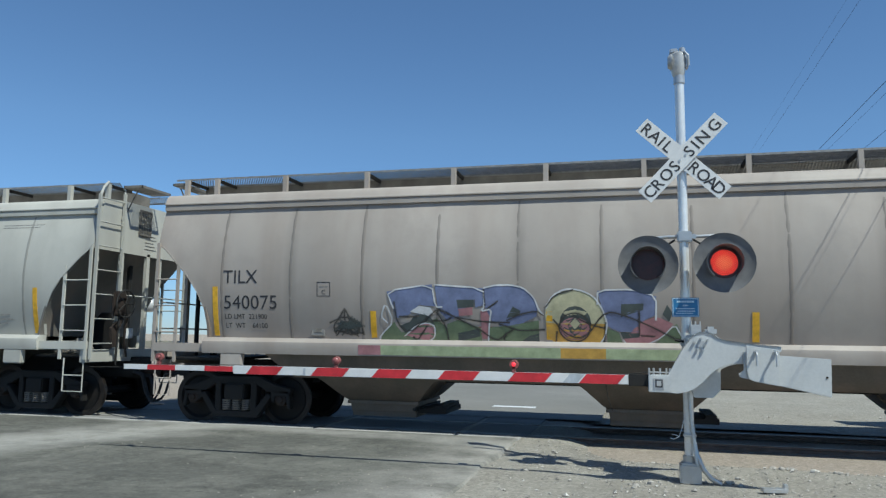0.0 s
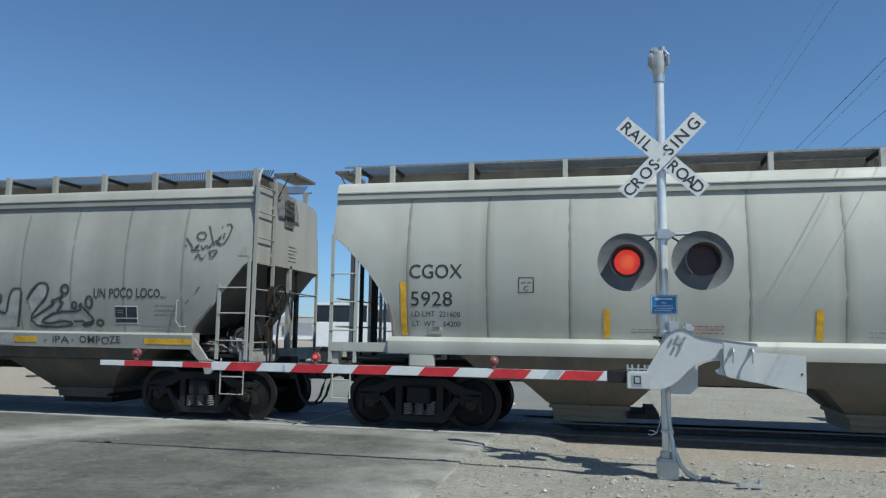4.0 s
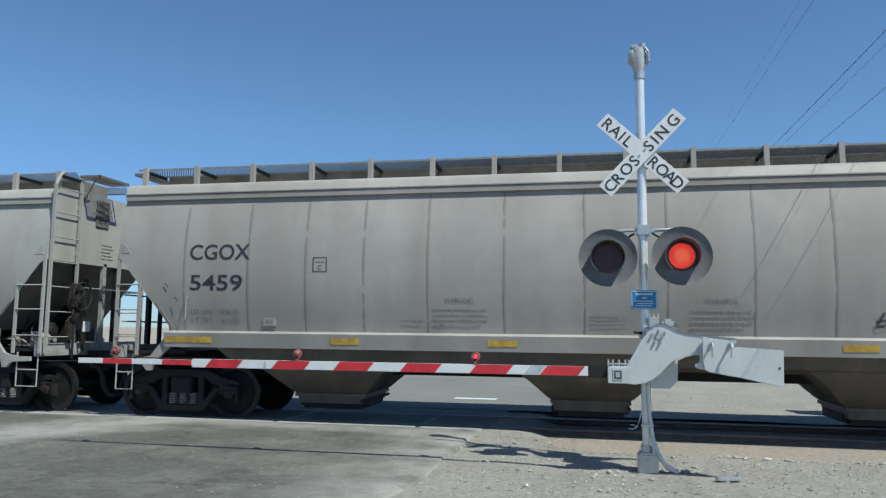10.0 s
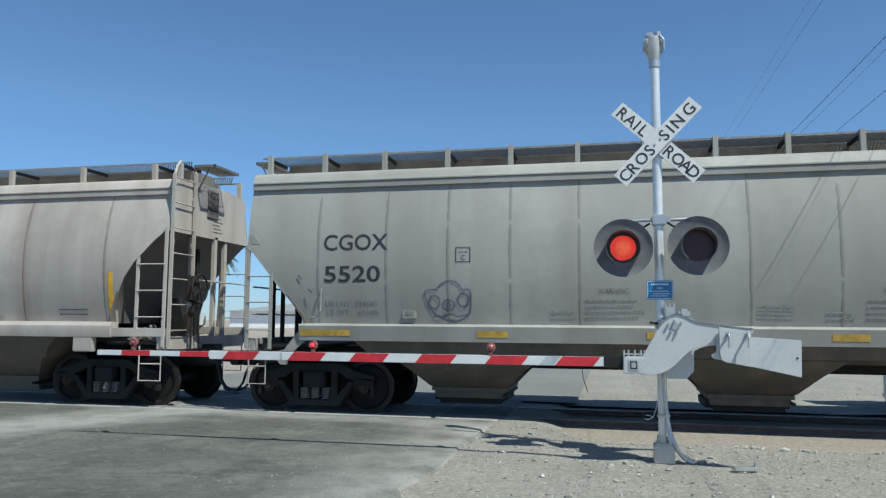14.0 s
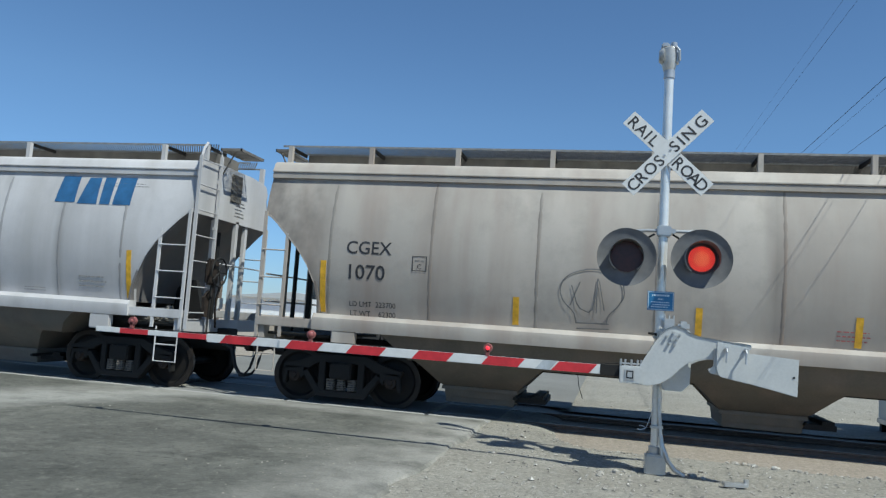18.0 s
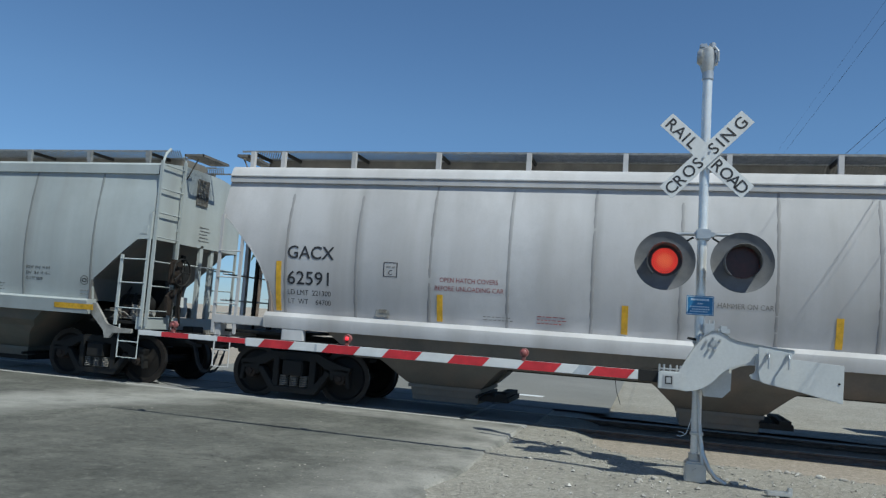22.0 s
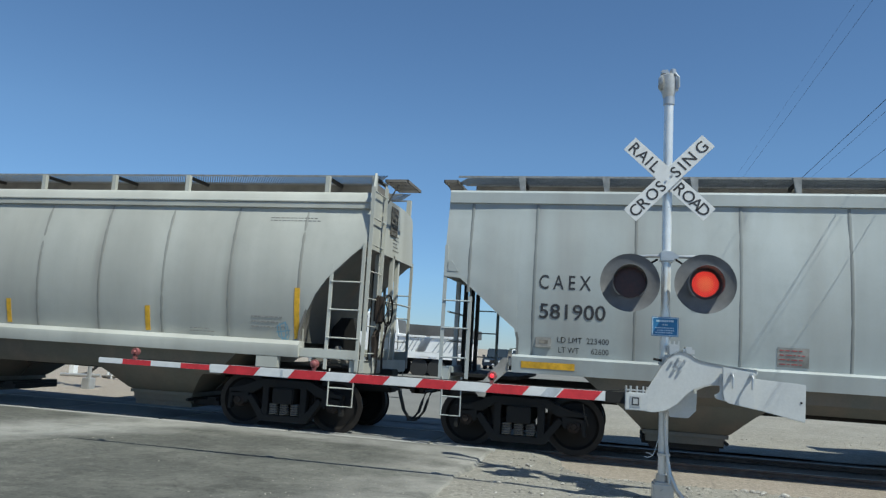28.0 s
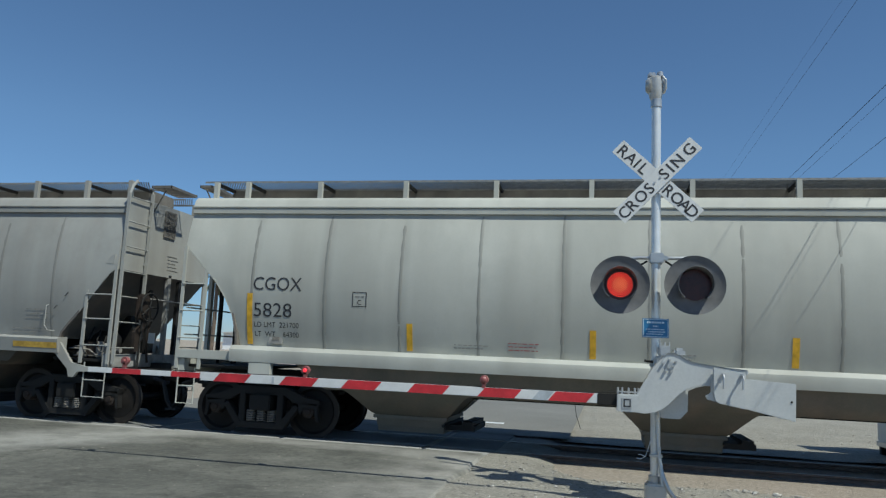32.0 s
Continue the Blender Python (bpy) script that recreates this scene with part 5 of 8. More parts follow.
def build_end(car, h, sx, style, mat, k, slope):
    """Ladders, platform, draft gear and brake gear at one end; sx 1 is the leading end."""
    def X(d):
        return sx * (h - d)
    edge = end_edge(style)
    z0 = edge[0][1]
    wall = Geo()
    top_w = bulge(3.97, k) - 0.05
    pts = [(-bulge(z, k) + 0.01, z) for z in (z0, z0 + 0.4, 3.7, 3.97)] + [(-top_w, 4.20), (-0.7, 4.285), (0.7, 4.285), (top_w, 4.20)] + [(bulge(z, k) - 0.01, z) for z in (3.97, 3.7, z0 + 0.4, z0)]
    wall.prism(pts, X(0.0), X(0.04), "x")
    w = part("end_wall", wall, mat, car)
    rows = [[(X(d + 0.003), y, z) for d, z in edge] for y in (-1.5, 1.5)]
    part("slope_sheet", Geo().grid(rows + [[(X(d + 0.04), 1.5, z + 0.02) for d, z in edge], [(X(d + 0.04), -1.5, z + 0.02) for d, z in edge], rows[0]]), slope, car, "dirty sloping end sheet with its shade in the paint")
    part("edge_flange", Geo().grid([[(X(d), -bulge(z, k) - 0.004, z), (X(d), -bulge(z, k) - 0.004, z + 0.035), (X(d), -bulge(z, k) + 0.06, z + 0.035), (X(d), -bulge(z, k) + 0.06, z)] for d, z in edge]), mat, car)
    dark = M["steel_dark"]
    frame_mat = mat if style != "flat" else M["frame_grey"]
    # platform and end sill
    part("end_sill", Geo().box(min(X(0.02), X(0.16)), max(X(0.02), X(0.16)), -1.5, 1.5, 1.06, 1.30), frame_mat, car, bevel=0.01)
    part("platform", Geo().box(min(X(0.16), X(1.3)), max(X(0.16), X(1.3)), -1.35, 1.35, 1.15, 1.2), dark, car)
    if style == "round":
        for s in (-1, 1):
            part("sill_extension", Geo().box(min(X(0.0), X(1.12)), max(X(0.0), X(1.12)), s * 1.5 - 0.05, s * 1.5 + 0.05, 1.30, 1.46), mat, car, bevel=0.012)
            part("jack_pad", Geo().box(min(X(1.42), X(1.85)), max(X(1.42), X(1.85)), s * 1.52 - 0.06, s * 1.52 + 0.06, 1.02, 1.30), mat, car, bevel=0.02)
    else:
        for s in (-1, 1):
            part("gusset", Geo().prism([(X(1.12), 1.5), (X(1.05), 1.5), (X(0.75), 1.12), (X(0.45), 1.06), (X(0.2), 1.06), (X(0.2), 0.98), (X(0.6), 0.96), (X(0.68), 0.86), (X(0.78), 0.86), (X(0.82), 1.0), (X(1.12), 1.28)], s * 1.52 - 0.03, s * 1.52 + 0.03), mat if style == "flat" else M["frame_grey"], car)
    stub = part("draft_sill", Geo().box(min(X(2.6), X(-0.22)), max(X(2.6), X(-0.22)), -0.19, 0.19, 0.72, 1.14), dark, car, bevel=0.015)
    part("coupler", Geo().box(min(X(-0.2), X(-0.58)), max(X(-0.2), X(-0.58)), -0.075, 0.075, 0.80, 0.95).box(min(X(-0.56), X(-0.78)), max(X(-0.56), X(-0.78)), -0.16, 0.13, 0.74, 1.02), M["rust"], stub, "rusty knuckle coupler", bevel=0.03)
    y = -0.32
    for dy, dx in ((0.0, 0.0), (-0.14, 0.06)):
        hose = [(X(-0.2 - dx), y + dy, 0.86), (X(-0.40 - dx), y + dy, 0.80), (X(-0.46 - dx), y + dy, 0.62), (X(-0.51 - dx), y + dy, 0.45), (X(-0.60 - dx), y + dy, 0.33), (X(-0.70), y + dy, 0.295), (X(-0.78), y + dy, 0.295)]
        part("air_hose", Geo().tube(hose, 0.026, 8), M["tyre"], stub, "black rubber brake hose")
    part("hose_bracket", Geo().box(min(X(0.05), X(-0.2)), max(X(0.05), X(-0.2)), y - 0.05, y + 0.05, 0.80, 0.92), dark, stub)
    part("uncoupling_rod", Geo().tube([(X(0.1), -1.45, 1.0), (X(-0.08), -1.4, 0.98), (X(-0.1), -0.5, 0.95), (X(-0.5), -0.15, 1.0)], 0.012, 6), dark, stub)
    # middle posts under the slope
    for y in (0.0,):
        part("bulkhead_post", Geo().box(min(X(0.28), X(0.34)), max(X(0.28), X(0.34)), y - 0.05, y + 0.05, 1.2, z0 - 0.18), dark, car)
    for s in (-1, 1):
        part("end_post", Geo().box(min(X(0.03), X(0.10)), max(X(0.03), X(0.10)), s * 0.62 - 0.05, s * 0.62 + 0.05, 1.3, z0 + 0.1), dark if style == "flat" else frame_mat, car)
    if sx < 0:
        for y in (-0.36, 0.34):
            part("bulkhead_post", Geo().box(min(X(0.12), X(0.18)), max(X(0.12), X(0.18)), y - 0.035, y + 0.035, 1.2, z0 - 0.05), dark, car)
        for z in (1.72, 2.2):
            part("cross_rail", Geo().tube([(X(0.08), -1.45, z), (X(0.08), 1.45, z)], 0.016, 6), frame_mat, car)
    else:
        part("bulkhead", Geo().prism([(X(0.42), 1.2), (X(1.2), 1.2), (X(1.16), 1.75), (X(0.9), 2.05), (X(0.66), 2.05)], -0.06, 0.06), dark, car)
        part("end_post", Geo().box(min(X(0.0), X(0.07)), max(X(0.0), X(0.07)), 0.12, 0.22, 1.3, z0 + 0.05), frame_mat, car)
        part("cross_rail", Geo().tube([(X(-0.03), -0.76, 2.38), (X(-0.03), 1.45, 2.38)], 0.016, 6), frame_mat, car)
    # side ladders low on the corner, both sides
    for s in (-1, 1):
        lz = [1.45, 1.93, 2.38] if style != "round" else [1.66, 2.14, 2.62]
        top = 2.46 if style != "round" else 2.92
        inner = 0.58 if sx > 0 else 0.46
        lad = ladder(car, mat, (X(0.02), s * 1.53), (X(inner), s * 1.53), lz, ((1.12, 3.3 if style != "flat" else 2.95), (1.12, top)))
        # stirrup step
        part("stirrup", Geo().tube([(X(0.06), s * 1.5, 1.14), (X(0.06), s * 1.5, 0.52), (X(inner - 0.08), s * 1.5, 0.52), (X(inner - 0.08), s * 1.5, 1.14)], 0.015, 6), mat, lad)
        part("step_bar", Geo().tube([(X(0.06), s * 1.5, 0.82), (X(inner - 0.08), s * 1.5, 0.82)], 0.014, 6), mat, lad)
    s = -1 if sx > 0 else 1
    # tall end ladder up to the roof
    zs = [1.42 + 0.47 * i for i in range(7)]
    lad = ladder(car, mat, (X(-0.06), s * 1.48), (X(-0.06), s * 0.76), zs, ((1.12, 4.30), (1.2, 4.42)), 0.013, 0.03, "end_ladder")
    part("hand_rail", Geo().tube([(X(-0.06), s * 1.48, 4.26), (X(-0.03), s * 1.36, 4.46), (X(0.03), s * 1.16, 4.60)], 0.026, 6), mat, lad)
    part("hand_rail", Geo().tube([(X(-0.06), s * 0.76, 4.4), (X(-0.02), s * 0.72, 4.52), (X(0.05), s * 0.7, 4.55)], 0.016, 6), mat, lad)
    for z in (3.0, 3.9):
        part("standoff", Geo().box(min(X(0.0), X(-0.07)), max(X(0.0), X(-0.07)), s * 1.44 - 0.02, s * 1.44 + 0.02, z, z + 0.06), mat, lad)
        part("standoff", Geo().box(min(X(0.0), X(-0.07)), max(X(0.0), X(-0.07)), s * 0.76 - 0.02, s * 0.76 + 0.02, z, z + 0.06), mat, lad)
    # cross-over board above the end
    for side in (-1,):
        y0, y1 = -0.78, 0.16
        a, b = sorted((X(-0.02), X(-0.46 if sx > 0 else -0.28)))
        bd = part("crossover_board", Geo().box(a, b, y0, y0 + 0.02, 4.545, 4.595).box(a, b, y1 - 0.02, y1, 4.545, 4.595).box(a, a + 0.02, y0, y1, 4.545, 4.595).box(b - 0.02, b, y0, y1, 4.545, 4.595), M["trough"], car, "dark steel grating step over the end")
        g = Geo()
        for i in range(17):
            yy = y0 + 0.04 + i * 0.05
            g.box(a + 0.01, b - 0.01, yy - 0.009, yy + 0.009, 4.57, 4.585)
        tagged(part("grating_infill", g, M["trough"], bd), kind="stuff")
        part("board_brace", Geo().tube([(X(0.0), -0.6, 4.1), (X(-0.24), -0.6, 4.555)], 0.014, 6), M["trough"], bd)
    # small plate of mesh and writing on the end
    frame = Geo()
    fa, fb = min(X(-0.012), X(-0.03)), max(X(-0.012), X(-0.03))
    for y0, y1, za, zb in ((-0.22, -0.19, 3.66, 4.20), (0.15, 0.18, 3.66, 4.20), (-0.19, 0.15, 3.66, 3.69), (-0.19, 0.15, 4.17, 4.20)):
        frame.box(fa, fb, y0, y1, za, zb)
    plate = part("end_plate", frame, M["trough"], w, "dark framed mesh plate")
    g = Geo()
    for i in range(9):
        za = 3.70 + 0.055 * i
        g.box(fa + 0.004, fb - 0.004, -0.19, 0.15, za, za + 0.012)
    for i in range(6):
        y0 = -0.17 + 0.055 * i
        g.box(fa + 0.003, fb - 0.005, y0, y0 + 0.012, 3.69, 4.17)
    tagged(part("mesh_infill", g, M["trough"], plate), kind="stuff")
    g = Geo()
    for i in range(5):
        g.box(min(X(-0.004), X(-0.008)), max(X(-0.004), X(-0.008)), 0.0 + 0.02 * (i % 2), 0.4 - 0.05 * (i % 3), z0 + 0.15 + i * 0.07, z0 + 0.16 + i * 0.07)
    tagged(part("small_writing", g, M["faded"], w, "lines of small writing"), kind="stuff")
    if style != "round":
        part("corner_bracket", Geo().prism([(X(0.05), z0 + 0.08), (X(0.25), z0 + 0.08), (X(0.22), z0 + 0.15), (X(0.13), z0 + 0.26), (X(0.05), z0 + 0.26)], -bulge(z0 + 0.2, k) - 0.014, -bulge(z0 + 0.2, k) + 0.02), mat, car, "pressed corner plate", bevel=0.01)
    if style == "flat":
        part("grab_iron", Geo().tube([(X(1.40), -1.50, 2.16), (X(1.40), -1.56, 2.14), (X(1.40), -1.56, 1.78), (X(1.32), -1.56, 1.68), (X(1.22), -1.50, 1.68)], 0.011, 6), mat, car)
        for q in ((1.05, 2.12), (0.85, 2.36)):
            part("slot", Geo().box(-0.05, 0.05, -0.006, 0.0, -0.007, 0.007), M["letter"], car, "dark slot", pose(X(q[0]) + 0.15 * -sx, -1.553, q[1]) @ Matrix.Rotation(radians(45 * -sx), 4, "Y"))
    if sx > 0:
        # hand brake and air gear on the leading end
        hb = part("hand_brake", Geo().box(X(-0.02), X(-0.14), -0.95, -0.6, 1.95, 2.45), M["rust"], car, "rusty hand brake gear box", bevel=0.04)
        ring = [(X(-0.24), -0.78 + 0.27 * math.cos(a), 2.2 + 0.27 * math.sin(a)) for a in [i * math.tau / 20 for i in range(21)]]
        wh = Geo().tube(ring, 0.018, 6, caps=False)
        for a in range(5):
            wh.tube([(X(-0.24), -0.78, 2.2), (X(-0.24), -0.78 + 0.27 * math.cos(a * 1.2566), 2.2 + 0.27 * math.sin(a * 1.2566))], 0.012, 5)
        part("brake_wheel", wh, dark, hb, "black hand brake wheel")
        part("brake_rod", Geo().tube([(X(-0.1), -0.78, 1.95), (X(-0.08), -0.78, 1.0)], 0.02, 6), dark, hb)
        # valves and pipework that stand on the platform
        for d, yy, ww, hh in ((0.30, -1.22, 0.10, 0.16), (0.52, -1.10, 0.13, 0.24), (0.80, -1.18, 0.09, 0.14)):
            valve = part("control_valve", Geo().box(X(d) - ww, X(d) + ww, yy - 0.09, yy + 0.09, 1.2, 1.2 + hh), M["gear"], car, "pale dusty brake valve", bevel=0.03)
            part("valve_cap", Geo().lathe([(0.0, 0.08), (0.05, 0.075), (0.065, 0.04), (0.065, -0.01), (0.0, -0.01)], pose(X(d), yy, 1.2 + hh), 12), M["gear"], valve)
            part("valve_flange", Geo().box(X(d) - ww - 0.025, X(d) + ww + 0.025, yy - 0.11, yy + 0.11, 1.24, 1.265), M["gear"], valve)
        for j in range(3):
            part("brake_pipe", Geo().tube([(X(0.12), -1.3 + 0.12 * j, 1.26 + 0.07 * j), (X(0.42), -1.32 + 0.12 * j, 1.27 + 0.07 * j), (X(0.62), -1.26 + 0.12 * j, 1.36 + 0.05 * j), (X(1.05), -1.25 + 0.12 * j, 1.38 + 0.03 * j)], 0.017, 6), M["gear"], car, "bent steel brake pipe")
        part("brake_chain", Geo().tube([(X(-0.2), -0.62, 2.0), (X(-0.16), -0.66, 1.7), (X(-0.12), -0.6, 1.45), (X(-0.1), -0.5, 1.15)], 0.022, 6), M["rust"], hb, "hanging brake chain")
        part("bell_crank", Geo().prism([(-0.95, 1.72), (-0.66, 1.95), (-0.6, 1.9), (-0.78, 1.62), (-0.8, 1.35), (-0.9, 1.35)], min(X(-0.02), X(-0.08)), max(X(-0.02), X(-0.08)), "x"), M["rust"], hb)
        part("routing_plate", Geo().box(min(X(-0.15), X(-0.17)), max(X(-0.15), X(-0.17)), -0.62, -0.42, 1.52, 1.72), M["white"], hb, "small white plate")
        if style == "round":
            return
        part("air_reservoir", Geo().lathe([(0.0, -0.42), (0.12, -0.4), (0.2, -0.3), (0.2, 0.3), (0.12, 0.4), (0.0, 0.42)], pose(X(1.0), -0.45, 1.52, 0, 90, 0), 20), dark, car, "black air reservoir")
        part("brake_cylinder", Geo().lathe([(0.0, -0.3), (0.13, -0.3), (0.13, 0.15), (0.05, 0.2), (0.05, 0.34), (0.0, 0.34)], pose(X(0.55), -0.9, 1.36, 0, 90, 0), 16), M["frame_grey"], car)
        part("control_valve", Geo().box(X(0.75), X(0.5), -1.2, -0.95, 1.2, 1.5), M["rust"], car, bevel=0.03)
        for j in range(4):
            part("brake_pipe", Geo().tube([(X(0.3 + 0.2 * j), -1.1, 1.25), (X(0.35 + 0.2 * j), -1.0 + 0.1 * j, 1.5 + 0.12 * j), (X(0.55 + 0.2 * j), -0.7, 1.62), (X(0.9), -0.6, 1.4)], 0.015, 6), dark, car)


def build_car(left, right, style, colour, label, ribs, posts, yellow=(), sill_marks=(), post_mat=None, bright=False, sooty=False):
    L = right - left
    h = L / 2
    name, col, grime, warm = colour
    pitch = (ribs[-1] - ribs[2]) / (len(ribs) - 3)
    mat = car_paint(name, col, grime, warm)
    skin = car_paint(name + "_sheets", col, grime, warm, (ribs[2] - h, pitch), 0.35 - h if sooty else None) if style != "flat" else mat
    # rib colour; on caex the dirt and the rib's shade both darken it
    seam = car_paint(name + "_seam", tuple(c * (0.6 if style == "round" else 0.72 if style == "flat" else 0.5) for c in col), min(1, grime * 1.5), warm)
    # dusty car paint for hull and hoppers, with the underside's shade in its colour
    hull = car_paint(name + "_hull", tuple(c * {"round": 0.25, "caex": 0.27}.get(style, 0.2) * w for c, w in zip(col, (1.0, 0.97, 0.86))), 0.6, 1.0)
    # grimy copy of the car paint, darkened to hold the end sheets' shade
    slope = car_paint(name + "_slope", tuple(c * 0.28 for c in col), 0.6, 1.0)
    k = {"round": 0.22, "caex": 0.13}.get(style, 0.18)
    car = root("hopper_car", pose(left + h, CAR_Y, 0), label, "hopper car", "cars of the train")
    edge = end_edge(style)
    eave = EAVE + (0.12 if style == "caex" else 0.02)
    stations = [(-h + a, z) for a, z in edge] + [(-h + edge[-1][0] + (L - 2 * edge[-1][0]) * i / 24, 1.54) for i in range(1, 24)] + [(h - a, z) for a, z in edge[::-1]]
    for side in (-1, 1):
        rows = []
        for x, z0 in stations:
            rows.append([(x, side * (bulge(z0 + (eave - z0) * j / 10, k) + 0.006 * noise.noise(Vector((x * 0.9 + left, j * 0.5, side)))), z0 + (eave - z0) * j / 10) for j in range(11)])
        part("side_wall", Geo().grid(rows), skin, car)
    for u in ribs:
        x = -h + u
        w = 0.03 if style != "caex" else 0.026
        out = {"round": 0.0045, "caex": 0.006}.get(style, 0.004)
        zb = 1.56
        for d, z in edge:
            if min(u, L - u) <= d:
                zb = z
                break
        rows = [[(x - w, -bulge(z, k), z), (x - w * 0.5, -bulge(z, k) - out, z), (x + w * 0.5, -bulge(z, k) - out, z), (x + w, -bulge(z, k), z)] for z in [zb + (eave - 0.02 - zb) * j / 8 for j in range(9)]]
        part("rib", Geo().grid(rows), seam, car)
    # roof with rounded eaves, hatch trough
    if style == "caex":
        e = bulge(EAVE, k)
        half = [(e - 0.02, 4.03), (e + 0.045, 4.045), (e + 0.045, 4.22), (e + 0.015, 4.26), (e - 0.25, 4.30), (0.6, 4.37)]
        prof = [(-y, z) for y, z in half] + half[::-1]
    else:
        e = bulge(EAVE, k)
        half = [(e, 3.92), (e + 0.068, 3.93), (e + 0.07, 4.015), (e + 0.055, 4.02), (e + 0.055, 4.03), (e + 0.085, 4.035), (e + 0.085, 4.055), (e + 0.055, 4.10), (e + 0.03, 4.17), (e - 0.03, 4.225), (e - 0.08, 4.242), (0.7, 4.30)]
        prof = [(-y, z) for y, z in half] + half[::-1]
    roof = part("roof", Geo().prism(prof, -h + 0.015, h - 0.015, "x"), mat, car)
    # the dark colour holds the shade of the walkway on the hatch
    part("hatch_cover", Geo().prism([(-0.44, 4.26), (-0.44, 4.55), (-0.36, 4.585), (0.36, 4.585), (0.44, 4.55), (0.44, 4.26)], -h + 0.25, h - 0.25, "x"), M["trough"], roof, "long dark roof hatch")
    for side in (-1, 1):
        key = (round(L, 1), "board")
        if key not in BOARDS:
            BOARDS[key] = grating(L - 0.1, 0.66).mesh("running_board", M["hatch"])
        part("running_board", BOARDS[key], None, car, "dark steel grating walkway along the roof", pose(0, -1.09 if side < 0 else 0.47, 4.59))
    for u in posts:
        x = -h + u
        if style == "caex":
            g = Geo().prism([(x - 0.035, 4.27), (x + 0.035, 4.27), (x + 0.035, 4.585), (x - 0.09, 4.585)], -1.14, -1.08)
        else:
            g = Geo().box(x - 0.04, x + 0.04, -1.18, -1.10, 4.22, 4.61 if style == "flat" else 4.56)
        br = part("board_bracket", g, post_mat or mat, car)
        part("cross_beam", Geo().box(x - 0.018, x + 0.018, -1.1, -0.45, 4.50, 4.56), M["steel_dark"], br)
        part("board_bracket", Geo().prism([(1.18, 4.22), (1.18, 4.585), (1.10, 4.585), (1.10, 4.23)], x - 0.045, x + 0.045, "x"), post_mat or mat, car)
    for side in (-1, 1):
        d = edge[-1][0] - 0.04
        y0 = side * 1.36
        if style == "round":
            prof = [(y0, 1.29), (side * 1.585, 1.29), (side * 1.61, 1.44), (side * 1.60, 1.50), (side * 1.53, 1.57), (y0, 1.57)]
        else:
            prof = [(y0, 1.28), (side * 1.584, 1.28), (side * 1.624, 1.53), (side * 1.59, 1.56), (y0, 1.57)]
        part("side_sill", Geo().prism(prof, -h + d, h - d, "x"), mat, car)
    # hull between sills and the three hoppers
    low = {"round": 0.88, "caex": 0.92}.get(style, 1.0)
    start = {"round": 2.25, "caex": 2.3}.get(style, 1.95)
    rings = [[(s * (h - cut), y * w, z) for s, y in ((-1, -1), (1, -1), (1, 1), (-1, 1))] for z, w, cut in ((1.3, 1.5, start), (1.08, 1.42, start + 0.26), (low, 1.2, start + 0.46))]
    part("under_hull", Geo().add([v for r in rings for v in r], [(0, 3, 2, 1), (8, 9, 10, 11)] + [(i * 4 + (j + 1) % 4, i * 4 + j, i * 4 + 4 + j, i * 4 + 4 + (j + 1) % 4)[::-1] for i in range(2) for j in range(4)]), hull, car, "dusty underside sheets with shade in their colour")
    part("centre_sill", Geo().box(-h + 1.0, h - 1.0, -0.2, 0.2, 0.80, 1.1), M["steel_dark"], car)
    pitch = 4.55
    for c in (-pitch, 0, pitch):
        g = Geo()
        lv = [(1.32, 1.60, 1.50), (1.08, 1.34, 1.36), (0.80, 0.98, 1.10), (0.52, 0.70, 0.80), (0.47, 0.62, 0.72), (0.30, 0.60, 0.70)]
        ringz = []
        for z, a, b in lv:
            ringz.append([(c - a, -b, z), (c + a, -b, z), (c + a, b, z), (c - a, b, z)])
        vs = [p for r in ringz for p in r]
        g.add(vs, [(i * 4 + j, i * 4 + (j + 1) % 4, i * 4 + 4 + (j + 1) % 4, i * 4 + 4 + j) for i in range(5) for j in range(4)] + [(20, 21, 22, 23)])
        hp = part("hopper", g, hull, car, "dusty sloping discharge hopper with shade in its colour")
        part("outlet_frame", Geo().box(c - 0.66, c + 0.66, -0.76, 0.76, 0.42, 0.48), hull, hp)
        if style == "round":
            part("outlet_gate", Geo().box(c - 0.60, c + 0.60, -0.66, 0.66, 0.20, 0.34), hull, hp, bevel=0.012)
            part("gate_slide", Geo().box(c + 0.58, c + 1.12, -0.58, 0.58, 0.27, 0.36).box(c + 0.9, c + 1.08, -0.62, 0.62, 0.36, 0.42), M["steel_dark"], hp, "dark sliding gate frame")
        else:
            part("outlet_gate", Geo().box(c - 0.54, c + 0.54, -0.62, 0.62, 0.20, 0.31).box(c - 0.66, c - 0.54, -0.5, 0.5, 0.24, 0.36).box(c + 0.54, c + 0.62, -0.5, 0.5, 0.25, 0.33), M["steel_dark"], hp)
        part("gate_shaft", Geo().tube([(c + 0.62, -0.86, 0.36), (c + 0.62, 0.86, 0.36)], 0.03, 8), M["steel_dark"], hp)
        for s in (-1, 1):
            part("hopper_rib", Geo().prism([(c + s * 1.5, 1.3), (c + s * 0.74, 0.52), (c + s * 0.66, 0.54), (c + s * 1.42, 1.3)], -0.04, 0.04), hull, hp)
    for u, tall in yellow:
        plane_strip(car, h, k, u - 0.05, u + 0.05, 1.60, tall, M["yellow"], "reflector", label="yellow reflective strip")
    for a, b in sill_marks:
        plane_strip(car, h, k, a, b, 1.36, 1.465, M["yellow_dirty" if style == "flat" and not bright else "yellow"], "reflector", 0.005, "yellow reflective strip", True)
    for sx in (-1, 1):
        build_truck_set(car, sx * (h - {"round": 1.48, "caex": 1.29}.get(style, 1.13)))
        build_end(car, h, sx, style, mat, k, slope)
    return car, h, k


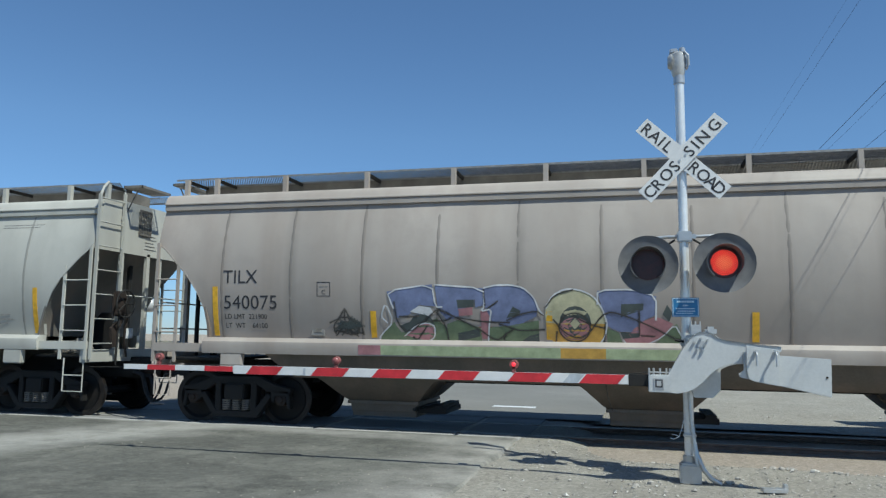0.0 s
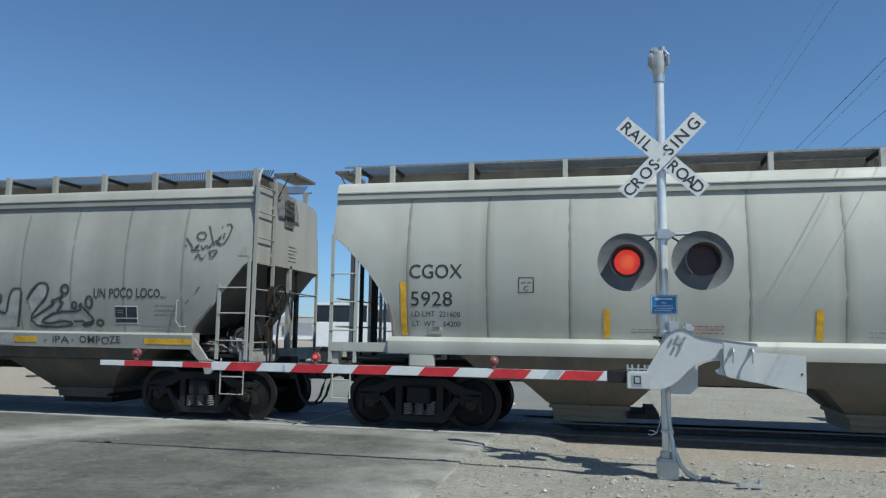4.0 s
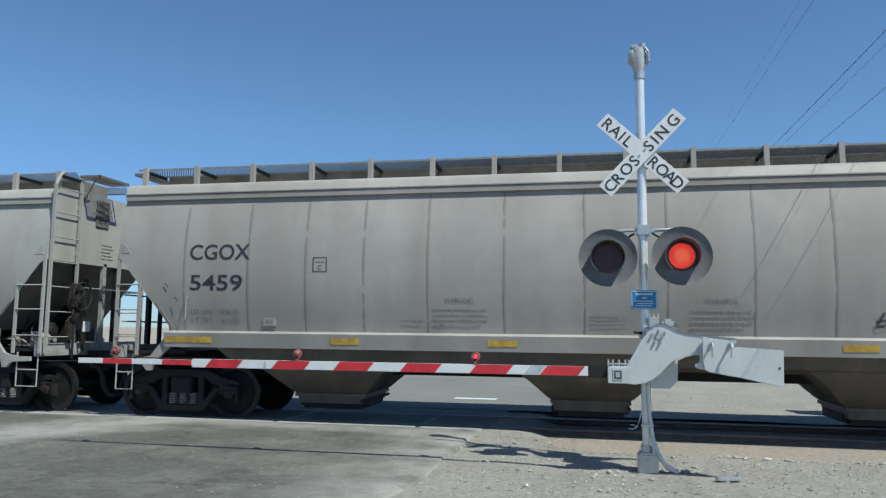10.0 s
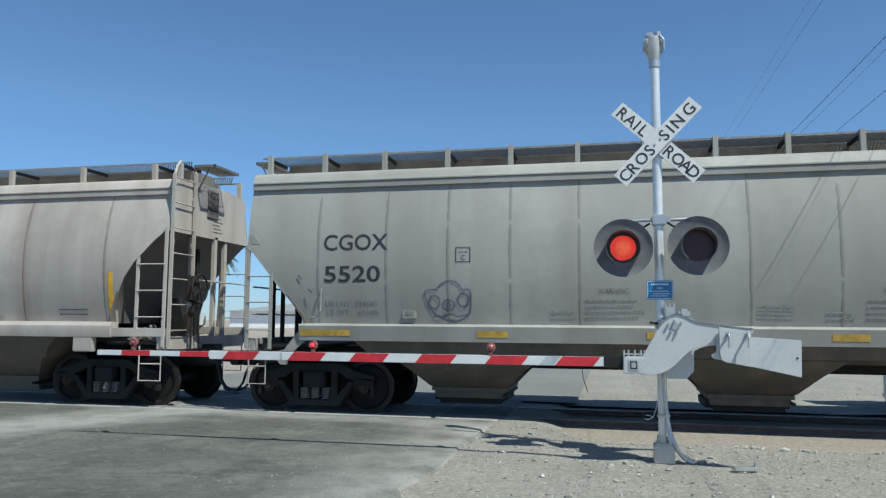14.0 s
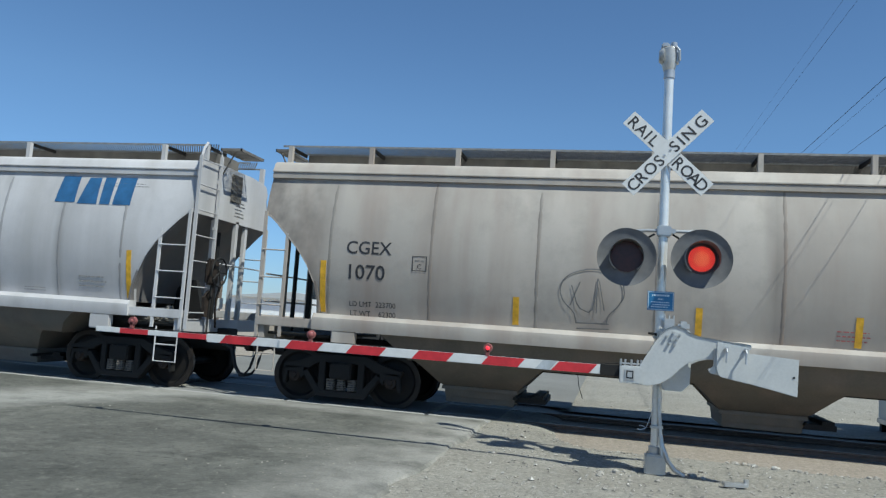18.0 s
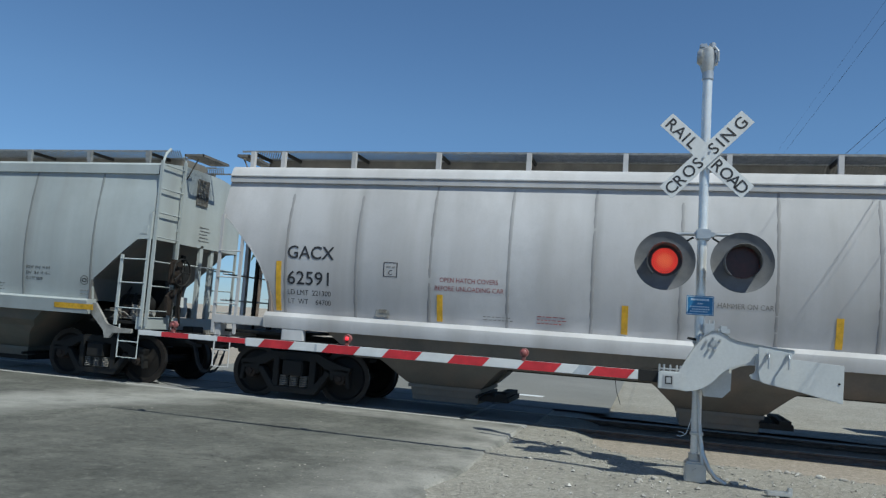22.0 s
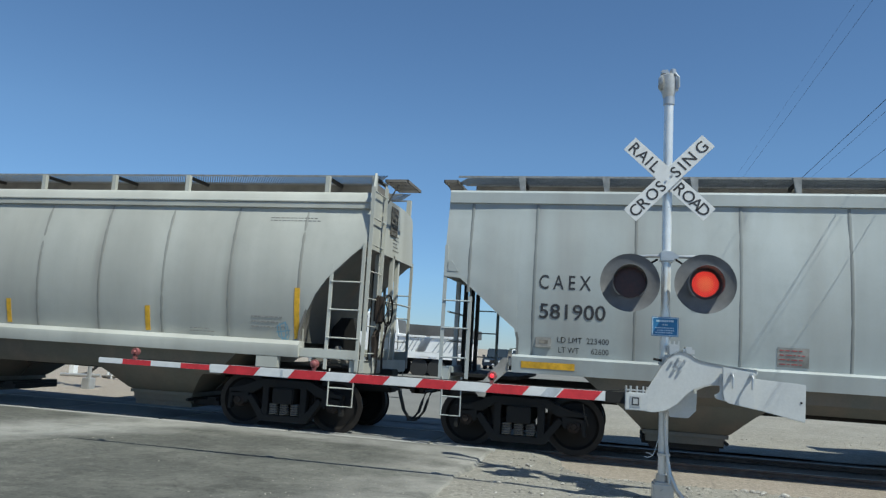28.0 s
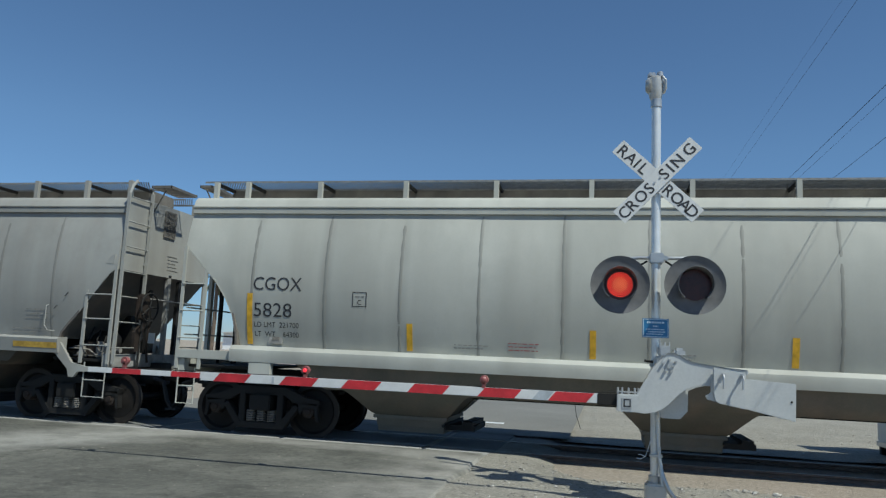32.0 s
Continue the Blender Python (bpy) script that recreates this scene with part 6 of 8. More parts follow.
BOARDS = {}


def plate_box(car, h, k, u, z, s=0.25):
    for a, b, c, d in ((0, s, 0, 0.012), (0, s, s - 0.012, s), (0, 0.012, 0, s), (s - 0.012, s, 0, s)):
        plane_strip(car, h, k, u + a, u + b, z + c, z + d, M["letter"], "plate_outline", 0.005)
    side_text(car, h, k, "C", u + s * 0.36, u + s * 0.64, z + s * 0.14, z + s * 0.46)
    writing_bars(car, h, k, u + s * 0.2, u + s * 0.85, z + s * 0.56, z + s * 0.82, 1)


def data_panel(car, h, k, u, z, w=0.47, t=0.33):
    """Black stencil panels with white borders."""
    plane_strip(car, h, k, u, u + w, z, z + t, M["white"], "stencil_panel", 0.004, "white bordered black stencil panel")
    for a, b, c, d in ((0.02, 0.5, 0.34, 0.94), (0.53, 0.98, 0.34, 0.94), (0.02, 0.98, 0.06, 0.28)):
        plane_strip(car, h, k, u + a * w, u + b * w, z + c * t, z + d * t, M["letter"], "stencil_block", 0.007)
    for j in range(2):
        plane_strip(car, h, k, u + 0.08 * w, u + 0.35 * w, z + (0.72 - 0.12 * j) * t, z + (0.76 - 0.12 * j) * t, M["faded"], "small_writing", 0.010)


def marker_box(car, h, k, u, z):
    """Small bracket with a tag reader plate."""
    m = part("tag_bracket", Geo().box(-h + u, -h + u + 0.25, -bulge(z, k) - 0.05, -bulge(z, k), z, z + 0.03).box(-h + u, -h + u + 0.25, -bulge(z, k) - 0.03, -bulge(z, k), z + 0.03, z + 0.16), M["frame_grey"], car, "small grey tag plate", bevel=0.004)
    part("tag", Geo().box(-h + u + 0.06, -h + u + 0.2, -bulge(z, k) - 0.036, -bulge(z, k) - 0.03, z + 0.06, z + 0.12), M["gear"], m)


# ---- sprayed pictures ----
def mist(name, col):
    """A thin speckled haze of paint round a sprayed line."""
    m, nt, b = nodes_of(name)
    b.inputs["Base Color"].default_value = (*col, 1)
    b.inputs["Roughness"].default_value = 0.8
    nt.links.new(ramp(nt, noise_tex(nt, 45, 4, 0.7), [(0.3, 0.06), (0.7, 0.4)]), b.inputs["Alpha"])
    return m


MISTY = {"spray_black": "mist_black", "spray_ink": "mist_ink", "spray_dark": "mist_black"}
M["mist_black"] = mist("mist_black", (0.07, 0.06, 0.05))
M["mist_ink"] = mist("mist_ink", (0.10, 0.11, 0.17))


class Spray:
    """Paint on the near side of a car, in metres from its rear end and height."""

    def __init__(self, car, h, k, name, label, sill=False):
        self.h, self.k, self.n, self.sill = h, k, 0, sill
        self.ob = None
        self.car, self.name, self.label = car, name, label
        self.layers = {}

    def put(self, u, z, lift):
        return (-self.h + u, -((1.585 + (z - 1.28) * 0.157 if self.sill and z < 1.53 else bulge(z, self.k)) + 0.006 + lift), z)

    def geo(self, mat):
        if mat not in self.layers:
            self.layers[mat] = Geo()
        return self.layers[mat]

    def rounded(self, pts, times, closed=False):
        """Cuts the corners of a line, as a spray can does."""
        for _ in range(times):
            ring = pts + pts[:1] if closed else pts
            out = []
            for (a, b), (c, d) in zip(ring, ring[1:]):
                out += [(a * 0.8 + c * 0.2, b * 0.8 + d * 0.2), (a * 0.2 + c * 0.8, b * 0.2 + d * 0.8)]
            pts = out if closed else [pts[0]] + out[1:-1] + [pts[-1]]
        return pts

    def stroke(self, pts, width, mat):
        if len(pts) > 2:
            pts = self.rounded(list(pts), 1)
        if mat in MISTY:
            self.line(pts, width * 1.35 + 0.03, MISTY[mat], 0.003)
            width *= 0.98
        self.line(pts, width, mat, 0.0045)

    def line(self, pts, width, mat, base):
        self.n += 1
        lift = base + 0.00002 * self.n
        fine = []
        for (a, b), (c, d) in zip(pts, pts[1:]):
            m = max(1, int(math.hypot(c - a, d - b) / 0.12))
            fine += [(a + (c - a) * i / m, b + (d - b) * i / m) for i in range(m)]
        fine.append(pts[-1])
        rows = []
        for i, (u, z) in enumerate(fine):
            a, b = fine[max(0, i - 1)], fine[min(len(fine) - 1, i + 1)]
            dx, dz = b[0] - a[0], b[1] - a[1]
            q = math.hypot(dx, dz) or 1
            w = width / 2 * (0.85 + 0.3 * noise.noise(Vector((u * 5, z * 5, self.n))))
            rows.append([self.put(u - dz / q * w, z + dx / q * w, lift), self.put(u + dz / q * w, z - dx / q * w, lift)])
        self.geo(mat).grid(rows)

    def ring(self, u, z, ru, rz, width, mat):
        self.stroke([(u + ru * math.cos(i * math.tau / 16), z + rz * math.sin(i * math.tau / 16)) for i in range(17)], width, mat)

    def disc(self, u, z, ru, rz, mat):
        self.fill([(u + ru * math.cos(i * math.tau / 16), z + rz * math.sin(i * math.tau / 16)) for i in range(16)], mat)

    def fill(self, poly, mat):
        self.n += 1
        bm = bmesh.new()
        bm.faces.new([bm.verts.new((u, 0, z)) for u, z in poly])
        bmesh.ops.triangulate(bm, faces=bm.faces)
        bmesh.ops.subdivide_edges(bm, edges=bm.edges, cuts=2, use_grid_fill=True)
        bm.verts.index_update()
        self.geo(mat).add([self.put(v.co.x, v.co.z, 0.00002 * self.n) for v in bm.verts], [[v.index for v in f.verts] for f in bm.faces])
        bm.free()

    def done(self):
        for mat, g in self.layers.items():
            ob = tagged(part(self.name, g, M[mat], self.car, self.label), kind="stuff")
        return ob




def colour_mural(g):
    """Large colourful spray-painted mural of blocky shapes."""
    g.fill([(4.51, 2.38), (5.31, 2.5), (5.37, 2.13), (5.08, 2.15), (4.9, 1.99), (4.69, 1.93), (4.63, 2.09)], "spray_blue")
    g.fill([(4.64, 1.87), (4.42, 1.67), (4.37, 1.54), (5.56, 1.54), (5.56, 1.78), (5.38, 1.93), (5.36, 1.68), (5.22, 1.55), (4.89, 1.57), (4.79, 1.65), (4.67, 1.8)], "spray_green")
    g.fill([(4.79, 1.63), (5.02, 1.8), (5.22, 1.86), (5.35, 1.81), (5.33, 1.62), (5.22, 1.54), (4.96, 1.54)], "spray_pink")
    g.fill([(4.72, 1.8), (4.91, 1.87), (4.98, 1.96), (5.15, 2.01), (5.28, 1.95), (5.35, 1.83), (5.22, 1.88), (5.02, 1.81), (4.82, 1.68)], "spray_dark")
    g.fill([(4.92, 2.04), (5.08, 2.14), (5.28, 2.11), (5.34, 2.01), (5.25, 1.97), (5.08, 2.01)], "spray_white")
    g.fill([(5.36, 2.48), (6.18, 2.43), (6.19, 2.15), (6.05, 2.12), (6.04, 2.25), (5.73, 2.25), (5.75, 1.95), (5.56, 1.9), (5.41, 2.08), (5.51, 2.12)], "spray_blue")
    g.fill([(5.76, 2.09), (6.0, 2.12), (6.0, 1.99), (5.77, 1.97)], "spray_pink")
    g.fill([(5.73, 2.24), (6.02, 2.24), (6.02, 2.12), (5.75, 2.1)], "spray_dark")
    g.fill([(5.56, 1.84), (5.75, 1.91), (6.13, 1.78), (6.14, 1.55), (5.56, 1.54)], "spray_green")
    g.fill([(5.74, 1.69), (6.11, 1.77), (6.11, 1.64), (5.74, 1.55)], "spray_dark")
    g.fill([(6.13, 2.05), (6.31, 2.09), (6.29, 1.91), (6.24, 1.6), (6.15, 1.6)], "spray_pink")
    g.fill([(6.2, 2.43), (6.43, 2.48), (6.62, 2.48), (6.62, 1.85), (6.32, 1.89), (6.32, 2.09), (6.21, 2.12)], "spray_blue")
    g.fill([(6.44, 2.47), (6.62, 2.47), (6.84, 2.43), (7.02, 2.28), (7.08, 2.1), (7.05, 1.97), (6.74, 1.82), (6.44, 1.81)], "spray_blue")
    g.fill([(6.56, 1.94), (6.67, 2.13), (6.8, 2.06), (6.77, 1.99)], "spray_dark")
    g.fill([(6.25, 1.79), (6.62, 1.82), (6.62, 1.56), (6.25, 1.55)], "spray_green")
    g.fill([(6.44, 1.79), (7.09, 1.91), (7.09, 1.53), (6.44, 1.53)], "spray_green")
    g.fill([(6.79, 1.56), (6.93, 1.66), (7.09, 1.7), (7.09, 1.53), (6.83, 1.52)], "spray_dark")
    g.fill([(7.19, 2.1), (7.32, 2.31), (7.51, 2.4), (7.74, 2.4), (7.95, 2.29), (8.09, 2.1), (8.15, 1.86), (7.35, 1.86), (7.2, 1.88)], "spray_cream")
    g.fill([(7.2, 1.87), (8.16, 1.86), (8.13, 1.68), (8.03, 1.53), (7.35, 1.52), (7.23, 1.7)], "spray_orange")
    g.disc(7.67, 1.87, 0.25, 0.27, "spray_dark")
    g.disc(7.66, 1.78, 0.24, 0.18, "spray_pink")
    g.fill([(7.55, 1.84), (7.67, 1.98), (7.78, 1.84), (7.74, 1.72), (7.66, 1.66), (7.58, 1.73)], "spray_dark")
    g.fill([(7.59, 1.86), (7.67, 1.95), (7.75, 1.86), (7.66, 1.77)], "spray_cream")
    g.fill([(8.02, 2.38), (8.59, 2.39), (8.92, 2.29), (8.91, 2.0), (8.73, 1.92), (8.67, 2.09), (8.73, 2.19), (8.39, 2.18), (8.37, 1.97), (8.67, 2.01), (8.65, 1.74), (8.35, 1.74), (8.16, 1.83), (8.08, 2.16)], "spray_blue")
    g.fill([(8.39, 2.17), (8.73, 2.18), (8.72, 2.08), (8.38, 1.97)], "spray_dark")
    g.fill([(8.37, 1.73), (8.67, 1.72), (8.66, 1.65), (8.41, 1.63)], "spray_dark")
    g.fill([(8.68, 1.89), (8.91, 1.98), (9.17, 1.87), (9.0, 1.66), (8.75, 1.54), (8.49, 1.52), (8.41, 1.61), (8.68, 1.66)], "spray_pink")
    g.fill([(8.16, 1.8), (8.35, 1.72), (8.41, 1.53), (8.17, 1.53)], "spray_green")
    g.fill([(9.03, 1.69), (9.22, 1.87), (9.29, 1.7), (9.28, 1.54), (8.86, 1.53)], "spray_green")
    g.fill([(9.01, 2.01), (9.08, 2.16), (9.16, 2.04), (9.11, 1.9)], "spray_dark")
    g.stroke([(4.63, 2.09), (4.51, 2.39), (5.31, 2.5), (5.37, 2.12), (5.49, 2.12)], 0.03, "spray_white")
    g.stroke([(5.35, 2.49), (6.19, 2.43), (6.2, 2.12), (6.13, 2.05), (6.32, 2.09), (6.28, 1.88), (6.25, 1.57)], 0.03, "spray_white")
    g.stroke([(4.36, 1.54), (4.37, 1.63), (4.63, 1.87), (4.49, 2.19), (4.4, 1.96), (4.52, 1.85)], 0.03, "spray_white")
    g.stroke([(4.81, 1.63), (5.02, 1.81), (5.22, 1.86), (5.35, 1.8), (5.34, 1.62), (5.22, 1.54)], 0.025, "spray_white")
    g.stroke([(6.19, 2.43), (6.4, 2.48), (6.62, 2.48)], 0.03, "spray_white")
    g.stroke([(6.43, 2.47), (6.62, 2.48), (6.84, 2.44), (7.02, 2.28), (7.09, 2.08), (7.17, 1.99)], 0.03, "spray_white")
    g.stroke([(7.2, 2.1), (7.32, 2.31), (7.51, 2.41), (7.74, 2.4), (7.96, 2.3), (8.1, 2.1), (8.17, 1.86), (8.14, 1.67), (8.04, 1.53)], 0.03, "spray_white")
    g.stroke([(8.02, 2.16), (8.03, 2.39), (8.59, 2.4), (8.92, 2.29), (8.91, 1.92)], 0.03, "spray_white")
    g.stroke([(8.41, 1.61), (8.49, 1.52), (8.75, 1.53), (9.0, 1.66), (9.19, 1.86), (9.29, 1.68)], 0.025, "spray_white")
    g.stroke([(4.64, 2.22), (4.69, 1.84), (4.89, 1.68), (5.21, 1.93), (5.41, 2.09), (5.67, 1.97), (5.54, 1.89), (5.28, 1.89)], 0.022, "spray_black")
    g.stroke([(4.72, 1.96), (4.95, 1.95), (5.08, 1.98)], 0.022, "spray_black")
    g.stroke([(5.38, 2.04), (5.54, 1.81), (5.58, 1.54)], 0.022, "spray_black")
    g.stroke([(5.41, 2.09), (5.73, 1.94), (6.12, 1.75), (6.37, 1.57), (6.56, 1.67)], 0.022, "spray_black")
    g.stroke([(5.73, 1.95), (6.15, 1.88), (6.62, 1.87)], 0.022, "spray_black")
    g.stroke([(4.96, 1.63), (5.02, 1.54), (5.22, 1.82)], 0.022, "spray_black")
    g.stroke([(6.24, 2.09), (6.43, 2.22)], 0.022, "spray_black")
    g.stroke([(6.19, 2.42), (6.21, 2.14)], 0.022, "spray_black")
    g.stroke([(6.43, 1.85), (6.62, 1.79), (6.77, 1.74), (7.19, 1.76)], 0.022, "spray_black")
    g.stroke([(6.56, 1.9), (6.77, 2.0), (7.05, 2.06), (7.17, 1.99)], 0.022, "spray_black")
    g.stroke([(7.32, 1.93), (7.5, 1.71), (7.71, 1.62), (7.89, 1.71), (8.08, 1.99), (8.24, 2.05), (8.47, 1.98), (8.81, 1.84), (9.09, 1.69), (9.22, 1.62), (9.39, 1.65)], 0.022, "spray_black")
    g.stroke([(7.19, 2.1), (7.35, 2.32), (7.65, 2.4)], 0.022, "spray_black")
    g.stroke([(7.61, 1.99), (7.95, 1.83), (8.15, 1.79)], 0.022, "spray_black")
    g.stroke([(7.35, 1.52), (7.38, 1.74)], 0.022, "spray_black")
    g.stroke([(8.15, 1.89), (8.13, 1.62), (8.09, 1.52)], 0.022, "spray_black")
    g.stroke([(8.68, 1.68), (8.9, 1.67)], 0.022, "spray_black")
    g.stroke([(8.66, 2.07), (8.66, 1.68)], 0.022, "spray_black")
    g.stroke([(6.53, 1.53), (6.51, 1.67), (6.68, 1.76)], 0.022, "spray_black")
    g.stroke([(6.5, 1.53), (6.62, 1.52)], 0.022, "spray_black")
    g.ring(7.66, 1.8, 0.25, 0.23, 0.02, "spray_black")
    g.stroke([(3.56, 1.66), (3.52, 1.79), (3.66, 1.96), (3.74, 2.09), (3.83, 1.93), (4.04, 1.8), (4.08, 1.64)], 0.02, "spray_black")
    g.stroke([(3.59, 1.76), (3.8, 1.89), (4.04, 1.73), (3.87, 1.64), (3.63, 1.7)], 0.02, "spray_black")
    g.stroke([(3.45, 1.84), (3.73, 1.96), (3.94, 1.86)], 0.02, "spray_black")
    g.stroke([(3.56, 1.62), (3.73, 1.8), (3.91, 1.62), (4.02, 1.8)], 0.02, "spray_black")
    g.stroke([(3.67, 1.63), (3.78, 1.76), (3.98, 1.61)], 0.02, "spray_black")
    g.stroke([(3.74, 2.1), (3.74, 1.89)], 0.02, "spray_black")
    g.stroke([(3.52, 1.71), (4.08, 1.67)], 0.02, "spray_black")


def outline_mural(g):
    """Long black outlined mural with pale fillings, and small tags."""
    g.fill([(3.67, 1.61), (3.65, 2.16), (4.37, 2.22), (4.55, 2.06), (5.18, 2.34), (5.52, 2.08), (5.65, 2.26), (6.54, 2.27), (6.5, 1.65)], "spray_pale")
    g.fill([(6.5, 1.65), (6.54, 2.11), (6.96, 2.25), (6.99, 2.12), (7.59, 2.26), (7.54, 2.06), (7.99, 1.68)], "spray_pale")
    g.fill([(8.43, 1.69), (8.7, 1.83), (9.25, 1.86), (9.26, 2.08), (9.42, 2.33), (9.58, 2.33), (9.47, 1.86), (9.39, 1.61), (8.62, 1.6)], "spray_pale")
    g.fill([(10.03, 1.86), (10.08, 2.17), (10.26, 2.33), (10.44, 2.32), (10.53, 2.17), (10.38, 1.98), (10.41, 1.62), (10.0, 1.64)], "spray_pale")
    g.fill([(11.02, 2.33), (11.14, 2.43), (11.29, 2.37), (11.37, 2.12), (11.35, 1.88), (11.68, 1.88), (11.78, 2.2), (11.87, 2.33), (12.02, 2.33), (11.91, 1.63), (11.14, 1.62)], "spray_pale")
    g.fill([(12.19, 2.15), (12.42, 2.43), (12.59, 2.42), (12.57, 2.21), (12.27, 1.88), (12.61, 1.97), (13.28, 1.92), (13.55, 1.76), (12.82, 1.66), (12.31, 1.66)], "spray_pale")
    g.stroke([(4.11, 1.87), (4.42, 2.04), (4.59, 1.81)], 0.045, "spray_yellow")
    g.stroke([(5.63, 1.65), (5.69, 2.01), (5.82, 1.66)], 0.045, "spray_yellow")
    g.stroke([(6.5, 1.72), (6.41, 1.89), (6.49, 2.07)], 0.045, "spray_yellow")
    g.stroke([(6.69, 1.72), (6.63, 1.98)], 0.045, "spray_yellow")
    g.stroke([(7.07, 1.86), (7.09, 1.71)], 0.045, "spray_yellow")
    g.stroke([(7.35, 1.95), (7.39, 1.69)], 0.045, "spray_yellow")
    g.stroke([(5.94, 2.06), (6.23, 2.06)], 0.045, "spray_yellow")
    g.stroke([(4.33, 1.74), (4.42, 2.04)], 0.045, "spray_yellow")
    g.ring(3.52, 2.09, 0.17, 0.15, 0.06, "spray_black")
    g.ring(3.34, 1.89, 0.15, 0.08, 0.06, "spray_black")
    g.stroke([(3.21, 1.81), (3.17, 1.61)], 0.06, "spray_black")
    g.stroke([(3.38, 1.83), (3.33, 1.61)], 0.06, "spray_black")
    g.stroke([(3.48, 1.94), (3.56, 1.79), (3.62, 1.62)], 0.06, "spray_black")
    g.stroke([(4.37, 2.26), (3.7, 2.2), (3.58, 2.07), (3.71, 1.62)], 0.06, "spray_black")
    g.ring(4.55, 2.27, 0.17, 0.17, 0.06, "spray_black")
    g.stroke([(3.72, 1.62), (3.85, 1.86), (4.16, 1.88), (3.92, 1.76), (3.74, 1.62)], 0.06, "spray_black")
    g.ring(4.3, 1.74, 0.08, 0.07, 0.05, "spray_black")
    g.stroke([(4.69, 2.18), (4.85, 2.28), (4.97, 2.38), (5.0, 2.25), (5.17, 2.38), (5.52, 2.1), (5.64, 2.3), (6.58, 2.3), (6.51, 2.16), (6.99, 2.33), (6.96, 2.15), (7.66, 2.32), (7.56, 2.08), (8.08, 1.66)], 0.06, "spray_black")
    g.stroke([(4.92, 2.0), (5.09, 2.16), (5.18, 2.07), (5.05, 1.9), (4.92, 2.0)], 0.045, "spray_black")
    g.stroke([(5.04, 1.72), (5.51, 1.74)], 0.06, "spray_black")
    g.stroke([(6.01, 1.99), (6.3, 1.98), (6.31, 1.84), (6.15, 1.89), (6.01, 1.99)], 0.06, "spray_black")
    g.stroke([(6.07, 1.68), (6.36, 1.68)], 0.045, "spray_black")
    g.stroke([(6.41, 1.89), (6.43, 1.74), (6.52, 1.91)], 0.06, "spray_black")
    g.stroke([(6.84, 2.03), (7.08, 2.08), (6.96, 1.92), (6.84, 2.03)], 0.06, "spray_black")
    g.stroke([(7.3, 1.67), (7.35, 1.81), (7.46, 1.67)], 0.05, "spray_black")
    g.ring(7.77, 2.04, 0.17, 0.15, 0.06, "spray_black")
    g.ring(7.88, 1.89, 0.11, 0.11, 0.06, "spray_black")
    g.stroke([(8.16, 2.02), (8.18, 2.16), (8.26, 2.08), (8.31, 2.19), (8.35, 2.05)], 0.028, "spray_black")
    g.stroke([(8.43, 2.22), (8.41, 2.08)], 0.028, "spray_black")
    g.stroke([(8.48, 2.25), (8.5, 2.11)], 0.028, "spray_black")
    g.stroke([(8.48, 2.16), (8.56, 2.19)], 0.028, "spray_black")
    g.stroke([(8.57, 2.26), (8.59, 2.14)], 0.028, "spray_black")
    g.stroke([(8.25, 2.36), (8.29, 2.25)], 0.028, "spray_black")
    g.ring(8.67, 2.19, 0.08, 0.08, 0.028, "spray_black")
    g.stroke([(8.82, 2.22), (9.04, 2.22), (9.07, 2.14), (8.9, 1.97), (8.84, 2.05), (8.82, 2.22)], 0.042, "spray_black")
    g.stroke([(8.58, 1.58), (8.36, 1.68), (8.69, 1.88), (8.7, 1.83), (9.25, 1.86), (9.2, 2.08), (9.39, 2.36), (9.61, 2.37), (9.5, 1.86), (9.45, 1.6)], 0.042, "spray_black")
    g.stroke([(8.55, 1.63), (8.75, 1.63), (8.74, 1.73), (9.11, 1.76), (9.18, 1.66)], 0.042, "spray_black")
    g.stroke([(9.64, 2.28), (9.82, 2.3), (9.76, 2.14), (9.64, 2.14), (9.64, 2.28)], 0.042, "spray_black")
    g.stroke([(9.79, 2.08), (9.91, 1.97), (9.8, 1.83), (9.7, 1.94), (9.79, 2.08)], 0.042, "spray_black")
    g.stroke([(10.01, 1.86), (10.05, 2.2), (10.23, 2.37), (10.44, 2.36), (10.57, 2.22), (10.53, 2.09), (10.44, 2.14), (10.36, 1.98), (10.49, 1.87), (10.24, 1.78), (10.54, 1.68), (10.77, 1.62)], 0.042, "spray_black")
    g.stroke([(9.57, 1.6), (9.93, 1.78), (10.17, 1.61)], 0.042, "spray_black")
    g.ring(10.66, 2.17, 0.06, 0.09, 0.042, "spray_black")
    g.stroke([(10.81, 2.28), (10.77, 2.09), (10.89, 2.01), (10.8, 1.87), (10.9, 1.83)], 0.042, "spray_black")
    g.stroke([(10.98, 2.32), (11.11, 2.47), (11.29, 2.42), (11.37, 2.15), (11.33, 1.88), (11.51, 1.93), (11.69, 1.88), (11.76, 2.2), (11.84, 2.36), (12.05, 2.36), (12.01, 1.99), (11.93, 1.63)], 0.042, "spray_black")
    g.stroke([(11.15, 1.82), (11.23, 1.63)], 0.042, "spray_black")
    g.stroke([(10.99, 2.3), (11.17, 2.33), (11.15, 2.19)], 0.042, "spray_black")
    g.stroke([(11.45, 2.25), (11.58, 2.25), (11.57, 2.08), (11.46, 2.08), (11.45, 2.25)], 0.042, "spray_black")
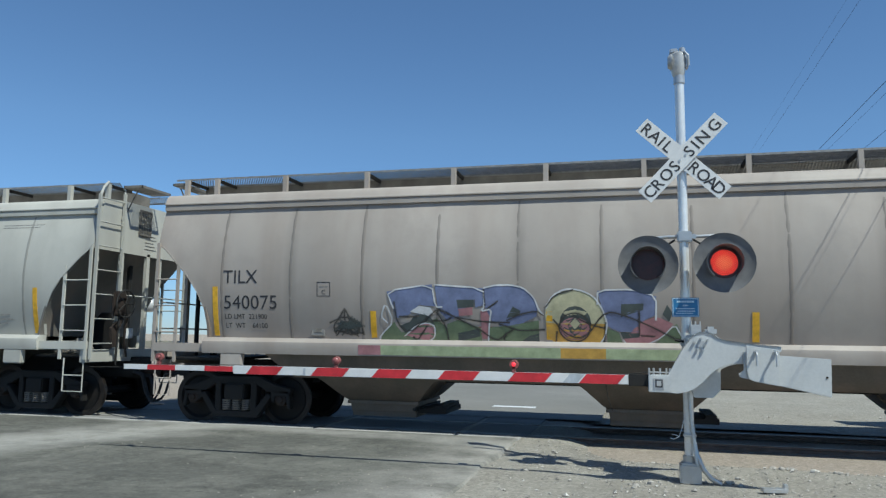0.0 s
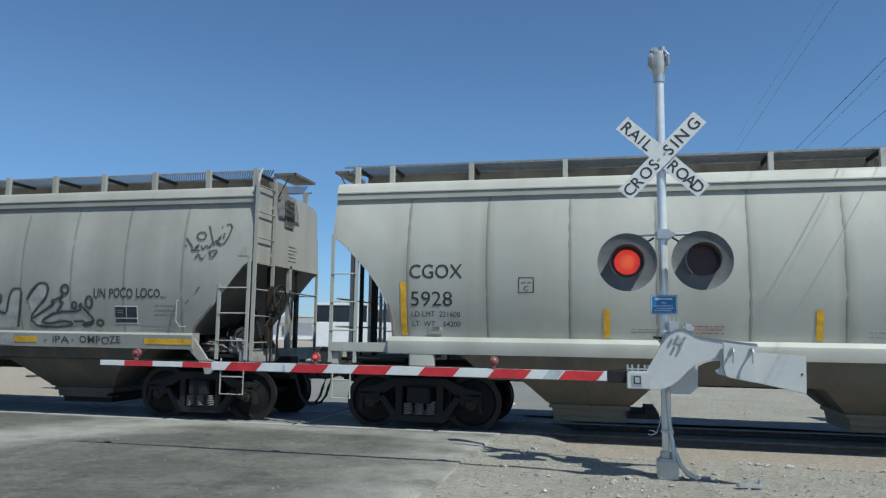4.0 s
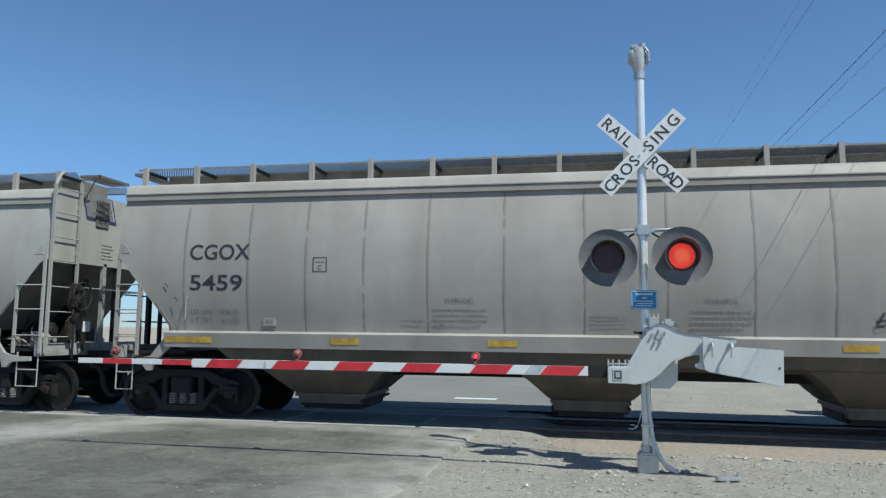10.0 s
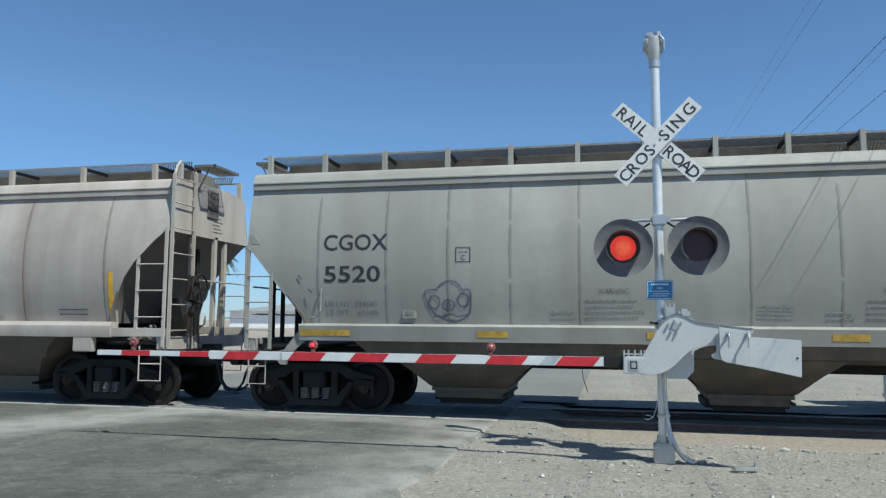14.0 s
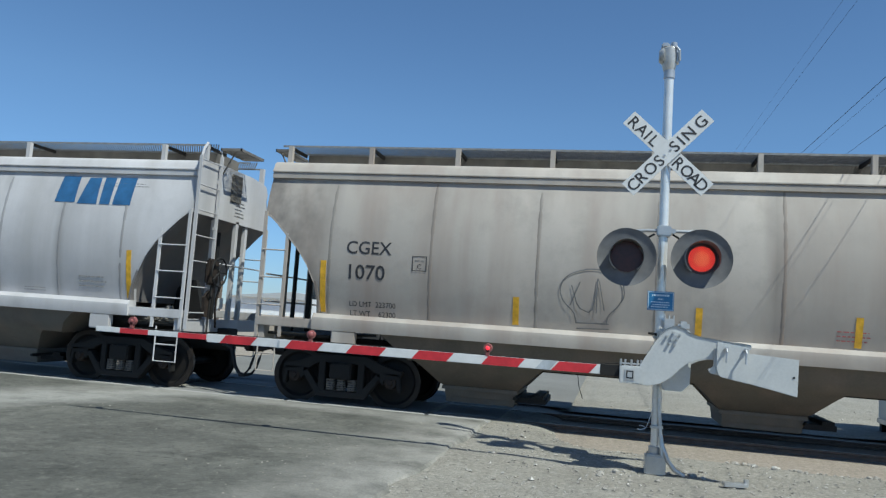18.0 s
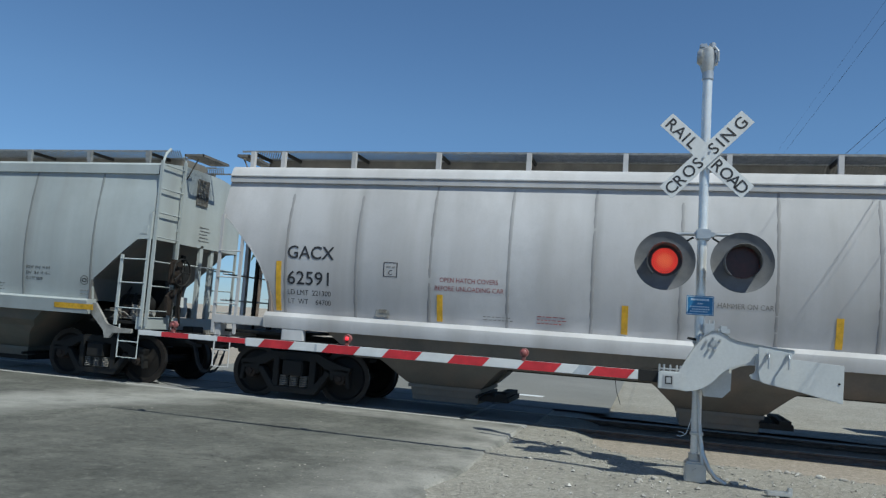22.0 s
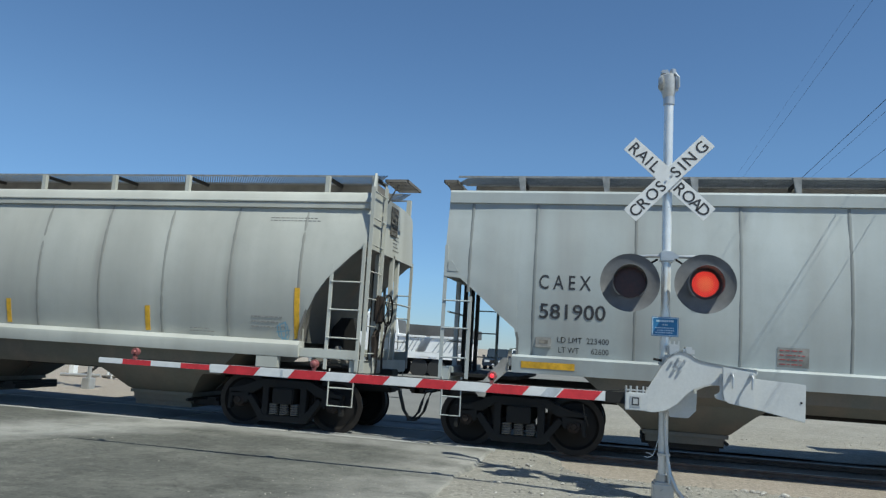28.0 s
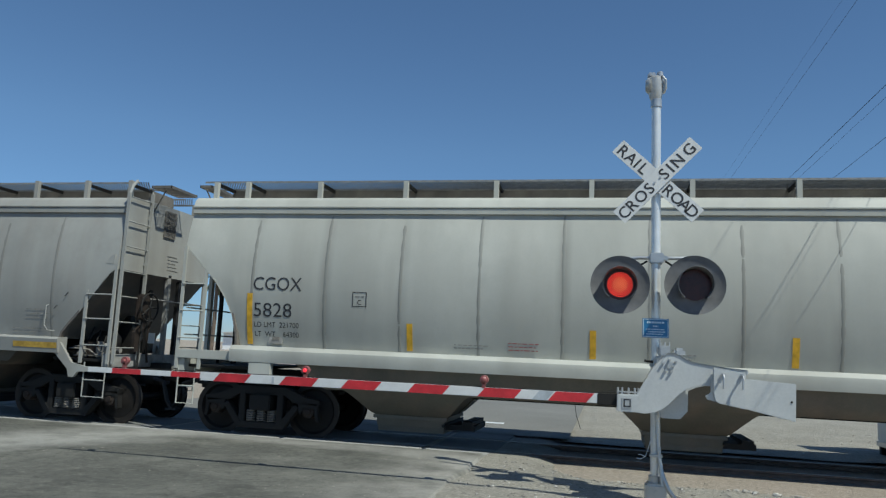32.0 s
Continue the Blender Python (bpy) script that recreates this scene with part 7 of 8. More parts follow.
    g.stroke([(12.16, 2.15), (12.25, 2.31), (12.42, 2.47), (12.59, 2.46), (12.65, 2.36), (12.59, 2.2), (12.27, 1.88), (12.23, 1.78), (12.61, 1.99), (12.78, 2.1), (12.67, 2.12), (12.87, 2.18), (12.98, 2.27), (12.87, 2.09), (12.99, 2.12), (12.81, 1.93)], 0.042, "spray_black")
    g.stroke([(12.23, 1.78), (12.37, 1.65), (12.79, 1.64), (13.08, 1.67), (13.16, 1.73), (12.94, 1.76), (12.6, 1.7), (12.44, 1.75), (12.81, 1.93), (13.34, 1.94), (13.31, 2.1), (13.39, 2.0), (13.61, 1.79), (13.57, 1.69), (13.34, 1.66), (13.44, 1.76), (13.17, 1.75)], 0.042, "spray_black")
    g.fill([(8.36, 1.68), (8.45, 1.7), (8.6, 1.65), (8.58, 1.58)], "spray_black")
    g.fill([(13.34, 1.66), (13.44, 1.75), (13.6, 1.78), (13.57, 1.69)], "spray_black")
    g.ring(13.0, 2.35, 0.08, 0.08, 0.042, "spray_black")
    g.ring(13.2, 2.05, 0.05, 0.06, 0.042, "spray_black")
    g.ring(13.52, 2.11, 0.07, 0.11, 0.042, "spray_black")
    g.ring(13.74, 1.73, 0.07, 0.05, 0.042, "spray_black")
    # lower ends of the strokes, on the sill
    g.stroke([(6.83, 1.34), (6.94, 1.48), (7.02, 1.36)], 0.042, "spray_black")
    g.stroke([(8.09, 1.35), (8.16, 1.5)], 0.042, "spray_black")
    g.stroke([(8.24, 1.47), (8.45, 1.49), (8.39, 1.4), (8.26, 1.4), (8.24, 1.47)], 0.042, "spray_black")
    g.stroke([(8.53, 1.37), (8.65, 1.5)], 0.042, "spray_black")
    g.stroke([(9.07, 1.41), (9.25, 1.5)], 0.042, "spray_black")
    g.stroke([(9.42, 1.5), (9.15, 1.38)], 0.042, "spray_black")
    g.stroke([(10.36, 1.37), (10.47, 1.52), (10.58, 1.38)], 0.042, "spray_black")
    g.stroke([(11.05, 1.39), (11.16, 1.53)], 0.042, "spray_black")
    g.stroke([(11.47, 1.4), (11.52, 1.53), (11.66, 1.53), (11.62, 1.42)], 0.042, "spray_black")
    g.stroke([(12.72, 1.41), (12.7, 1.55)], 0.042, "spray_black")
    g.stroke([(13.31, 1.42), (13.29, 1.56)], 0.042, "spray_black")
    g.stroke([(3.35, 1.5), (3.45, 1.4)], 0.06, "spray_black")
    g.stroke([(4.75, 1.37), (4.83, 1.42)], 0.06, "spray_black")
    g.stroke([(5.83, 1.39), (5.87, 1.47), (5.93, 1.38)], 0.06, "spray_black")
    g.stroke([(6.68, 1.41), (6.73, 1.5)], 0.06, "spray_black")
    g.stroke([(7.27, 1.54), (7.43, 1.42)], 0.06, "spray_black")
    # scribbled tags on both ends of the same car
    g.stroke([(0.31, 3.03), (0.54, 3.06)], 0.034, "spray_black")
    g.stroke([(0.43, 3.06), (0.45, 2.87)], 0.034, "spray_black")
    g.stroke([(0.35, 2.86), (0.52, 2.86)], 0.034, "spray_black")
    g.stroke([(0.53, 3.42), (0.48, 3.29), (0.45, 3.17)], 0.034, "spray_black")
    g.stroke([(0.54, 3.06), (0.63, 2.84), (0.81, 3.13)], 0.034, "spray_black")
    g.stroke([(0.76, 2.95), (0.76, 2.69)], 0.034, "spray_black")
    g.stroke([(0.76, 2.94), (0.91, 2.93)], 0.034, "spray_black")
    g.stroke([(0.76, 2.82), (0.87, 2.82)], 0.034, "spray_black")
    g.stroke([(0.76, 2.69), (0.89, 2.68)], 0.034, "spray_black")
    g.stroke([(0.89, 2.56), (0.95, 2.79), (0.99, 2.66), (1.08, 2.76), (1.08, 2.58)], 0.034, "spray_black")
    g.stroke([(1.1, 2.68), (1.21, 2.73)], 0.034, "spray_black")
    g.stroke([(1.14, 2.69), (1.16, 2.4)], 0.034, "spray_black")
    g.stroke([(0.24, 2.66), (0.3, 2.77), (0.36, 2.64)], 0.026, "spray_black")
    g.stroke([(0.27, 2.7), (0.34, 2.69)], 0.026, "spray_black")
    g.stroke([(0.37, 2.6), (0.41, 2.68), (0.45, 2.6), (0.49, 2.67), (0.51, 2.58)], 0.026, "spray_black")
    g.stroke([(0.51, 2.52), (0.57, 2.6), (0.6, 2.49)], 0.026, "spray_black")
    g.stroke([(0.72, 2.52), (0.64, 2.5), (0.65, 2.41), (0.72, 2.43)], 0.026, "spray_black")
    g.stroke([(15.47, 3.16), (15.5, 3.12)], 0.02, "spray_black")
    g.stroke([(15.47, 3.29), (15.62, 3.12), (15.61, 3.04), (15.69, 3.07)], 0.02, "spray_black")
    g.stroke([(15.67, 3.11), (15.74, 3.17), (15.74, 3.12), (15.67, 3.09), (15.69, 3.05), (15.77, 3.05)], 0.02, "spray_black")
    g.stroke([(15.79, 3.14), (15.83, 3.06), (15.89, 3.15), (15.95, 3.09), (16.01, 3.19)], 0.02, "spray_black")
    g.stroke([(15.91, 3.51), (15.98, 3.32), (16.05, 3.14)], 0.02, "spray_black")
    g.stroke([(16.05, 3.2), (16.11, 3.24), (16.11, 3.19), (16.22, 3.14), (16.08, 3.19)], 0.02, "spray_black")
    g.stroke([(16.12, 3.22), (16.13, 3.31), (16.15, 3.24), (16.17, 3.33)], 0.02, "spray_black")
    g.stroke([(16.22, 3.26), (16.23, 3.37)], 0.02, "spray_black")
    g.stroke([(16.16, 3.48), (16.18, 3.47)], 0.02, "spray_black")
    g.stroke([(16.25, 3.52), (16.33, 3.53), (16.37, 3.47), (16.31, 3.28), (16.22, 3.15)], 0.02, "spray_black")
    g.stroke([(15.69, 2.91), (15.75, 3.0), (15.81, 2.88), (15.86, 2.92)], 0.02, "spray_black")
    g.stroke([(15.88, 2.96), (15.89, 2.95)], 0.02, "spray_black")
    g.stroke([(15.96, 3.03), (16.15, 3.06), (16.01, 2.9), (15.96, 3.03)], 0.02, "spray_black")
    g.ring(15.78, 3.32, 0.09, 0.07, 0.02, "spray_black")
    g.stroke([(2.65, 2.26), (2.93, 2.28)], 0.035, "spray_black")
    g.stroke([(2.77, 2.46), (2.8, 2.07)], 0.035, "spray_black")
    g.stroke([(2.67, 2.07), (2.88, 2.09)], 0.035, "spray_black")
    g.stroke([(2.93, 2.02), (2.94, 2.19), (3.05, 2.21), (3.04, 2.14), (2.94, 2.11)], 0.035, "spray_black")
    g.stroke([(3.05, 2.04), (3.11, 2.25), (3.23, 2.06)], 0.035, "spray_black")
    g.stroke([(3.06, 2.12), (3.35, 2.2)], 0.035, "spray_black")


def scrawled_tag(g):
    """Two lines of black scrawl."""
    g.stroke([(12.74, 2.04), (12.92, 2.07)], 0.03, "spray_black")
    g.stroke([(12.74, 2.04), (12.71, 1.97), (12.9, 1.99)], 0.03, "spray_black")
    g.stroke([(12.73, 2.01), (12.85, 2.02)], 0.03, "spray_black")
    g.stroke([(12.94, 2.07), (12.93, 1.98), (13.08, 2.0)], 0.03, "spray_black")
    g.stroke([(13.1, 1.98), (13.13, 2.07), (13.24, 2.07), (13.15, 2.02), (13.28, 1.98)], 0.03, "spray_black")
    g.stroke([(13.31, 2.07), (13.29, 1.99)], 0.03, "spray_black")
    g.stroke([(13.38, 2.12), (13.78, 2.13)], 0.03, "spray_black")
    g.stroke([(13.44, 2.12), (13.42, 1.99), (13.58, 2.02)], 0.03, "spray_black")
    g.stroke([(12.55, 1.74), (12.65, 1.94)], 0.03, "spray_black")
    g.stroke([(12.68, 1.74), (12.74, 1.91)], 0.03, "spray_black")
    g.stroke([(12.53, 1.8), (12.83, 1.85)], 0.03, "spray_black")
    g.stroke([(12.79, 1.72), (12.83, 1.91), (12.97, 1.92)], 0.03, "spray_black")
    g.stroke([(12.82, 1.83), (12.94, 1.84)], 0.03, "spray_black")
    g.stroke([(12.79, 1.72), (12.94, 1.74)], 0.03, "spray_black")
    g.stroke([(12.98, 1.73), (13.02, 1.91), (13.09, 1.74), (13.15, 1.92)], 0.03, "spray_black")
    g.stroke([(13.18, 1.74), (13.22, 1.92)], 0.03, "spray_black")
    g.stroke([(13.42, 1.72), (13.44, 1.89), (13.64, 1.87)], 0.03, "spray_black")
    g.stroke([(13.43, 1.8), (13.57, 1.8)], 0.03, "spray_black")
    g.stroke([(13.42, 1.72), (13.53, 1.71)], 0.03, "spray_black")
    g.stroke([(13.57, 1.7), (13.6, 1.7)], 0.03, "spray_black")
    g.stroke([(13.65, 1.7), (13.67, 1.7)], 0.03, "spray_black")
    g.stroke([(13.72, 1.7), (13.74, 1.69)], 0.03, "spray_black")
    g.stroke([(12.65, 1.74), (12.55, 1.72)], 0.03, "spray_black")
    g.ring(13.31, 1.82, 0.07, 0.09, 0.03, "spray_black")


def oval_doodle(g):
    """A doodle of loops and ovals in thin blue-black paint."""
    g.stroke([(3.43, 2.14), (3.25, 2.13), (3.21, 2.08), (3.27, 1.88), (3.4, 1.71), (3.6, 1.62), (3.71, 1.59), (3.88, 1.66), (3.99, 1.76), (4.0, 2.12), (3.92, 2.15), (3.87, 2.12)], 0.018, "spray_ink")
    g.stroke([(3.44, 2.16), (3.51, 2.24), (3.64, 2.29), (3.78, 2.25), (3.87, 2.12)], 0.018, "spray_ink")
    g.ring(3.38, 1.93, 0.09, 0.11, 0.016, "spray_ink")
    g.ring(3.87, 1.96, 0.09, 0.11, 0.016, "spray_ink")
    g.ring(3.62, 1.88, 0.1, 0.09, 0.016, "spray_ink")
    g.ring(3.62, 1.88, 0.02, 0.07, 0.016, "spray_ink")
    g.stroke([(3.35, 1.68), (3.4, 1.71), (3.59, 1.68)], 0.014, "spray_ink")
    g.stroke([(3.48, 1.68), (3.65, 1.74), (3.78, 1.69), (3.93, 1.73)], 0.014, "spray_ink")
    g.stroke([(3.6, 1.63), (3.75, 1.62)], 0.014, "spray_ink")


def bulb_drawing(g):
    """A faint sprayed outline of a lamp bulb."""
    g.stroke([(5.49, 1.71), (5.45, 1.87), (5.28, 2.02), (5.21, 2.19), (5.26, 2.38), (5.42, 2.5), (5.7, 2.57), (6.01, 2.53), (6.19, 2.38), (6.23, 2.16), (6.12, 1.98), (5.98, 1.84), (5.96, 1.7)], 0.022, "spray_faint")
    g.stroke([(5.4, 2.29), (5.51, 1.94), (5.72, 1.86), (5.79, 2.18), (5.81, 2.47), (5.92, 1.92)], 0.02, "spray_faint")
    g.stroke([(5.48, 1.7), (6.0, 1.71)], 0.02, "spray_faint")
    g.stroke([(5.5, 1.61), (6.01, 1.63)], 0.02, "spray_faint")
    g.stroke([(5.56, 1.52), (5.94, 1.55)], 0.02, "spray_faint")
    g.stroke([(5.67, 1.46), (5.88, 1.47)], 0.02, "spray_faint")
    g.stroke([(5.53, 2.35), (5.39, 1.98)], 0.02, "spray_faint")
    g.stroke([(5.8, 1.87), (5.8, 2.36)], 0.02, "spray_faint")


def blue_scribble(g):
    """A small pale blue scribble."""
    g.stroke([(15.81, 1.8), (15.99, 1.89), (16.05, 1.58), (15.85, 1.6), (15.81, 1.8)], 0.02, "spray_sky")
    g.stroke([(15.79, 1.7), (16.06, 1.74)], 0.02, "spray_sky")
    g.stroke([(15.86, 1.86), (15.92, 1.52)], 0.02, "spray_sky")
    g.stroke([(15.97, 1.89), (15.97, 1.55)], 0.02, "spray_sky")
    g.stroke([(15.86, 1.52), (16.01, 1.68)], 0.02, "spray_sky")


# ---- the cars, from the head of the train ----
ROUND_RIBS = [1.37, 2.72, 4.06, 5.40, 6.76, 8.10, 9.48, 10.86, 12.2, 13.53, 14.86, 16.2]
FLAT_RIBS = [1.33, 2.55, 3.62, 4.66, 5.77, 7.04, 8.33, 9.60, 10.88, 12.02, 13.12, 14.25, 15.44]
FLAT_POSTS = [0.2, 1.26, 2.38, 3.52, 4.62, 5.74, 6.82, 7.92, 9.00, 10.07, 11.18, 12.28, 13.39, 14.5, 15.64, 16.6]
FLAT_SILL = [(1.05, 1.95), (4.12, 4.62), (6.78, 7.26), (9.40, 9.90), (12.03, 12.52), (14.79, 15.72)]


def round_posts(L):
    return [0.30, 0.94] + [2.36 + 1.605 * i for i in range(int((L - 3.2) / 1.605))] + [L - 0.94, L - 0.05]


train = []


def add_car(left, right, *args, **kw):
    car, h, k = build_car(left, right, *args, **kw)
    train.append((left + h, car))
    return car, h, k


def flat_lettering(car, h, k, number, ld, lt, seed):
    side_text(car, h, k, "CGOX", 1.43, 2.58, 2.81, 3.09, bold=0.012)
    side_text(car, h, k, number, 1.45, 2.45 if len(number) == 4 else 2.36, 2.27, 2.55, bold=0.012)
    side_text(car, h, k, "LD LMT  " + ld, 1.46, 2.38, 1.86, 1.95, M["faded"])
    side_text(car, h, k, "LT WT    " + lt, 1.47, 2.38, 1.71, 1.80, M["faded"])
    plate_box(car, h, k, 3.75, 2.59)
    marker_box(car, h, k, 2.82, 1.66)
    data_panel(car, h, k, 13.80 if seed != 3 else 14.06, 1.72)
    if seed != 3:
        for u in (6.05, 10.12):
            side_text(car, h, k, "WARNING", u, u + 0.48, 2.06, 2.15, M["faded"])
            writing_bars(car, h, k, u - 0.2, u + 0.75, 1.66, 2.0, 4, seed=seed)
            writing_bars(car, h, k, u - 0.75, u - 0.3, 1.66, 1.82, 2, seed=seed + 1)
        writing_bars(car, h, k, 8.4, 9.0, 1.68, 1.9, 4, seed=seed + 2)
    writing_bars(car, h, k, 14.9, 15.4, 1.88, 2.1, 3, seed=seed + 3)
    writing_bars(car, h, k, 14.6, 15.4, 1.62, 1.74, 2, seed=seed + 4)


def round_lettering(car, h, k, mark, number, ld, lt, seed, wide=0.0):
    side_text(car, h, k, mark, 1.40, 2.08 if mark == "TILX" else 2.3, 2.54, 2.77, bold=0.008 if mark == "GACX" else -0.002)
    side_text(car, h, k, number, 1.42, 2.46 if len(number) == 6 else (2.22 if len(number) == 5 else 2.13), 2.08, 2.32, bold=0.008 if mark == "GACX" else -0.002)
    side_text(car, h, k, "LD LMT  " + ld, 1.43, 2.26, 1.90, 1.99)
    side_text(car, h, k, "LT  WT    " + lt, 1.44, 2.26, 1.74, 1.83)
    plate_box(car, h, k, 3.23, 2.30)
    marker_box(car, h, k, 3.10 if mark in ("TILX", "GACX") else 1.7, 1.62)
    writing_bars(car, h, k, 5.0, 5.6, 1.66, 1.76, 2, seed=seed)
    writing_bars(car, h, k, 5.9, 6.4, 1.66, 1.82, 3, M["redink"], seed + 1)
    writing_bars(car, h, k, 8.4, 8.85, 1.62, 1.76, 2, seed=seed + 2)
    writing_bars(car, h, k, 14.1, 14.6, 1.62, 1.72, 2, seed=seed + 3)
    writing_bars(car, h, k, 15.32, 16.0, 1.74, 2.0, 3, M["faded"], seed + 4, "lines of small dimensions")
    writing_bars(car, h, k, 15.5, 16.6, 3.66, 3.76, 2, seed=seed + 5)


def tall(us):
    return [(u, 2.48 if i in (0, len(us) - 1) else 2.05) for i, u in enumerate(us)]


# 1: beige car with a colourful mural
car, h, k = add_car(-8.63, 8.9, "round", ("beige_paint", (0.408, 0.361, 0.318), 0.4, 0.6), "beige covered hopper car with a colourful sprayed mural", ROUND_RIBS, round_posts(17.53), tall([1.24, 4.26, 7.26, 10.36, 13.3, 16.3]))
round_lettering(car, h, k, "TILX", "540075", "221900", "64100", 10)
g = Spray(car, h, k, "mural", "sprayed mural in blue, green, pink and orange")
colour_mural(g)
scribble = random.Random(12)
for i in range(15):
    a, b = scribble.uniform(0, 6.28), scribble.uniform(1.8, 3.4)
    ra, rb = scribble.uniform(0.14, 0.33), scribble.uniform(0.14, 0.33)
    g.stroke([(3.83 + 0.95 * ra * math.cos(a), 1.80 + 0.72 * ra * math.sin(a)), (3.83 + scribble.uniform(-0.06, 0.06), 1.80 + scribble.uniform(-0.06, 0.06)), (3.83 + 0.95 * rb * math.cos(a + b), 1.80 + 0.72 * rb * math.sin(a + b))], 0.018, "spray_dark")
g.done()
for a, b, m in ((4.45, 5.2, "spray_green2"), (5.2, 7.45, "spray_green2"), (7.45, 8.15, "spray_orange"), (8.15, 9.45, "spray_green2")):
    plane_strip(car, h, k, a, b, 1.31, 1.47, M[m], "mural_band", 0.004, "pale green sprayed band", True)
plane_strip(car, h, k, 4.05, 4.45, 1.31, 1.47, M["spray_pink"], "mural_band", 0.004, "pink sprayed band", True)

# 2: cream car
car, h, k = add_car(-27.8, -10.07, "round", ("cream_paint", (0.481, 0.471, 0.420), 0.22, 0.0), "cream covered hopper car with yellow reflectors", ROUND_RIBS, round_posts(17.73), tall([1.29, 4.62, 7.72, 10.22, 13.42, 16.48]))
round_lettering(car, h, k, "CGOX", "5928", "221600", "64200", 20)

# 3: grey car with a long outlined mural
car, h, k = add_car(-46.1, -29.33, "flat", ("grey_paint_a", (0.355, 0.343, 0.311), 0.4, 0.0), "grey covered hopper car with a long black outlined mural", FLAT_RIBS, FLAT_POSTS, (), FLAT_SILL, bright=True)
flat_lettering(car, h, k, "5187", "224700", "61300", 3)
g = Spray(car, h, k, "mural", "sprayed mural with black outlines and pale filling", True)
outline_mural(g)
g.done()
side_text(car, h, k, "UN POCO LOCO...", 13.62, 15.13, 2.19, 2.37, M["spray_black"], "black sprayed words", 0.008, 0.012)
side_text(car, h, k, "OMPOZE", 13.44, 14.3, 1.355, 1.49, M["spray_black"], "black sprayed words", 0.004, 0.004, sill=True)
side_text(car, h, k, "iPA", 12.87, 13.22, 1.36, 1.48, M["spray_black"], "black sprayed words", 0.004, 0.004, sill=True)
for a, b in ((3.35, 4.10), (4.70, 6.75), (7.30, 9.38), (9.92, 12.0)):
    plane_strip(car, h, k, a, b, 1.30, 1.52, M["spray_pale"], "mural_band", 0.004, "pale sprayed band on the sill", True)

# 4: grey-beige car with a scrawled tag
car, h, k = add_car(-64.47, -47.7, "flat", ("grey_paint_b", (0.364, 0.338, 0.304), 0.45, 0.4), "grey-beige covered hopper car with a black scrawl near one end", FLAT_RIBS, FLAT_POSTS, (), FLAT_SILL)
flat_lettering(car, h, k, "5459", "224400", "61600", 4)
g = Spray(car, h, k, "scrawl", "black scrawled tag")
scrawled_tag(g)
g.done()

# 5: grey car with a doodle of ovals
car, h, k = add_car(-82.75, -65.98, "flat", ("grey_paint_c", (0.364, 0.351, 0.316), 0.42, 0.1), "grey covered hopper car with a small doodle", FLAT_RIBS, FLAT_POSTS, (), FLAT_SILL)
flat_lettering(car, h, k, "5520", "224500", "61500", 5)
g = Spray(car, h, k, "doodle", "thin blue-black doodle of loops")
oval_doodle(g)
g.done()

# 6: dusty cream car
car, h, k = add_car(-101.23, -84.35, "round", ("dusty_paint", (0.47, 0.425, 0.376), 0.62, 1.0), "dusty cream covered hopper car with a drawn bulb", [1.27, 3.06, 4.84, 6.7, 8.55, 10.2, 12.0, 13.85, 15.6], [0.21, 1.76, 3.33, 4.96, 6.6, 8.23, 9.87, 11.51, 13.09, 14.73, 16.3, 16.84], tall([1.17, 4.52, 7.35, 9.6, 12.38, 15.73]), sooty=True)
side_text(car, h, k, "CGEX", 1.58, 2.38, 2.62, 2.84, bold=0.008)
side_text(car, h, k, "1070", 1.64, 2.28, 2.19, 2.44, bold=0.008)
side_text(car, h, k, "LD LMT  223700", 1.66, 2.48, 1.73, 1.82)
side_text(car, h, k, "LT WT    62300", 1.67, 2.48, 1.57, 1.66)
plate_box(car, h, k, 2.75, 2.38)
writing_bars(car, h, k, 9.3, 9.8, 1.66, 1.86, 3, M["redink"], 61)
writing_bars(car, h, k, 14.6, 15.4, 1.66, 1.84, 2, M["letter"], 62)
writing_bars(car, h, k, 10.2, 10.7, 1.62, 1.76, 2, seed=63)
writing_bars(car, h, k, 13.0, 13.4, 1.6, 1.68, 2, seed=64)
g = Spray(car, h, k, "drawing", "faint sprayed outline of a bulb")
bulb_drawing(g)
g.done()

# 7: silvery white car with a blue emblem
car, h, k = add_car(-120.25, -102.68, "round", ("silver_paint", (0.565, 0.55, 0.55), 0.36, 0.0), "silvery white covered hopper car with a blue emblem", ROUND_RIBS, round_posts(17.57), tall([1.24, 4.25, 7.28, 10.34, 13.36, 16.38]))
round_lettering(car, h, k, "GACX", "62591", "221300", "64700", 70)
for u in (4.16, 12.27):
    side_text(car, h, k, "OPEN HATCH COVERS", u + 0.08, u + 1.08, 2.26, 2.34, M["redink"], "faded red lettering")
    side_text(car, h, k, "BEFORE UNLOADING CAR", u, u + 1.18, 2.12, 2.20, M["redink"], "faded red lettering")
side_text(car, h, k, "DO NOT HAMMER ON CAR", 8.22, 9.44, 2.10, 2.18, M["faded"])
g = Spray(car, h, k, "emblem", "large blue block emblem")
for poly in ([(14.62, 3.34), (14.68, 3.86), (15.06, 3.86), (15.06, 3.34)], [(15.12, 3.32), (15.26, 3.84), (15.52, 3.84), (15.54, 3.32)],
             [(15.60, 3.32), (15.60, 3.85), (15.84, 3.85), (15.82, 3.32)], [(15.88, 3.32), (15.92, 3.86), (16.28, 3.86), (16.26, 3.32)]):
    g.fill(poly, "spray_royal")
g.done()

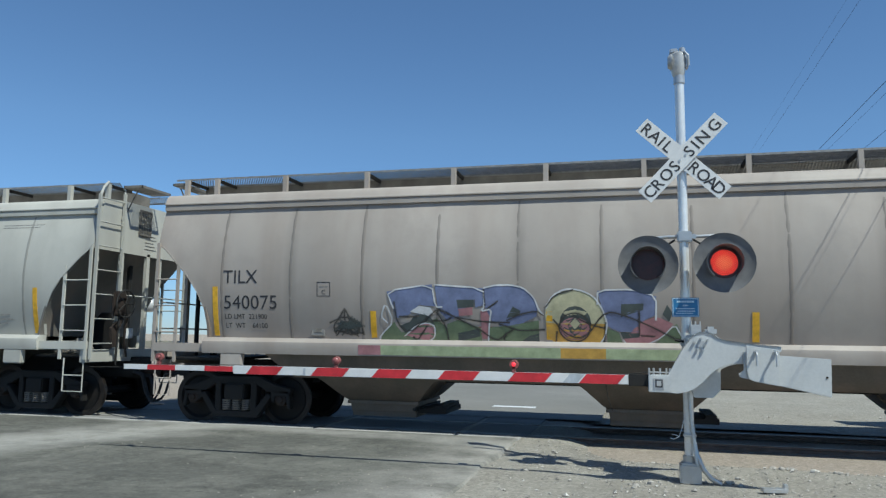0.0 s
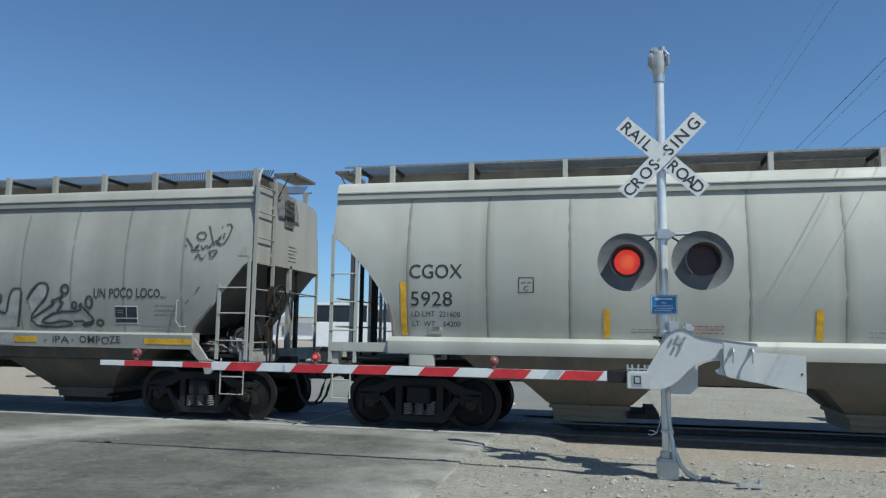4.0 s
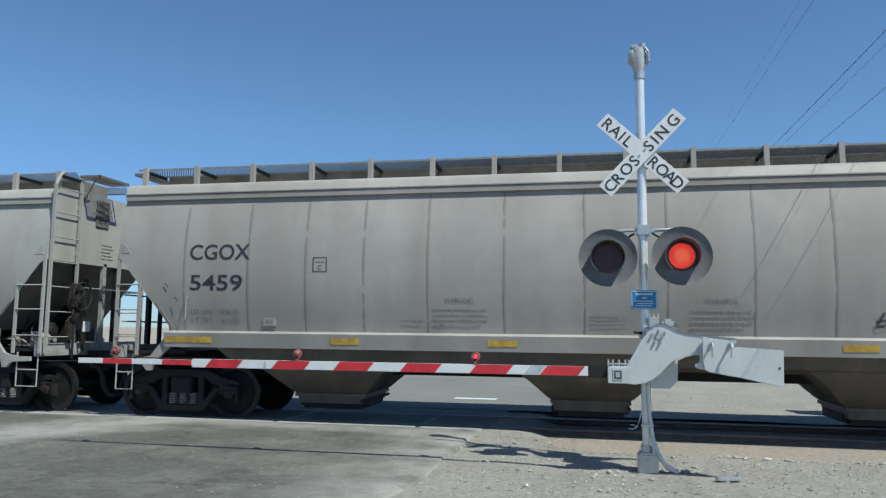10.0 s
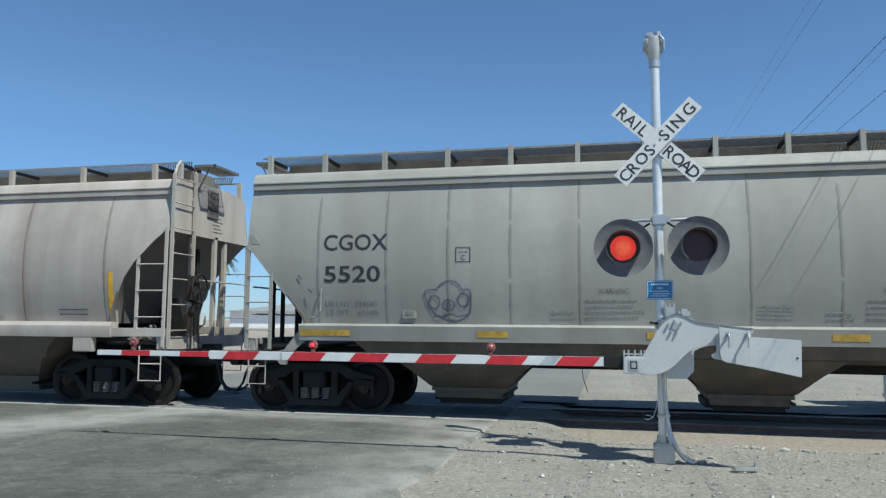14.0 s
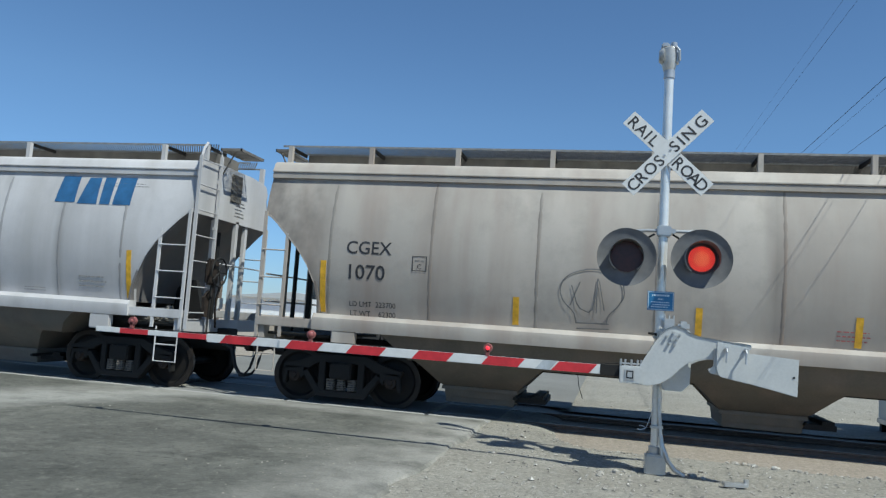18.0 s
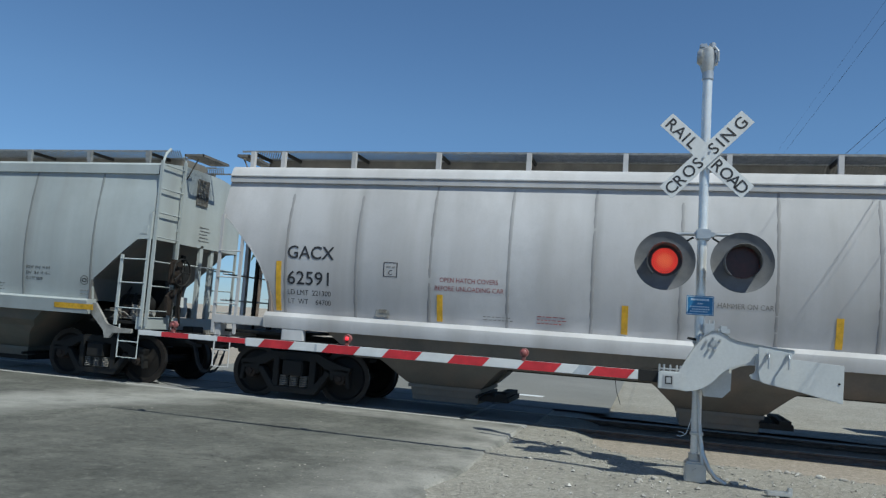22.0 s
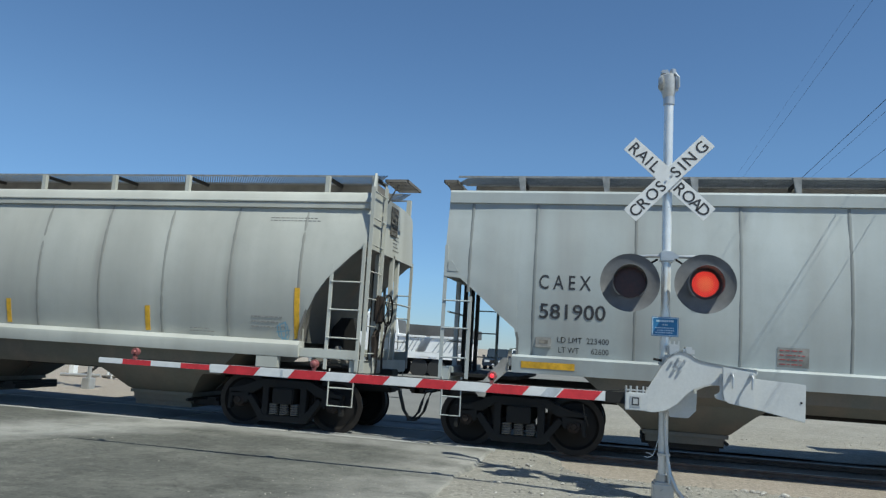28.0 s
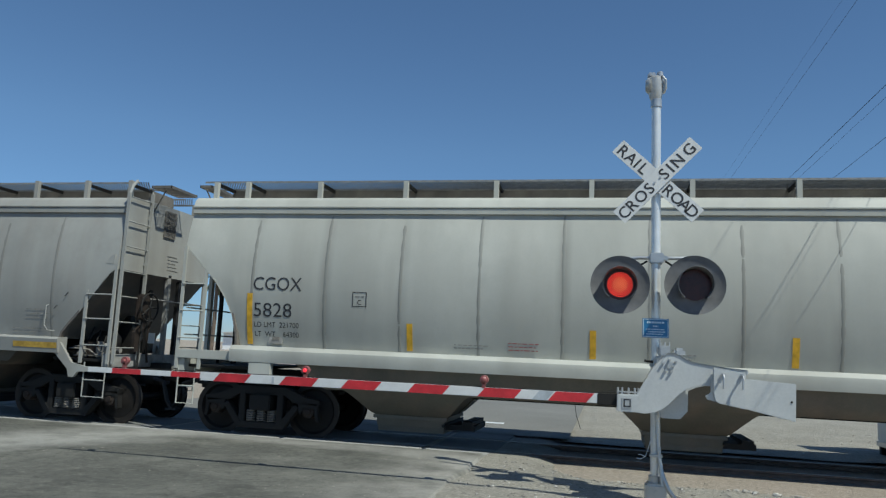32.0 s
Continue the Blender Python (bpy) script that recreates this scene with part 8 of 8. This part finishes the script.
# 8: blue-grey car
car, h, k = add_car(-138.7, -121.75, "caex", ("blue_grey_paint", (0.425, 0.457, 0.452), 0.34, 0.0), "blue-grey covered hopper car with stencilled panels", [0.42, 1.50, 3.08, 4.64, 6.18, 7.80, 9.37, 10.9, 12.45, 14.07, 15.67], [1.2, 2.6, 4.0, 5.55, 7.1, 8.7, 10.25, 11.86, 13.5, 15.0, 16.4], (), [(1.35, 2.19), (4.29, 4.78), (6.93, 7.38), (9.64, 10.15), (12.33, 12.80), (15.0, 15.9)], M["hatch"])
side_text(car, h, k, "C A E X", 1.58, 2.40, 2.63, 2.86, bold=0.008)
side_text(car, h, k, "581900", 1.60, 2.64, 2.16, 2.40, bold=0.008)
side_text(car, h, k, "LD LMT  223400", 1.90, 2.70, 1.79, 1.88)
side_text(car, h, k, "LT WT      62600", 1.92, 2.70, 1.63, 1.72)
plate_box(car, h, k, 3.93, 2.38)
marker_box(car, h, k, 1.55, 1.70)
for u, w, hh in ((5.16, 0.44, 0.29), (9.43, 0.29, 0.27), (11.44, 0.48, 0.32)):
    plane_strip(car, h, k, u, u + w, 1.61, 1.61 + hh, M["frame_grey"], "stencil_panel", 0.004, "dull stencil panel")
    writing_bars(car, h, k, u + 0.03, u + w, 1.62, 1.6 + hh, 4, M["white"] if w < 0.3 else M["redink"], int(u * 9)).location.y = -0.004
writing_bars(car, h, k, 7.9, 8.4, 1.64, 1.76, 2, seed=81)
writing_bars(car, h, k, 13.2, 13.64, 1.62, 1.8, 3, seed=82)
side_text(car, h, k, "EXW 10-8  H 9-9", 14.15, 14.72, 2.09, 2.15)
side_text(car, h, k, "EW   8-4  H 15-1", 14.15, 14.72, 1.98, 2.04)
side_text(car, h, k, "CU FT 5800", 14.15, 14.55, 1.87, 1.93)
g = Spray(car, h, k, "round_stencil", "small round stencil")
g.ring(15.54, 1.92, 0.085, 0.085, 0.015, "letter")
g.ring(15.54, 1.92, 0.05, 0.03, 0.02, "letter")
g.done()
writing_bars(car, h, k, 15.44, 15.66, 1.62, 1.76, 2, seed=83)

# 9: cream car
car, h, k = add_car(-157.48, -140.11, "round", ("cream_paint_b", (0.490, 0.488, 0.437), 0.24, 0.0), "cream covered hopper car with bright yellow reflectors", ROUND_RIBS, round_posts(17.37), tall([1.34, 4.24, 7.24, 10.22, 13.24, 16.18]))
round_lettering(car, h, k, "CGOX", "5828", "221700", "64300", 90)
g = Spray(car, h, k, "scribble", "small blue scribble")
blue_scribble(g)
g.done()

# 10: grey car at the tail
car, h, k = add_car(-175.6, -158.83, "flat", ("grey_paint_d", (0.347, 0.343, 0.316), 0.42, 0.0), "grey covered hopper car at the tail of the train", FLAT_RIBS, FLAT_POSTS, (), FLAT_SILL)
flat_lettering(car, h, k, "5000", "224000", "61000", 6)


def spin_rows():
    """Seconds and degrees of the wheels, less than 90 degrees from row to row."""
    curve = [(t, s) for t, s in TRAIN_ROWS]
    rows, last, prev = [], None, None
    for f in range(0, 32 * FPS + 1):
        t = f / FPS
        j = max(i for i in range(len(curve) - 1) if curve[i][0] <= t + 1e-6)
        (t0, s0), (t1, s1) = curve[j], curve[j + 1]
        a = math.degrees((s0 + (s1 - s0) * (t - t0) / (t1 - t0)) / 0.457)
        if last is None or f == 32 * FPS:
            rows.append((t, a))
            last = a
        elif a - last > 80:
            rows.append(prev)
            last = prev[1]
        prev = (t, a)
    return rows


def flash_rows(who):
    """Half turns of a two-faced lens, three frames each, in time with the flashes."""
    def lit(t):
        return (((t - FLASH_ZERO) / FLASH) % 1.0 < 0.5) == (who == "east")
    angle = 0.0 if lit(0) else 180.0
    rows = [(0.0, angle)]
    k = math.ceil((0.1 - FLASH_ZERO) / (FLASH / 2))
    while True:
        t = FLASH_ZERO + k * FLASH / 2
        f = round(t * FPS)
        whole = round(t) * FPS
        if abs(f - whole) <= 2:
            f = whole + 2 if t > round(t) else whole - 1
        if f + 1 > 32 * FPS - 1:
            break
        for d, a in ((-2, 0), (-1, 60), (0, 120), (1, 180)):
            rows.append(((f + d) / FPS, angle + a))
        angle += 180
        k += 1
    rows.append((32.0, angle))
    return rows


def motions():
    for x0, car in train:
        walk(car, [(t, pose(x0 + s, CAR_Y, 0)) for t, s in TRAIN_ROWS])
    spin = spin_rows()
    for ob, ax in WHEELSETS:
        walk(ob, [(t, pose(ax, 0, 0.457, 0, a, 0)) for t, a in spin])
    turns = {who: flash_rows(who) for who in ("west", "east")}
    for ob, m, who in FLASHERS:
        walk(ob, [(t, m @ pose(0, 0, 0, 0, 0, a)) for t, a in turns[who]])


motions()
